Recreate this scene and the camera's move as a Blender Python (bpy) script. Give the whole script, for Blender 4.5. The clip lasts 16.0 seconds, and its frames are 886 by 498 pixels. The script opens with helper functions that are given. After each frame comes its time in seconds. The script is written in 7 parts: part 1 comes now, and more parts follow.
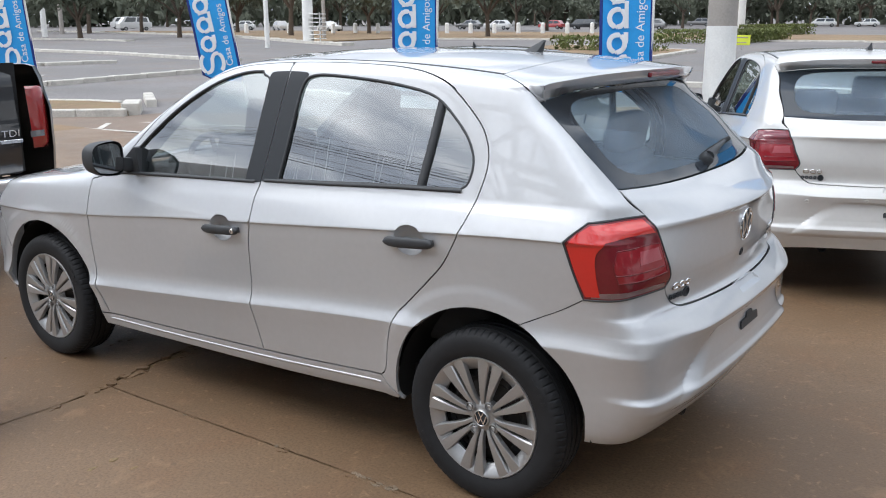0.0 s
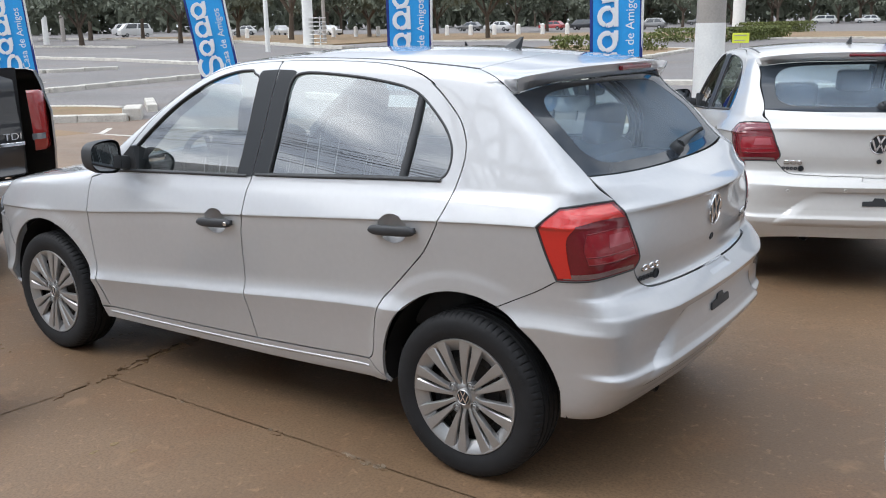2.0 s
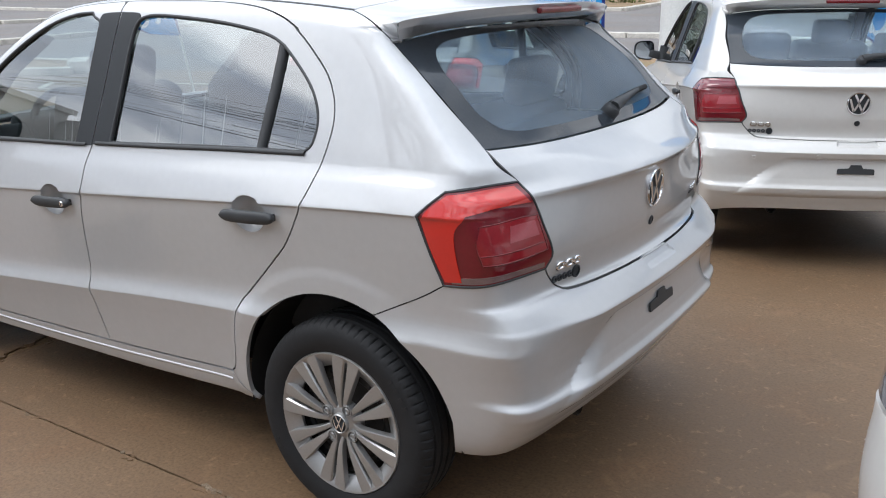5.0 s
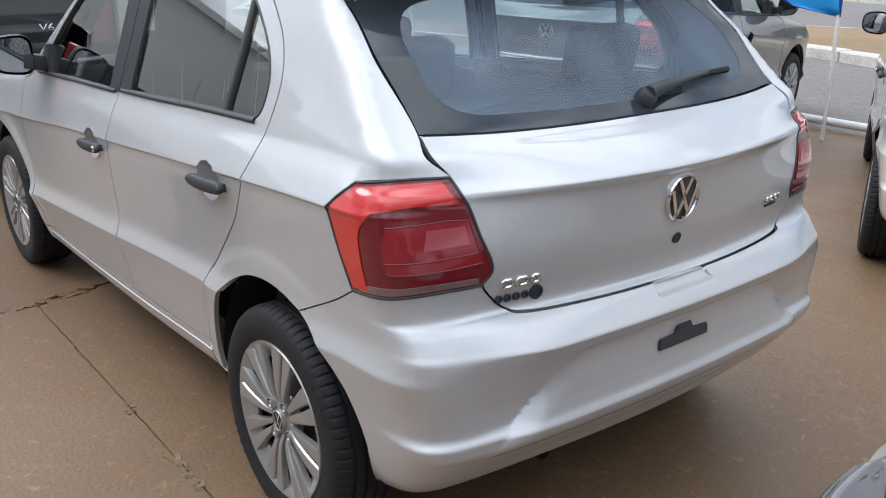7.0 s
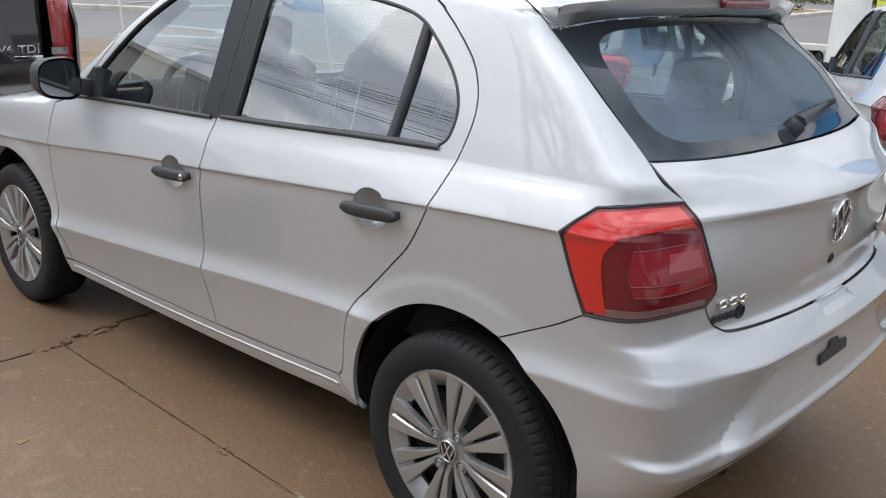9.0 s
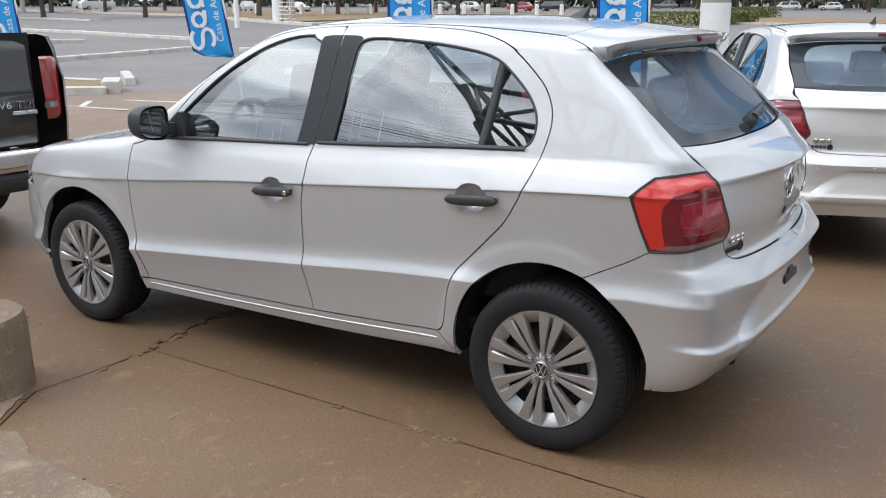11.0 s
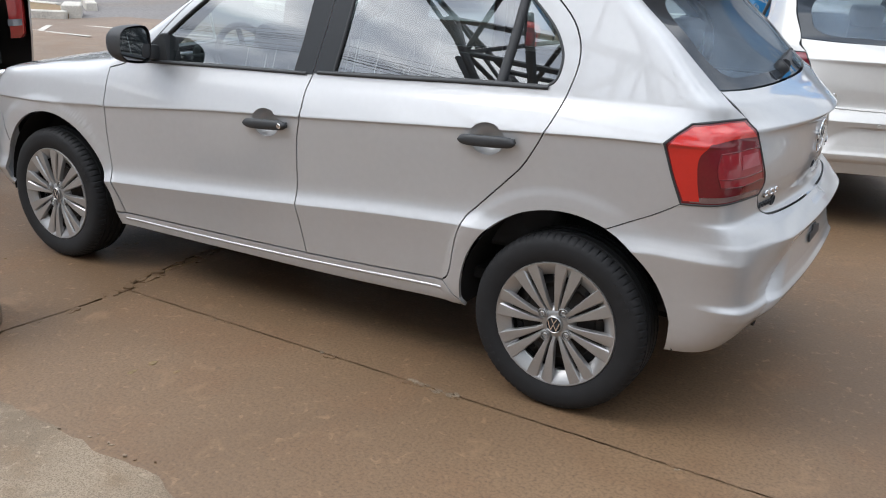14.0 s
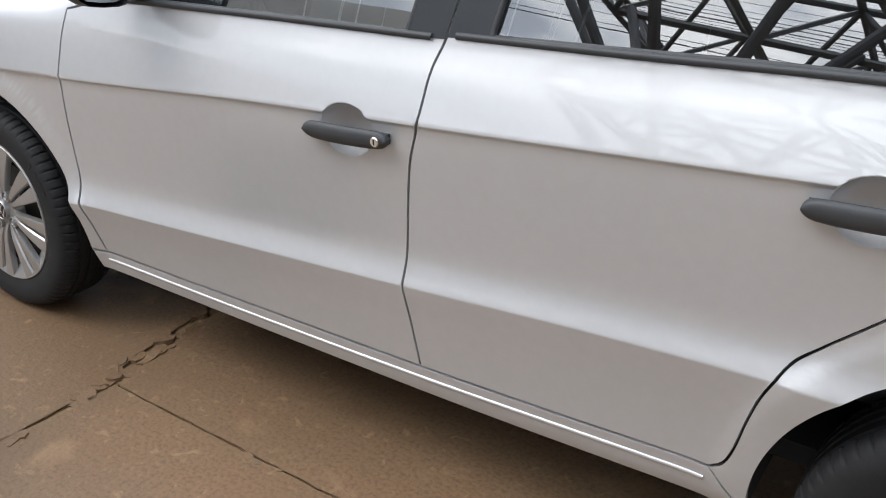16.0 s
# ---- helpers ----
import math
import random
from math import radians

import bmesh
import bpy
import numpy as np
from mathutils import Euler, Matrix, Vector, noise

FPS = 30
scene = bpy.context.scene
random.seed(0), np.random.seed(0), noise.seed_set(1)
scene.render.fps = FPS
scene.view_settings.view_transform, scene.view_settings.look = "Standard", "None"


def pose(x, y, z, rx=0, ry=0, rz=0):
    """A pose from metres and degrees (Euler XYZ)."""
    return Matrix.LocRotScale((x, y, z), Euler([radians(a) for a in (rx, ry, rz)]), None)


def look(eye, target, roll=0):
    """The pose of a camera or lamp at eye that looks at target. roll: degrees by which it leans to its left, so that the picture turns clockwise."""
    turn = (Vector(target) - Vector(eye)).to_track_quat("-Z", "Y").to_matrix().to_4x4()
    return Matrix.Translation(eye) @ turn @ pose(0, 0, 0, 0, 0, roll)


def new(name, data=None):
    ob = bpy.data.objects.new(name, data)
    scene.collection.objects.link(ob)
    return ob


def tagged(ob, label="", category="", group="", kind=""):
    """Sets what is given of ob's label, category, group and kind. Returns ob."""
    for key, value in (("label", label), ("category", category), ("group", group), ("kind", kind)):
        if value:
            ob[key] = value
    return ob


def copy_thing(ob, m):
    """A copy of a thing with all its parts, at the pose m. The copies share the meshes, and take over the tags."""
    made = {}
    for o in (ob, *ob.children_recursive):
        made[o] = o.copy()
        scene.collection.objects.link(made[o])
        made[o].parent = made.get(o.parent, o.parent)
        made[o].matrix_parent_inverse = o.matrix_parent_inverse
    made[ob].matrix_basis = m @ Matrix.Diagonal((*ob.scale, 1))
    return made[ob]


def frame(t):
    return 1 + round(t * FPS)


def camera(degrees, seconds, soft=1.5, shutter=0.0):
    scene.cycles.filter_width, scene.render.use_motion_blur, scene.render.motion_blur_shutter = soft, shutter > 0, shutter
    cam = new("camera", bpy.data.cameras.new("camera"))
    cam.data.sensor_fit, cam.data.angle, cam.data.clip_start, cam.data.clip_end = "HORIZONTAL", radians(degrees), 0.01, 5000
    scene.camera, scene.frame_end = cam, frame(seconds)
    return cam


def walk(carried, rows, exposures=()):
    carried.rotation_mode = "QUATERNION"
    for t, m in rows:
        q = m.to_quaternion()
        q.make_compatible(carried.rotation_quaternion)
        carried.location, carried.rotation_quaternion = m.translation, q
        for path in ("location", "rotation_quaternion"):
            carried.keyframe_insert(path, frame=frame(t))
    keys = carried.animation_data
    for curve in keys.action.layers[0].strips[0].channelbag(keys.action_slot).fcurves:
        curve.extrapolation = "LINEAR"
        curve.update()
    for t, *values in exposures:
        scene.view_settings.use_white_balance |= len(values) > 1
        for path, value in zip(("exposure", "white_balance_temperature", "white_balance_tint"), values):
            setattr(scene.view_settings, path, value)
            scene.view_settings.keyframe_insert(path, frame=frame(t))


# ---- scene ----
cam = camera(52.8, 16.0, 1.05)
PATH = [
    (0, (1.465, -3.071, 1.53), (0.345, -1.483, 1.058), -0.2),
    (0.5, (1.61, -3.128, 1.527), (0.453, -1.565, 1.058), -0.8),
    (1, (1.626, -3.151, 1.521), (0.452, -1.601, 1.054), -0.9),
    (1.5, (1.621, -3.162, 1.518), (0.475, -1.589, 1.058), -0.9),
    (2, (1.613, -3.152, 1.513), (0.486, -1.568, 1.046), -1.0),
    (2.5, (1.594, -3.136, 1.509), (0.464, -1.552, 1.044), -1.0),
    (3, (1.62, -3.159, 1.507), (0.496, -1.57, 1.045), -1.0),
    (3.5, (1.621, -3.152, 1.506), (0.515, -1.555, 1.029), -1.0),
    (4, (1.557, -3.027, 1.47), (0.491, -1.419, 0.944), -0.7),
    (4.2, (1.49, -2.936, 1.462), (0.44, -1.325, 0.915), -0.7),
    (6.3, (1.602, -1.767, 1.449), (0.174, -0.513, 0.827), 0.7),
    (6.5, (1.693, -1.718, 1.441), (0.19, -0.587, 0.762), 1.2),
    (7, (1.801, -1.692, 1.449), (0.324, -0.516, 0.792), 0.7),
    (7.5, (1.808, -1.702, 1.452), (0.327, -0.522, 0.81), 0.5),
    (8, (1.645, -1.754, 1.442), (0.215, -0.499, 0.824), 1.6),
    (8.5, (1.347, -1.931, 1.458), (0.009, -0.579, 0.84), 2.5),
    (9, (1.294, -2.265, 1.423), (0.013, -0.845, 0.838), 2.6),
    (9.5, (1.205, -2.628, 1.461), (0.024, -1.12, 0.888), 1.8),
    (9.7, (1.151, -2.767, 1.458), (0.002, -1.233, 0.886), 1.5),
    (11.8, (1.32, -3.425, 1.474), (0.278, -1.79, 0.981), -0.1),
    (12, (1.32, -3.415, 1.473), (0.277, -1.782, 0.978), -0.1),
    (12.5, (1.303, -3.406, 1.472), (0.263, -1.768, 0.985), -0.0),
    (13, (1.296, -3.413, 1.47), (0.255, -1.777, 0.981), 0.3),
    (13.5, (1.255, -3.389, 1.454), (0.244, -1.749, 0.916), 1.4),
    (14, (1.02, -3.249, 1.406), (0.061, -1.61, 0.781), 2.8),
    (14.5, (0.783, -3.066, 1.385), (-0.181, -1.451, 0.705), 2.8),
    (15, (0.52, -2.733, 1.394), (-0.48, -1.156, 0.678), 2.6),
    (15.5, (0.19, -2.407, 1.364), (-0.766, -0.827, 0.597), 3.1),
    (16, (-0.157, -2.053, 1.295), (-1.142, -0.523, 0.465), 2.5),
]
LIGHTER = [(0, -0.20, 6350, 10), (4.2, -0.19, 6400, 10), (6.3, -0.26, 6350, 10), (6.7, -0.15, 6300, 10), (7.5, -0.01, 6300, 10), (8.3, -0.1, 6400, 10), (9.0, -0.23, 6450, 10), (9.7, -0.21, 6450, 10), (11.8, -0.17, 6400, 10), (13.5, -0.22, 6450, 10), (14.5, -0.08, 6500, 10), (16, 0.04, 6550, 10)]
walk(cam, [(t, look(eye, target, roll)) for t, eye, target, roll in PATH], LIGHTER)

# ---- light ----
SUN_WAY = Vector((-0.50, -0.45, 0.74)).normalized()
world = bpy.data.worlds.new("world")
scene.world = world
world.use_nodes = True
wn, wl = world.node_tree.nodes, world.node_tree.links
wn.clear()
sky = wn.new("ShaderNodeTexSky")
sky.sky_type, sky.sun_disc = "NISHITA", False
sky.sun_elevation, sky.sun_rotation = math.asin(SUN_WAY.z), math.atan2(SUN_WAY.x, SUN_WAY.y)
sky.air_density, sky.dust_density, sky.ozone_density = 1.2, 2.5, 1.0
# a broken sheet of bright cloud under the blue
tc = wn.new("ShaderNodeTexCoord")
sep = wn.new("ShaderNodeSeparateXYZ")
wl.new(tc.outputs["Generated"], sep.inputs[0])
bank = wn.new("ShaderNodeVectorMath")
bank.operation = "MULTIPLY"
bank.inputs[1].default_value = (1.0, 1.0, 2.4)
wl.new(tc.outputs["Generated"], bank.inputs[0])
cloud = wn.new("ShaderNodeTexNoise")
cloud.inputs["Scale"].default_value, cloud.inputs["Detail"].default_value, cloud.inputs["Roughness"].default_value = 3.6, 6, 0.52
wl.new(bank.outputs[0], cloud.inputs["Vector"])
ramp = wn.new("ShaderNodeValToRGB")
ramp.color_ramp.elements[0].position, ramp.color_ramp.elements[1].position = 0.22, 0.44
wl.new(cloud.outputs["Fac"], ramp.inputs["Fac"])
aim = wn.new("ShaderNodeVectorMath")
aim.operation = "DOT_PRODUCT"
aim.inputs[1].default_value = SUN_WAY
wl.new(tc.outputs["Generated"], aim.inputs[0])
glow = wn.new("ShaderNodeMapRange")
glow.interpolation_type = "SMOOTHSTEP"
glow.inputs["From Min"].default_value, glow.inputs["From Max"].default_value = -0.5, 0.9
glow.inputs["To Min"].default_value, glow.inputs["To Max"].default_value = 0.62, 1.36
wl.new(aim.outputs["Value"], glow.inputs["Value"])
veil = wn.new("ShaderNodeMix")
veil.data_type = "RGBA"
tone = wn.new("ShaderNodeValToRGB")
tone.color_ramp.elements[0].position, tone.color_ramp.elements[0].color = 0.42, (6.8, 7.7, 9.2, 1)
tone.color_ramp.elements[1].position, tone.color_ramp.elements[1].color = 0.60, (16.8, 17.4, 18.2, 1)
wl.new(cloud.outputs["Fac"], tone.inputs["Fac"])
wl.new(ramp.outputs["Color"], veil.inputs["Factor"])
wl.new(sky.outputs["Color"], veil.inputs["A"])
rising = wn.new("ShaderNodeMapRange")
rising.inputs["To Min"].default_value, rising.inputs["To Max"].default_value = 0.62, 1.26
wl.new(sep.outputs["Z"], rising.inputs["Value"])
both = wn.new("ShaderNodeMath")
both.operation = "MULTIPLY"
wl.new(glow.outputs["Result"], both.inputs[0])
wl.new(rising.outputs["Result"], both.inputs[1])
lit = wn.new("ShaderNodeVectorMath")
lit.operation = "SCALE"
wl.new(tone.outputs["Color"], lit.inputs[0])
wl.new(both.outputs[0], lit.inputs["Scale"])
wl.new(lit.outputs[0], veil.inputs["B"])
back = wn.new("ShaderNodeBackground")
back.inputs["Strength"].default_value = 0.128
wl.new(veil.outputs["Result"], back.inputs["Color"])
out = wn.new("ShaderNodeOutputWorld")
wl.new(back.outputs[0], out.inputs["Surface"])
sun_data = bpy.data.lights.new("sun", "SUN")
sun_data.energy, sun_data.angle, sun_data.color = 1.6, radians(30), (1.0, 0.972, 0.935)
sun = new("sun", sun_data)
sun.matrix_world = look((0, 0, 0), -SUN_WAY)

# ---- materials ----
def material(name, color, rough=0.5, metal=0.0, spread=0.12, scale=8.0, bump=0.0, fine=0.0, coat=0.0, spec=0.5):
    """A surface with two scales of tone, uneven gloss and a fine relief."""
    m = bpy.data.materials.new(name)
    m.use_nodes = True
    n, l = m.node_tree.nodes, m.node_tree.links
    b = n["Principled BSDF"]
    b.inputs["Metallic"].default_value, b.inputs["Roughness"].default_value = metal, rough
    b.inputs["Coat Weight"].default_value, b.inputs["Coat Roughness"].default_value = coat, 0.008
    b.inputs["Specular IOR Level"].default_value = spec
    t = n.new("ShaderNodeTexCoord")
    big, small = n.new("ShaderNodeTexNoise"), n.new("ShaderNodeTexNoise")
    big.inputs["Scale"].default_value, big.inputs["Detail"].default_value = scale, 5
    small.inputs["Scale"].default_value, small.inputs["Detail"].default_value = scale * 14, 3
    l.new(t.outputs["Object"], big.inputs["Vector"])
    l.new(t.outputs["Object"], small.inputs["Vector"])
    add = n.new("ShaderNodeMath")
    add.operation = "ADD"
    l.new(big.outputs["Fac"], add.inputs[0])
    l.new(small.outputs["Fac"], add.inputs[1])
    r = n.new("ShaderNodeMapRange")
    r.inputs["From Min"].default_value, r.inputs["From Max"].default_value = 0.6, 1.4
    r.inputs["To Min"].default_value, r.inputs["To Max"].default_value = 1 - spread, 1 + spread
    l.new(add.outputs[0], r.inputs["Value"])
    mul = n.new("ShaderNodeVectorMath")
    mul.operation = "SCALE"
    mul.inputs[0].default_value = color
    l.new(r.outputs["Result"], mul.inputs["Scale"])
    l.new(mul.outputs[0], b.inputs["Base Color"])
    if bump:
        bp = n.new("ShaderNodeBump")
        bp.inputs["Strength"].default_value, bp.inputs["Distance"].default_value = bump, fine or 0.003
        l.new(small.outputs["Fac"], bp.inputs["Height"])
        l.new(bp.outputs["Normal"], b.inputs["Normal"])
    return m


def paint(name, color, metal, rough):
    """Clear-coated car paint; flakes glint in a metallic one."""
    m = material(name, color, rough, metal, 0.03, 3.0, coat=1.0)
    m.node_tree.nodes["Principled BSDF"].inputs["Coat IOR"].default_value = 1.62
    n, l = m.node_tree.nodes, m.node_tree.links
    if metal:
        v = n.new("ShaderNodeTexNoise")
        v.inputs["Scale"].default_value = 900
        t = n.new("ShaderNodeTexCoord")
        l.new(t.outputs["Object"], v.inputs["Vector"])
        bp = n.new("ShaderNodeBump")
        bp.inputs["Strength"].default_value, bp.inputs["Distance"].default_value = 0.10, 0.0003
        l.new(v.outputs["Fac"], bp.inputs["Height"])
        l.new(bp.outputs["Normal"], n["Principled BSDF"].inputs["Normal"])
    return m


def glass(name, tint, rough=0.0, sheen=0.1, dust_sheen=0.0, rim=4.0, most=1.0):
    """A thin pane: tinted look-through with a mirror sheen that grows at a slant."""
    m = bpy.data.materials.new(name)
    m.use_nodes = True
    n, l = m.node_tree.nodes, m.node_tree.links
    n.remove(n["Principled BSDF"])
    see, shine, mix, fr = n.new("ShaderNodeBsdfTransparent"), n.new("ShaderNodeBsdfGlossy"), n.new("ShaderNodeMixShader"), n.new("ShaderNodeMapRange")
    slant, steep = n.new("ShaderNodeLayerWeight"), n.new("ShaderNodeMath")
    see.inputs["Color"].default_value = (*tint, 1)
    shine.inputs["Roughness"].default_value = rough
    slant.inputs["Blend"].default_value = 0.5
    steep.operation = "POWER"
    steep.inputs[1].default_value = rim
    l.new(slant.outputs["Facing"], steep.inputs[0])
    l.new(steep.outputs[0], fr.inputs["Value"])
    fr.inputs["To Min"].default_value, fr.inputs["To Max"].default_value = sheen, most
    l.new(fr.outputs[0], mix.inputs[0])
    l.new(see.outputs[0], mix.inputs[1])
    l.new(shine.outputs[0], mix.inputs[2])
    # dust film; its blue also puts a sky sheen into the pane's colour
    if dust_sheen:
        film, veil, t, spots, level = n.new("ShaderNodeBsdfDiffuse"), n.new("ShaderNodeMixShader"), n.new("ShaderNodeTexCoord"), n.new("ShaderNodeTexNoise"), n.new("ShaderNodeMapRange")
        film.inputs["Color"].default_value = (0.42, 0.53, 0.66, 1)
        spots.inputs["Scale"].default_value, spots.inputs["Detail"].default_value = 4.0, 6
        level.inputs["From Min"].default_value, level.inputs["From Max"].default_value = 0.3, 0.7
        level.inputs["To Min"].default_value, level.inputs["To Max"].default_value = dust_sheen * 0.6, dust_sheen * 1.3
        l.new(t.outputs["Object"], spots.inputs["Vector"])
        l.new(spots.outputs["Fac"], level.inputs["Value"])
        l.new(level.outputs["Result"], veil.inputs[0])
        l.new(mix.outputs[0], veil.inputs[1])
        l.new(film.outputs[0], veil.inputs[2])
        l.new(veil.outputs[0], n["Material Output"].inputs["Surface"])
    else:
        l.new(mix.outputs[0], n["Material Output"].inputs["Surface"])
    return m


SILVER = paint("silver_paint", (0.505, 0.514, 0.527), 0.42, 0.46)
WHITE = paint("white_paint", (0.605, 0.597, 0.578), 0.0, 0.4)
BLACK_PAINT = paint("black_paint", (0.012, 0.013, 0.016), 0.0, 0.3)
GREY_PAINT = paint("grey_paint", (0.17, 0.165, 0.16), 0.7, 0.34)
TRIM = material("black_plastic", (0.034, 0.037, 0.041), 0.55, 0, 0.1, 20, 0.25, 0.0006)
PILLAR_FOIL = material("satin_black", (0.030, 0.034, 0.039), 0.5, 0, 0.06, 12, spec=0.3)
RUBBER = material("tyre_rubber", (0.014, 0.0145, 0.016), 0.7, 0, 0.25, 25, 0.3, 0.001, spec=0.3)
SIDEWALL = material("worn_rubber", (0.017, 0.017, 0.018), 0.7, 0, 0.2, 25, spec=0.3)
# near-black that also stands for the shade in gaps and holes
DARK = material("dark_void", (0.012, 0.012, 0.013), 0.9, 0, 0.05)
COVER = material("wheel_cover_silver", (0.39, 0.39, 0.39), 0.34, 0.75, 0.06, 12)
CHROME = material("chrome", (0.80, 0.80, 0.81), 0.08, 1.0, 0.03)
SIDE_GLASS = glass("side_glass", (0.64, 0.73, 0.73), 0.0, 0.35)
CLEAR_GLASS = glass("clear_glass", (0.84, 0.92, 0.91), 0.0, 0.02, 0.0, 8.0)
REAR_GLASS = glass("rear_glass", (0.66, 0.78, 0.84), 0.0, 0.03, 0.23, 6.0, 0.4)
FRIT = material("printed_glass_border", (0.030, 0.037, 0.046), 0.04, 0, 0.1, 9, spec=0.4)
RED_LENS = material("red_lens", (0.55, 0.018, 0.012), 0.12, 0, 0.04, 10, coat=1.0)
PICKUP_RED = material("deep_red_lens", (0.30, 0.022, 0.022), 0.14, 0, 0.08, 10, coat=1.0)
WINE = material("wine_red_lens", (0.16, 0.018, 0.028), 0.12, 0, 0.06, 10, coat=0.8)
DARK_RED = material("dark_red_lens", (0.26, 0.013, 0.020), 0.14, 0, 0.1, 10, coat=0.45)
SMOKE_RED = material("smoked_red_lens", (0.15, 0.008, 0.014), 0.15, 0, 0.1, 10, coat=0.5)
CLEAR_LENS = material("clear_lens", (0.38, 0.070, 0.085), 0.18, 0.1, 0.1, 10, coat=0.4)
GREY_LENS = material("grey_lens", (0.19, 0.12, 0.12), 0.16, 0.1, 0.2, 30, coat=0.8)
LAMP_GLASS = material("lamp_glass", (0.25, 0.26, 0.28), 0.08, 0.6, 0.2, 10, coat=1.0)
SEAT = material("seat_cloth", (0.055, 0.057, 0.060), 0.9, 0, 0.03, 4)
CABIN = material("cabin_plastic", (0.05, 0.052, 0.054), 0.8, 0, 0.03, 4, spec=0.3)
HEADLINER = material("headliner", (0.42, 0.42, 0.41), 0.9, 0, 0.03, 4)
FILM_GLINT = material("film_glint_white", (0.62, 0.64, 0.65), 0.22, 0, 0.1, 20)
STEEL_DARK = material("sooty_steel", (0.05, 0.045, 0.042), 0.5, 0.6, 0.2, 20)
# tinted dark to stand in for the dark things the mirror reflects
MIRROR = material("mirror_glass", (0.42, 0.45, 0.48), 0.02, 1.0, 0.01)

# ---- building helpers ----
from mathutils.geometry import delaunay_2d_cdt


def thing(name, label, category, at=None, group="", kind=""):
    ob = new(name)
    if at is not None:
        ob.matrix_world = at
    return tagged(ob, label, category, group, kind)


def mesh_of(name, verts, faces, smooth=True, normals=None):
    me = bpy.data.meshes.new(name)
    if normals is not None:
        v, n, turned = np.asarray(verts), np.asarray(normals), []
        for f in faces:
            a, b, c = v[f[0]], v[f[1]], v[f[2]]
            u, w = b - a, c - a
            g = (u[1] * w[2] - u[2] * w[1], u[2] * w[0] - u[0] * w[2], u[0] * w[1] - u[1] * w[0])
            m = n[f[0]] + n[f[1]] + n[f[2]]
            turned.append(f if g[0] * m[0] + g[1] * m[1] + g[2] * m[2] >= 0 else tuple(f)[::-1])
        faces = turned
    me.from_pydata([tuple(map(float, v)) for v in verts], [], [tuple(map(int, f)) for f in faces])
    me.polygons.foreach_set("use_smooth", [smooth] * len(me.polygons))
    if normals is not None:
        me.normals_split_custom_set_from_vertices([tuple(map(float, n)) for n in normals])
    me.update()
    return me


def part(name, data, mat, parent=None, label="", smooth=None):
    """Links a bmesh or a mesh as one object under a thing or a part."""
    if isinstance(data, bmesh.types.BMesh):
        me = bpy.data.meshes.new(name)
        bmesh.ops.recalc_face_normals(data, faces=data.faces)
        data.to_mesh(me)
        data.free()
        if smooth:
            me.polygons.foreach_set("use_smooth", [True] * len(me.polygons))
            me.set_sharp_from_angle(angle=radians(smooth if smooth is not True else 35))
    else:
        me = data
    if mat:
        me.materials.append(mat)
    ob = new(name, me)
    ob.parent = parent
    return tagged(ob, label)


def box(bm, size, at=(0, 0, 0), rot=(0, 0, 0), bevel=0.0, seg=2):
    geo = bmesh.ops.create_cube(bm, size=1.0)
    vs = geo["verts"]
    bmesh.ops.scale(bm, vec=size, verts=vs)
    if bevel:
        es = list({e for v in vs for e in v.link_edges})
        geo = bmesh.ops.bevel(bm, geom=es, offset=bevel, segments=seg, affect="EDGES", profile=0.6)
        vs = list({v for f in geo["faces"] for v in f.verts} | {v for v in vs if v.is_valid})
    bmesh.ops.transform(bm, matrix=pose(*at, *rot), verts=vs)
    return vs


def tube(bm, points, radius, seg=8, caps=True):
    """A round bar along points; radius is one number or one for each point."""
    pts = [Vector(p) for p in points]
    rad = radius if isinstance(radius, (list, tuple)) else [radius] * len(pts)
    rings = []
    for i, p in enumerate(pts):
        d = (pts[min(i + 1, len(pts) - 1)] - pts[max(i - 1, 0)]).normalized()
        up = Vector((0, 0, 1)) if abs(d.z) < 0.95 else Vector((1, 0, 0))
        a = d.cross(up).normalized()
        b = a.cross(d)
        rings.append([bm.verts.new(p + (a * math.cos(q) + b * math.sin(q)) * rad[i]) for q in [2 * math.pi * k / seg for k in range(seg)]])
    for r, s in zip(rings, rings[1:]):
        for k in range(seg):
            bm.faces.new((r[k], r[(k + 1) % seg], s[(k + 1) % seg], s[k]))
    if caps:
        bm.faces.new(rings[0][::-1])
        bm.faces.new(rings[-1])


def lathe(bm, profile, seg=64, axis="y", at=(0, 0, 0), close=False):
    """Turns (radius, along) pairs round an axis."""
    rings = []
    for r, h in profile:
        ring = []
        for k in range(seg):
            q = 2 * math.pi * k / seg
            v = {"y": (r * math.cos(q), h, r * math.sin(q)), "z": (r * math.cos(q), r * math.sin(q), h), "x": (h, r * math.cos(q), r * math.sin(q))}[axis]
            ring.append(bm.verts.new(Vector(v) + Vector(at)))
        rings.append(ring)
    for a, b in zip(rings, rings[1:]):
        for k in range(seg):
            bm.faces.new((a[k], a[(k + 1) % seg], b[(k + 1) % seg], b[k]))
    if close:
        bm.faces.new(rings[0])
        bm.faces.new(rings[-1][::-1])


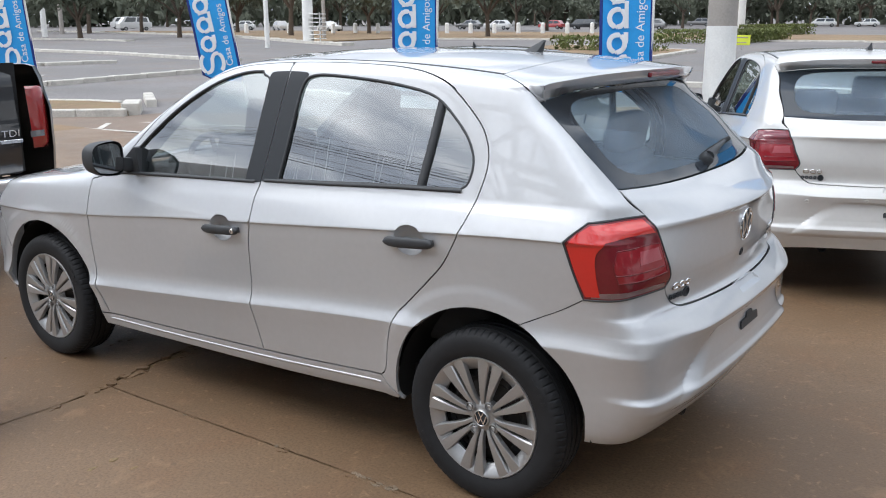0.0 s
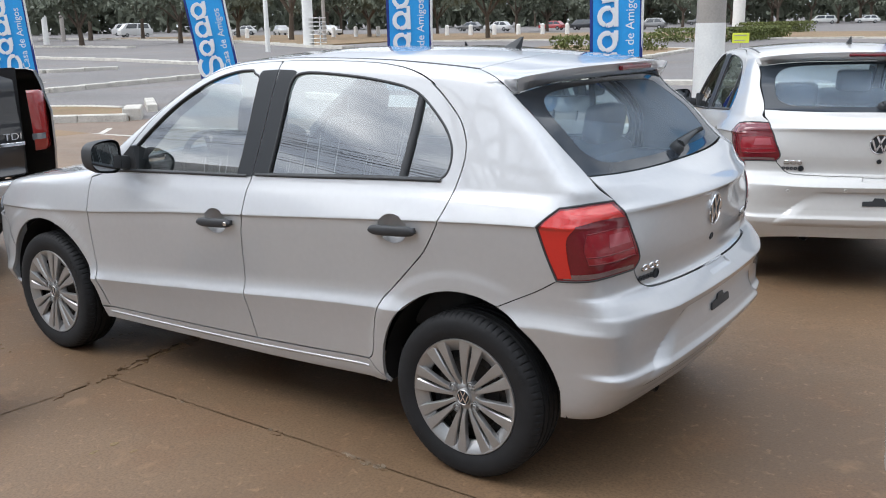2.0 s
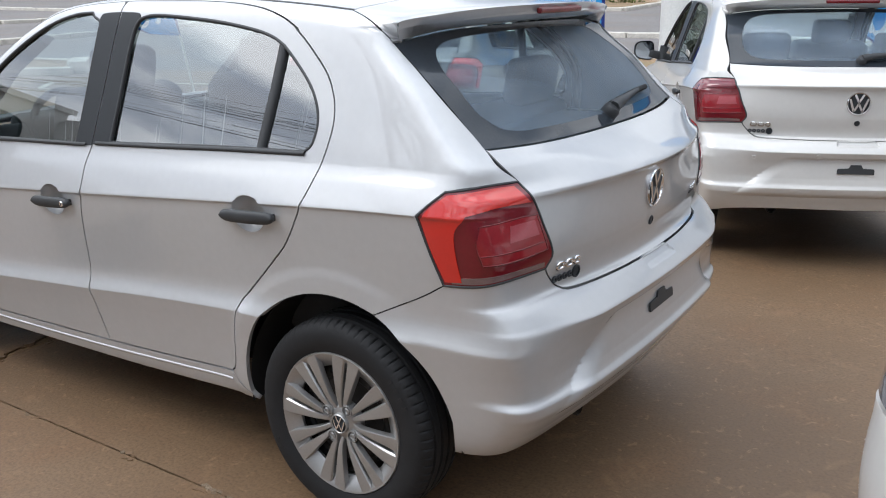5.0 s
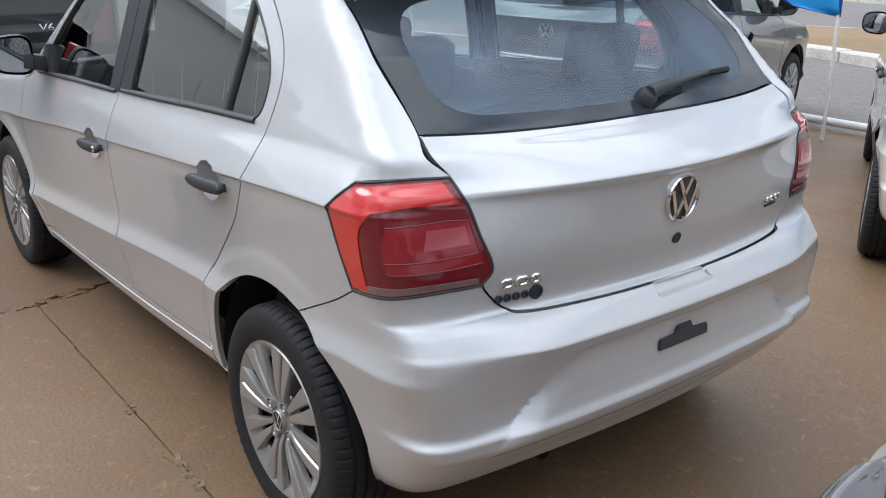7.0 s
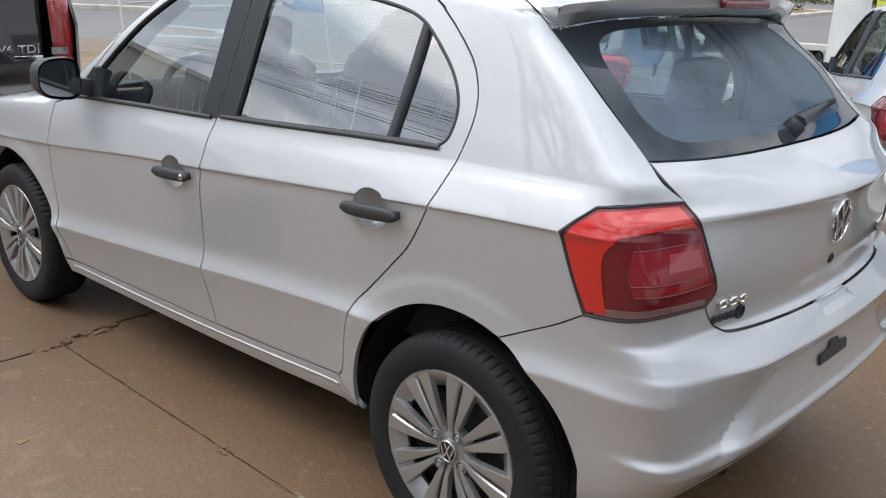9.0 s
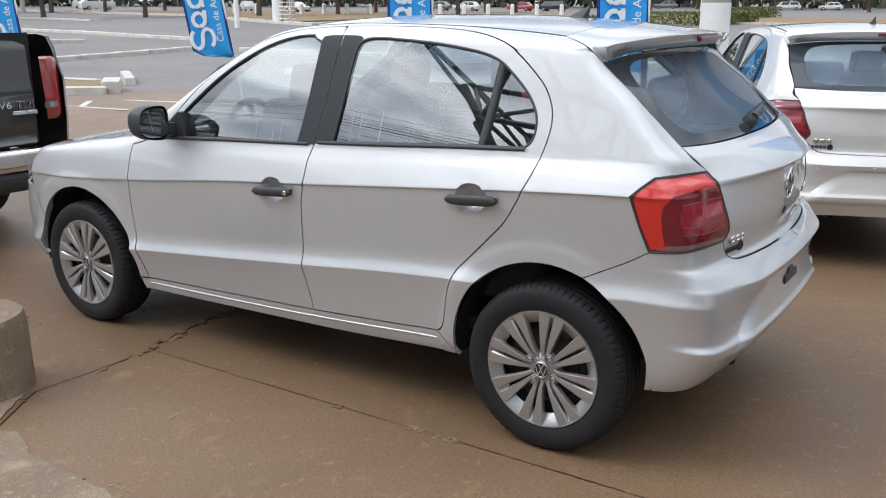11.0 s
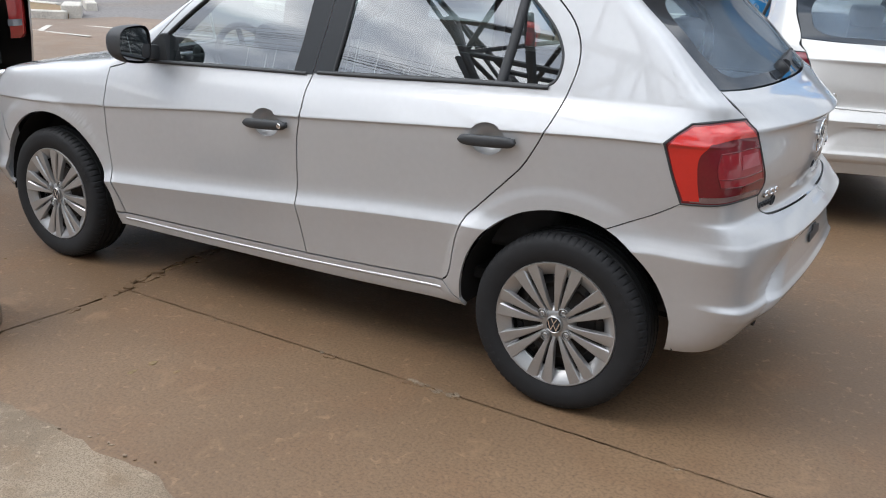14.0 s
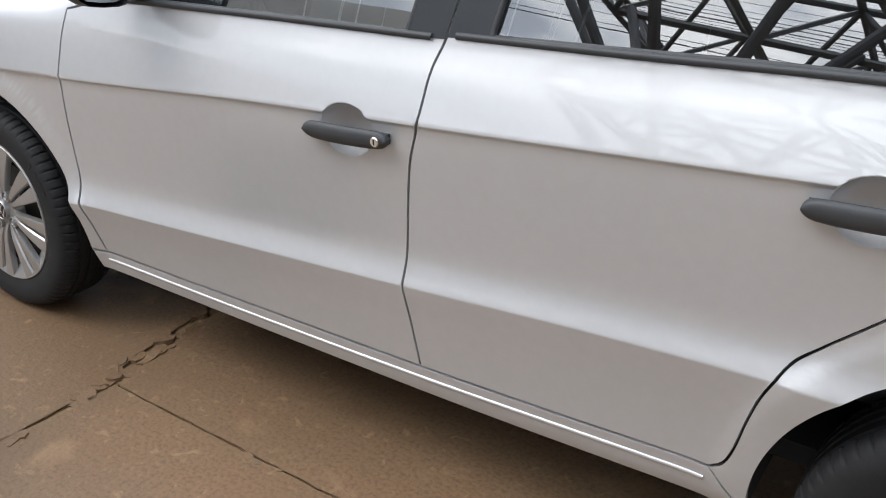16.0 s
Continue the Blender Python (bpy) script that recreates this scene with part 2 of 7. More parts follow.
def prism(bm, outline, lo, hi, axis="y", bevel=0.0):
    """A plate with that outline, from lo to hi along an axis."""
    put = {"y": lambda p, h: (p[0], h, p[1]), "z": lambda p, h: (p[0], p[1], h), "x": lambda p, h: (h, p[0], p[1])}[axis]
    a = [bm.verts.new(put(p, lo)) for p in outline]
    b = [bm.verts.new(put(p, hi)) for p in outline]
    fs = [bm.faces.new(a), bm.faces.new(b[::-1])]
    for i in range(len(a)):
        fs.append(bm.faces.new((a[i], b[i], b[(i + 1) % len(a)], a[(i + 1) % len(a)])))
    if bevel:
        es = list({e for f in fs for e in f.edges})
        bmesh.ops.bevel(bm, geom=es, offset=bevel, segments=2, affect="EDGES", profile=0.6)


# ---- the hatchback's shape ----
def curve_table(pairs):
    """A smooth monotone curve through (position, value) pairs."""
    px = np.array([p[0] for p in pairs], float)
    py = np.array([p[1] for p in pairs], float)
    h, d = np.diff(px), np.diff(py) / np.diff(px)
    m = np.zeros(len(px))
    m[0], m[-1] = d[0], d[-1]
    for i in range(1, len(px) - 1):
        if d[i - 1] * d[i] > 0:
            w1, w2 = 2 * h[i] + h[i - 1], h[i] + 2 * h[i - 1]
            m[i] = (w1 + w2) / (w1 / d[i - 1] + w2 / d[i])

    def value(q):
        q = np.clip(np.asarray(q, float), px[0], px[-1])
        i = np.clip(np.searchsorted(px, q) - 1, 0, len(px) - 2)
        t = (q - px[i]) / h[i]
        a, b = t * t * (3 - 2 * t), t * t * t
        return (py[i] * (1 - a) + py[i + 1] * a + h[i] * m[i] * (b - 2 * t * t + t) + h[i] * m[i + 1] * (b - t * t))
    return value


# half width over the height, at the front door's rear edge
SECTION = curve_table([(0.18, 0.69), (0.225, 0.728), (0.26, 0.745), (0.30, 0.755), (0.36, 0.766), (0.44, 0.7815), (0.485, 0.7925), (0.5045, 0.7972), (0.5065, 0.7977), (0.5085, 0.7976),
                       (0.5105, 0.7970), (0.530, 0.7895), (0.545, 0.7845), (0.556, 0.7818), (0.568, 0.7803), (0.582, 0.7799), (0.62, 0.7822), (0.70, 0.7890), (0.79, 0.7968), (0.838, 0.8008), (0.8420, 0.8026), (0.8445, 0.8050),
                       (0.8452, 0.8056), (0.8463, 0.8055), (0.855, 0.8027), (0.90, 0.7870), (0.93, 0.7757), (0.96, 0.7630), (0.98, 0.7554), (1.0, 0.750)])
CREASE = curve_table([(-3.2, 0.70), (-2.5, 0.718), (-2.066, 0.747), (-1.398, 0.809), (-1.04, 0.8345), (-0.493, 0.878), (-0.077, 0.910), (0.133, 0.923), (0.285, 0.929), (0.6, 0.938)])
LEDGE = curve_table([(-3.2, 0.34), (-2.0, 0.430), (-1.07, 0.508), (-0.65, 0.546), (-0.40, 0.563), (0.3, 0.60)])
SILL = curve_table([(-3.2, 0.27), (-2.03, 0.287), (-1.03, 0.316), (-0.434, 0.345), (0.4, 0.37)])
ROOF = curve_table([(-3.28, 0.70), (-3.15, 0.78), (-3.0, 0.83), (-2.6, 0.905), (-2.25, 0.955), (-2.12, 0.985), (-1.9, 1.12), (-1.6, 1.305), (-1.4, 1.405),
                    (-1.28, 1.442), (-1.1, 1.460), (-0.85, 1.469), (-0.5, 1.466), (-0.2, 1.453), (0.0, 1.436), (0.15, 1.419), (0.3, 1.398), (0.6, 1.32)])
CROWN = curve_table([(-3.2, 0.05), (-2.3, 0.06), (-2.0, 0.085), (-1.5, 0.09), (-1.2, 0.075), (0.0, 0.075), (0.3, 0.05)])
TAIL = curve_table([(0.15, 0.40), (0.24, 0.500), (0.30, 0.545), (0.36, 0.580), (0.40, 0.598), (0.425, 0.606), (0.446, 0.6035), (0.452, 0.601), (0.462, 0.596), (0.50, 0.594), (0.56, 0.6035), (0.60, 0.6105), (0.628, 0.6155), (0.640, 0.6165),
                    (0.648, 0.6145), (0.685, 0.598), (0.70, 0.582), (0.712, 0.564), (0.725, 0.563), (0.79, 0.574), (0.81, 0.577), (0.90, 0.581), (0.944, 0.586), (0.952, 0.589), (0.968, 0.6045), (0.972, 0.606), (0.976, 0.6035), (0.985, 0.592), (1.0, 0.569), (1.03, 0.512),
                    (1.058, 0.452), (1.08, 0.422), (1.2, 0.303), (1.352, 0.155), (1.357, 0.195), (1.362, 0.262), (1.372, 0.290), (1.390, 0.292), (1.41, 0.285)])
BROW = curve_table([(0.50, 0.0), (0.56, 0.005), (0.60, 0.0125), (0.630, 0.0212), (0.6372, 0.0240), (0.6382, 0.0244), (0.6392, 0.0240), (0.685, 0.005), (0.70, 0.0)])
CORNER_BROW = curve_table([(0.50, 0.0), (0.56, 0.006), (0.62, 0.0160), (0.6470, 0.0208), (0.6485, 0.0210), (0.6500, 0.0206), (0.70, 0.011), (0.74, 0.004), (0.78, 0.0)])
LIP = curve_table([(0.36, 0.0), (0.425, 0.010), (0.446, 0.0155), (0.4485, 0.0160), (0.4510, 0.0153), (0.470, 0.0012), (0.476, 0.0)])
TAIL_CURVE = curve_table([(0.2, 0.20), (0.36, 0.10), (0.48, 0.07), (0.6, 0.086), (0.643, 0.100), (0.66, 0.118), (0.70, 0.152), (0.72, 0.165), (0.82, 0.17), (0.95, 0.25), (0.98, 0.32), (1.06, 0.13), (1.30, 0.15), (1.35, 0.15), (1.36, 0.35), (1.4, 0.40)])
NOSE = curve_table([(0.15, -2.95), (0.25, -3.15), (0.35, -3.24), (0.5, -3.26), (0.62, -3.24), (0.72, -3.20), (0.80, -3.12)])


def half_width(x, z):
    z = np.asarray(z, float) + 0 * x
    real = [SILL(x), LEDGE(x), CREASE(x)]
    low = 0.316 + z - real[0]
    mid = 0.316 + (z - real[0]) / (real[1] - real[0]) * (0.508 - 0.316)
    up = 0.508 + (z - real[1]) / (real[2] - real[1]) * (0.8445 - 0.508)
    top = z - (real[2] - 0.8445) * np.clip(1 - (z - real[2]) / (1.35 - real[2]), 0, 1) ** 2
    zn = np.where(z < real[0], low, np.where(z < real[1], mid, np.where(z < real[2], up, top)))
    u = np.clip(zn, 0.98, None) - 1
    w = np.where(zn > 0.98, 0.750 - 0.27 * u - 0.06 * u * u, SECTION(zn))
    ahead = np.clip(-1.2 - x, 0, None)
    w = w - 0.012 * ahead ** 2 * np.clip((z - 0.9) / 0.3, 0, 1) - 0.045 * np.clip(-2.3 - x, 0, None) ** 2
    w = w - 0.05 * np.clip(x + 0.15, 0, None) ** 2
    t = np.clip((x - 0.40) / 0.14, 0, 1)
    w = w - 0.006 * t * t * (3 - 2 * t) * np.clip((0.650 - z) / 0.12, 0, 1) * np.clip((z - 0.450) / 0.020, 0, 1)
    for ax, ar in ((0.0, 0.372), (-2.467, 0.372)):
        r = np.hypot(x - ax, z - 0.315)
        t = np.clip((ar + 0.068 - r) / 0.036, 0, 1)
        w = w + (0.0050 * t * t * (3 - 2 * t) + 0.006 * np.exp(-np.clip(r - ar, 0, None) ** 2 / 0.004)) * np.clip((z - 0.2) / 0.1, 0, 1) * np.clip((0.86 - z) / 0.2, 0, 1) * np.where(x > -1, np.clip((0.30 - x) / 0.2, 0, 1), 1)
    return w


def car_field(x, y, z):
    """Below zero inside the car's body, with x to its rear and the ground at z = 0."""
    a = np.abs(y)
    side = a - half_width(x, z)
    plain = 0.594 - (z - 0.50) * 0.069
    keep = np.clip((0.76 - a) / 0.26, 0, 1)
    keep = np.where((z > 0.50) & (z < 0.79), 0.45 + 0.55 * keep * keep * (3 - 2 * keep), 1)
    tail = plain + (TAIL(z) - plain) * keep - TAIL_CURVE(z) * a * a
    edge = 0.525 - (z - 0.468) * 1.18
    plate = (1 - (1 - np.clip((edge - a) / 0.085, 0, 1)) ** 2) * np.clip((z - 0.40) / 0.05, 0, 1) * np.clip((0.612 - z) / 0.010, 0, 1)
    tail = tail + plate * (0.597 + (0.612 - z) * 0.20 - 0.07 * a * a - tail)
    tail = tail - 0.014 * np.clip((0.105 - (z - 0.668) * 0.3 - a) / 0.006, 0, 1) * np.clip((z - 0.668) / 0.005, 0, 1) * np.clip((0.694 - z) / 0.002, 0, 1)
    rear = x - tail
    front = NOSE(z) + 0.50 * a * a - x
    top = (z - ROOF(x) + CROWN(x) * (a / 0.62) ** 2 * 0.55)
    k1, k2 = 0.035 - 0.020 * np.clip((z - 0.95) / 0.15, 0, 1) + 0.008 * np.clip((0.70 - z) / 0.08, 0, 1), 0.016
    m = np.maximum(np.maximum(side, rear), front)
    wall = m + k1 * np.log(np.exp((side - m) / k1) + np.exp((rear - m) / k1) + np.exp((front - m) / k1))
    # the brow and the lip run round the corners of the rear bumper
    f1, f2 = np.clip((x - 0.38) / 0.16, 0, 1), np.clip((x - 0.40) / 0.12, 0, 1)
    turn = np.clip((a - 0.42) / 0.26, 0, 1)
    turn = turn * turn * (3 - 2 * turn)
    wall = wall - (BROW(z - 0.012 * turn) * (1 - turn) + CORNER_BROW(z) * turn * 0.25) * f1 * f1 * (3 - 2 * f1) - LIP(z) * f2 * f2 * (3 - 2 * f2) * (1 - 0.6 * turn) * (1 - 0.6 * plate)
    m = np.maximum(wall, top)
    return m + k2 * np.log(np.exp((wall - m) / k2) + np.exp((top - m) / k2))


def axis_height(x):
    return np.interp(x, [-2.5, -2.1], [0.5, 0.85])


class Around:
    """Maps the body round its long axis: length and turn."""
    @staticmethod
    def flat(p):
        return np.stack([p[:, 0], np.arctan2(p[:, 2] - axis_height(p[:, 0]), -p[:, 1])], 1)

    @staticmethod
    def rays(uv):
        o = np.stack([uv[:, 0], 0 * uv[:, 0], axis_height(uv[:, 0])], 1)
        return o, np.stack([0 * uv[:, 0], -np.cos(uv[:, 1]), np.sin(uv[:, 1])], 1)
    step = (0.028, 0.0105)


class Upright:
    """Maps the tail or the nose round an upright axis: turn and height."""
    def __init__(self, x0, step=(0.026, 0.007)):
        self.x0, self.step = x0, step

    def flat(self, p):
        turn = np.arctan2(-p[:, 1], p[:, 0] - self.x0)
        return np.stack([np.where(turn < 0, turn + 2 * np.pi, turn) if self.x0 < -1 else turn, p[:, 2]], 1)

    def rays(self, uv):
        o = np.stack([0 * uv[:, 0] + self.x0, 0 * uv[:, 0], uv[:, 1]], 1)
        return o, np.stack([np.cos(uv[:, 0]), -np.sin(uv[:, 0]), 0 * uv[:, 0]], 1)


AROUND, TAILWARD, NOSEWARD = Around(), Upright(-0.2), Upright(-2.5)


def on_body(chart, uv):
    """The outermost point of the body along each ray, and its normal."""
    o, d = chart.rays(uv)
    s = np.linspace(1.25, 0.02, 124)
    lo, hi = np.full(len(uv), 0.02), np.full(len(uv), 0.02)
    done = np.zeros(len(uv), bool)
    for a, b in zip(s[1:], s):
        p = o + d * a
        hit = ~done & (car_field(p[:, 0], p[:, 1], p[:, 2]) < 0)
        lo[hit], hi[hit] = a, b
        done |= hit
    for _ in range(18):
        m = (lo + hi) / 2
        p = o + d * m[:, None]
        inside = car_field(p[:, 0], p[:, 1], p[:, 2]) < 0
        lo, hi = np.where(inside, m, lo), np.where(inside, hi, m)
    p = o + d * lo[:, None]
    return p, body_normal(p)


def body_normal(p, e=0.0015):
    g = np.stack([car_field(*(p + np.eye(3)[i] * e).T) - car_field(*(p - np.eye(3)[i] * e).T) for i in range(3)], 1)
    return g / np.maximum(np.linalg.norm(g, axis=1), 1e-9)[:, None]


def side(*xz):
    """Points on the left flank from (length, height) pairs."""
    return [(x, -float(half_width(np.float64(x), np.float64(z))), z) for x, z in xz]


def tail(*yz):
    return [(float(TAIL(z) - TAIL_CURVE(z) * y * y), y, z) for y, z in yz]


def run(points, step=0.012):
    """A smooth line through points, with even steps."""
    p = np.array(points, float)
    if len(p) == 2:
        fine = p[0] + (p[1] - p[0]) * np.linspace(0, 1, 60)[:, None]
    else:
        q = np.vstack([2 * p[0] - p[1], p, 2 * p[-1] - p[-2]])
        out = []
        for i in range(1, len(q) - 2):
            t = np.linspace(0, 1, 24, endpoint=False)[:, None]
            a, b, c, d = q[i - 1], q[i], q[i + 1], q[i + 2]
            out.append(0.5 * (2 * b + (c - a) * t + (2 * a - 5 * b + 4 * c - d) * t ** 2 + (3 * b - a - 3 * c + d) * t ** 3))
        fine = np.vstack(out + [p[-1:]])
    arc = np.r_[0, np.cumsum(np.linalg.norm(np.diff(fine, axis=0), axis=1))]
    n = max(2, int(arc[-1] / step) + 1)
    return np.stack([np.interp(np.linspace(0, arc[-1], n), arc, fine[:, i]) for i in range(3)], 1)


def loop(*runs, step=0.012):
    """A closed outline out of smooth runs that meet at corners."""
    pts = np.vstack([run(r, step)[:-1] for r in runs])
    return pts[np.linalg.norm(pts - np.roll(pts, 1, 0), axis=1) > 1e-4]


def both_sides(half):
    """A closed outline out of a left half that runs from the middle to the middle."""
    m = half[::-1] * [1, -1, 1]
    return np.vstack([half, m[1:-1]])


def inside_loop(uv, poly):
    x, y = uv[:, 0], uv[:, 1]
    px, py = poly[:, 0], poly[:, 1]
    qx, qy = np.roll(px, -1), np.roll(py, -1)
    res = np.zeros(len(uv), bool)
    for a, b, c, d in zip(px, py, qx, qy):
        cut = ((b > y) != (d > y)) & (x < (c - a) * (y - b) / (d - b + 1e-12) + a)
        res ^= cut
    return res


def pulled_in(poly, amount):
    """The outline moved inwards."""
    if not amount:
        return poly
    t = np.roll(poly, -1, 0) - np.roll(poly, 1, 0)
    t /= np.maximum(np.linalg.norm(t, axis=1), 1e-9)[:, None]
    n = np.stack([-t[:, 1], t[:, 0]], 1)
    area = np.sum(poly[:, 0] * np.roll(poly[:, 1], -1) - np.roll(poly[:, 0], -1) * poly[:, 1])
    return poly + n * amount * (1 if area > 0 else -1)


def skin(outline, chart, holes=(), offset=0.0, gap=0.0027, depth=0.014, grid=1.0, guides=()):
    """A panel of the body: the surface inside an outline, with edges turned in. Gives verts, faces and normals."""
    scale = np.array([1 / 0.8, 1.0]) if isinstance(chart, Upright) else np.array([1.0, 0.75])
    loops = [pulled_in(chart.flat(np.array(outline)) * (1 / scale if isinstance(chart, Upright) else scale), gap)]
    loops += [pulled_in(chart.flat(np.array(h)) * (1 / scale if isinstance(chart, Upright) else scale), -gap * 0.5) for h in holes]
    unit = 1 / scale if isinstance(chart, Upright) else scale
    step = np.array(chart.step) * unit * grid
    lo, hi = loops[0].min(0), loops[0].max(0)
    gu, gv = np.meshgrid(np.arange(lo[0], hi[0], step[0]), np.arange(lo[1], hi[1], step[1]))
    pts = np.stack([gu.ravel(), gv.ravel()], 1)
    keep = inside_loop(pts, loops[0])
    for h in loops[1:]:
        keep &= ~inside_loop(pts, h)
    pts = pts[keep]
    rim = np.vstack(loops)
    lines = []
    for g in guides:
        q = chart.flat(np.array(g)) * unit
        ok = inside_loop(q, pulled_in(loops[0], 0.003))
        for h in loops[1:]:
            ok &= ~inside_loop(q, pulled_in(h, -0.003))
        lines.append(q[ok])
    if lines:
        mark = np.vstack(lines)
        clear = np.ones(len(pts), bool)
        for r in mark:
            clear &= (np.abs(pts[:, 0] - r[0]) > step[0] * 0.6) | (np.abs(pts[:, 1] - r[1]) > step[1] * 0.35)
        pts = np.vstack([mark, pts[clear]])
    far = np.ones(len(pts), bool)
    for r in rim:
        far &= (np.abs(pts[:, 0] - r[0]) > step[0] * 0.42) | (np.abs(pts[:, 1] - r[1]) > step[1] * 0.42)
    if lines:
        far[:len(mark)] = True
    pts = np.vstack([rim, pts[far]])
    edges, at = [], 0
    for l in loops:
        edges += [(at + i, at + (i + 1) % len(l)) for i in range(len(l))]
        at += len(l)
    vs, _, fs, orig, _, _ = delaunay_2d_cdt([Vector(p / step) for p in pts], edges, [], 0, 1e-7)
    uv = np.array([tuple(v) for v in vs]) * step
    tri = np.array([f[:] for f in fs])
    mid = uv[tri].mean(1)
    ok = inside_loop(mid, loops[0])
    for h in loops[1:]:
        ok &= ~inside_loop(mid, h)
    tri = tri[ok]
    p, n = on_body(chart, uv / unit)
    a, b, c = (p[tri[:, i]] for i in range(3))
    turn = np.einsum("ij,ij->i", np.cross(b - a, c - a), n[tri].mean(1)) < 0
    tri[turn] = tri[turn][:, ::-1]
    p = p + n * offset
    verts, norms, faces = [p], [n], [tuple(t) for t in tri]
    if depth:
        back = {}
        for i, o in enumerate(orig):
            for k in o:
                back.setdefault(k, i)
        count, at = len(p), 0
        for which, l in enumerate(loops):
            sel = [i for i in range(len(l)) if at + i in back]
            idx = [back[at + i] for i in sel]
            at += len(l)
            q, m = p[idx], n[idx]
            t = np.roll(q, -1, 0) - np.roll(q, 1, 0)
            out = np.cross(t, m)
            out /= np.maximum(np.linalg.norm(out, axis=1), 1e-9)[:, None]
            verts += [q, q - m * depth]
            norms += [out, out]
            k = len(idx)
            p_in = on_body(chart, pulled_in(l, 0.004 if which == 0 else -0.004) / unit)[0][sel]
            if np.einsum("ij,ij->", out, p_in - q) > 0:
                norms[-1] = norms[-2] = -out
            faces += [(count + i, count + (i + 1) % k, count + k + (i + 1) % k, count + k + i) for i in range(k)]
            count += 2 * k
    return np.vstack(verts), faces, np.vstack(norms)


def evened(p, n, axes, bends):
    """Normals of a pane without ripples: an even bend through them."""
    u, v = p[:, axes[0]] - p[:, axes[0]].mean(), p[:, axes[1]] - p[:, axes[1]].mean()
    basis = np.stack([u ** i * v ** j for i in range(bends + 1) for j in range(bends + 1 - i)], 1)
    m = basis @ np.linalg.lstsq(basis, n, rcond=None)[0]
    return m / np.linalg.norm(m, axis=1)[:, None]


def panel(name, outline, chart, mat, parent, label="", twin=True, **how):
    """A body panel on the left flank and its twin on the right, or one across the middle."""
    v, f, n = skin(outline, chart, **how)
    obs = [part(name, mesh_of(name, v, f, True, n), mat, parent, label)]
    if twin:
        obs.append(part(name, mesh_of(name, v * [1, -1, 1], [t[::-1] for t in f], True, n * [1, -1, 1]), mat, parent, label))
    return obs


def strip(name, line, chart, mat, parent, width, offset=0.0, thick=0.004, closed=False, twin=True, label=""):
    """A moulding along a line on the body: a rounded bead of a width."""
    pts = np.array(line, float)
    p, n = on_body(chart, chart.flat(pts))
    if closed:
        t = np.roll(p, -1, 0) - np.roll(p, 1, 0)
    else:
        t = np.gradient(p, axis=0)
    t /= np.maximum(np.linalg.norm(t, axis=1), 1e-9)[:, None]
    s = np.cross(t, n)
    prof = [(-0.5, -1.2), (-0.5, 0.3), (-0.34, 0.8), (0, 1.0), (0.34, 0.8), (0.5, 0.3), (0.5, -1.2)]
    verts = np.vstack([p + s * a * width + n * (offset + b * thick) for a, b in prof])
    norm = np.vstack([s * (2 * a) * 0.9 + n * max(b, 0.05) for a, b in prof])
    k, faces = len(p), []
    for j in range(len(prof) - 1):
        for i in range(k if closed else k - 1):
            faces.append((j * k + i, j * k + (i + 1) % k, (j + 1) * k + (i + 1) % k, (j + 1) * k + i))
    norm /= np.maximum(np.linalg.norm(norm, axis=1), 1e-9)[:, None]
    obs = [part(name, mesh_of(name, verts, faces, True, norm), mat, parent, label)]
    if twin:
        obs.append(part(name, mesh_of(name, verts * [1, -1, 1], [f[::-1] for f in faces], True, norm * [1, -1, 1]), mat, parent, label))
    return obs


def arc(cx, cz, r, a0, a1, n=14):
    return [(cx + r * math.cos(radians(a0 + (a1 - a0) * i / (n - 1))), cz + r * math.sin(radians(a0 + (a1 - a0) * i / (n - 1)))) for i in range(n)]


# shut lines of the left flank
DOOR_LEAD = side((-2.028, 0.287), (-2.045, 0.365), (-2.070, 0.489), (-2.077, 0.62), (-2.070, 0.747), (-2.068, 0.844), (-2.062, 0.905))
DOOR_BELT = side((-2.062, 0.905), (-1.99, 0.925), (-1.93, 0.952))
DOOR_ARCH = [(-1.93, -0.755, 0.952), (-1.865, -0.735, 0.997), (-1.749, -0.700, 1.105), (-1.66, -0.676, 1.183), (-1.50, -0.647, 1.290), (-1.36, -0.628, 1.356),
             (-1.20, -0.613, 1.402), (-1.06, -0.607, 1.419), (-0.943, -0.604, 1.424)]
DOOR_MID = side((-0.943, 1.424), (-0.958, 1.296), (-0.972, 1.18), (-0.994, 1.049), (-1.005, 0.991), (-1.022, 0.93), (-1.028, 0.845), (-1.048, 0.75), (-1.057, 0.60), (-1.057, 0.52), (-1.045, 0.416), (-1.032, 0.316))
DOOR_FOOT_F = side((-1.032, 0.316), (-1.5, 0.302), (-2.028, 0.287))
REAR_TOP = [(-0.943, -0.604, 1.424), (-0.70, -0.600, 1.425), (-0.49, -0.604, 1.416), (-0.353, -0.614, 1.400), (-0.257, -0.628, 1.376), (-0.195, -0.642, 1.350)]
REAR_BACK = side((-0.195, 1.350), (-0.144, 1.312), (-0.073, 1.249), (-0.039, 1.200), (-0.022, 1.150), (-0.022, 1.091), (-0.044, 1.001), (-0.079, 0.914), (-0.142, 0.805), (-0.205, 0.736), (-0.300, 0.640),
                 (-0.341, 0.595), (-0.368, 0.534), (-0.384, 0.473), (-0.396, 0.410), (-0.410, 0.370), (-0.434, 0.347))
DOOR_FOOT_R = side((-0.434, 0.347), (-0.70, 0.332), (-1.032, 0.316))
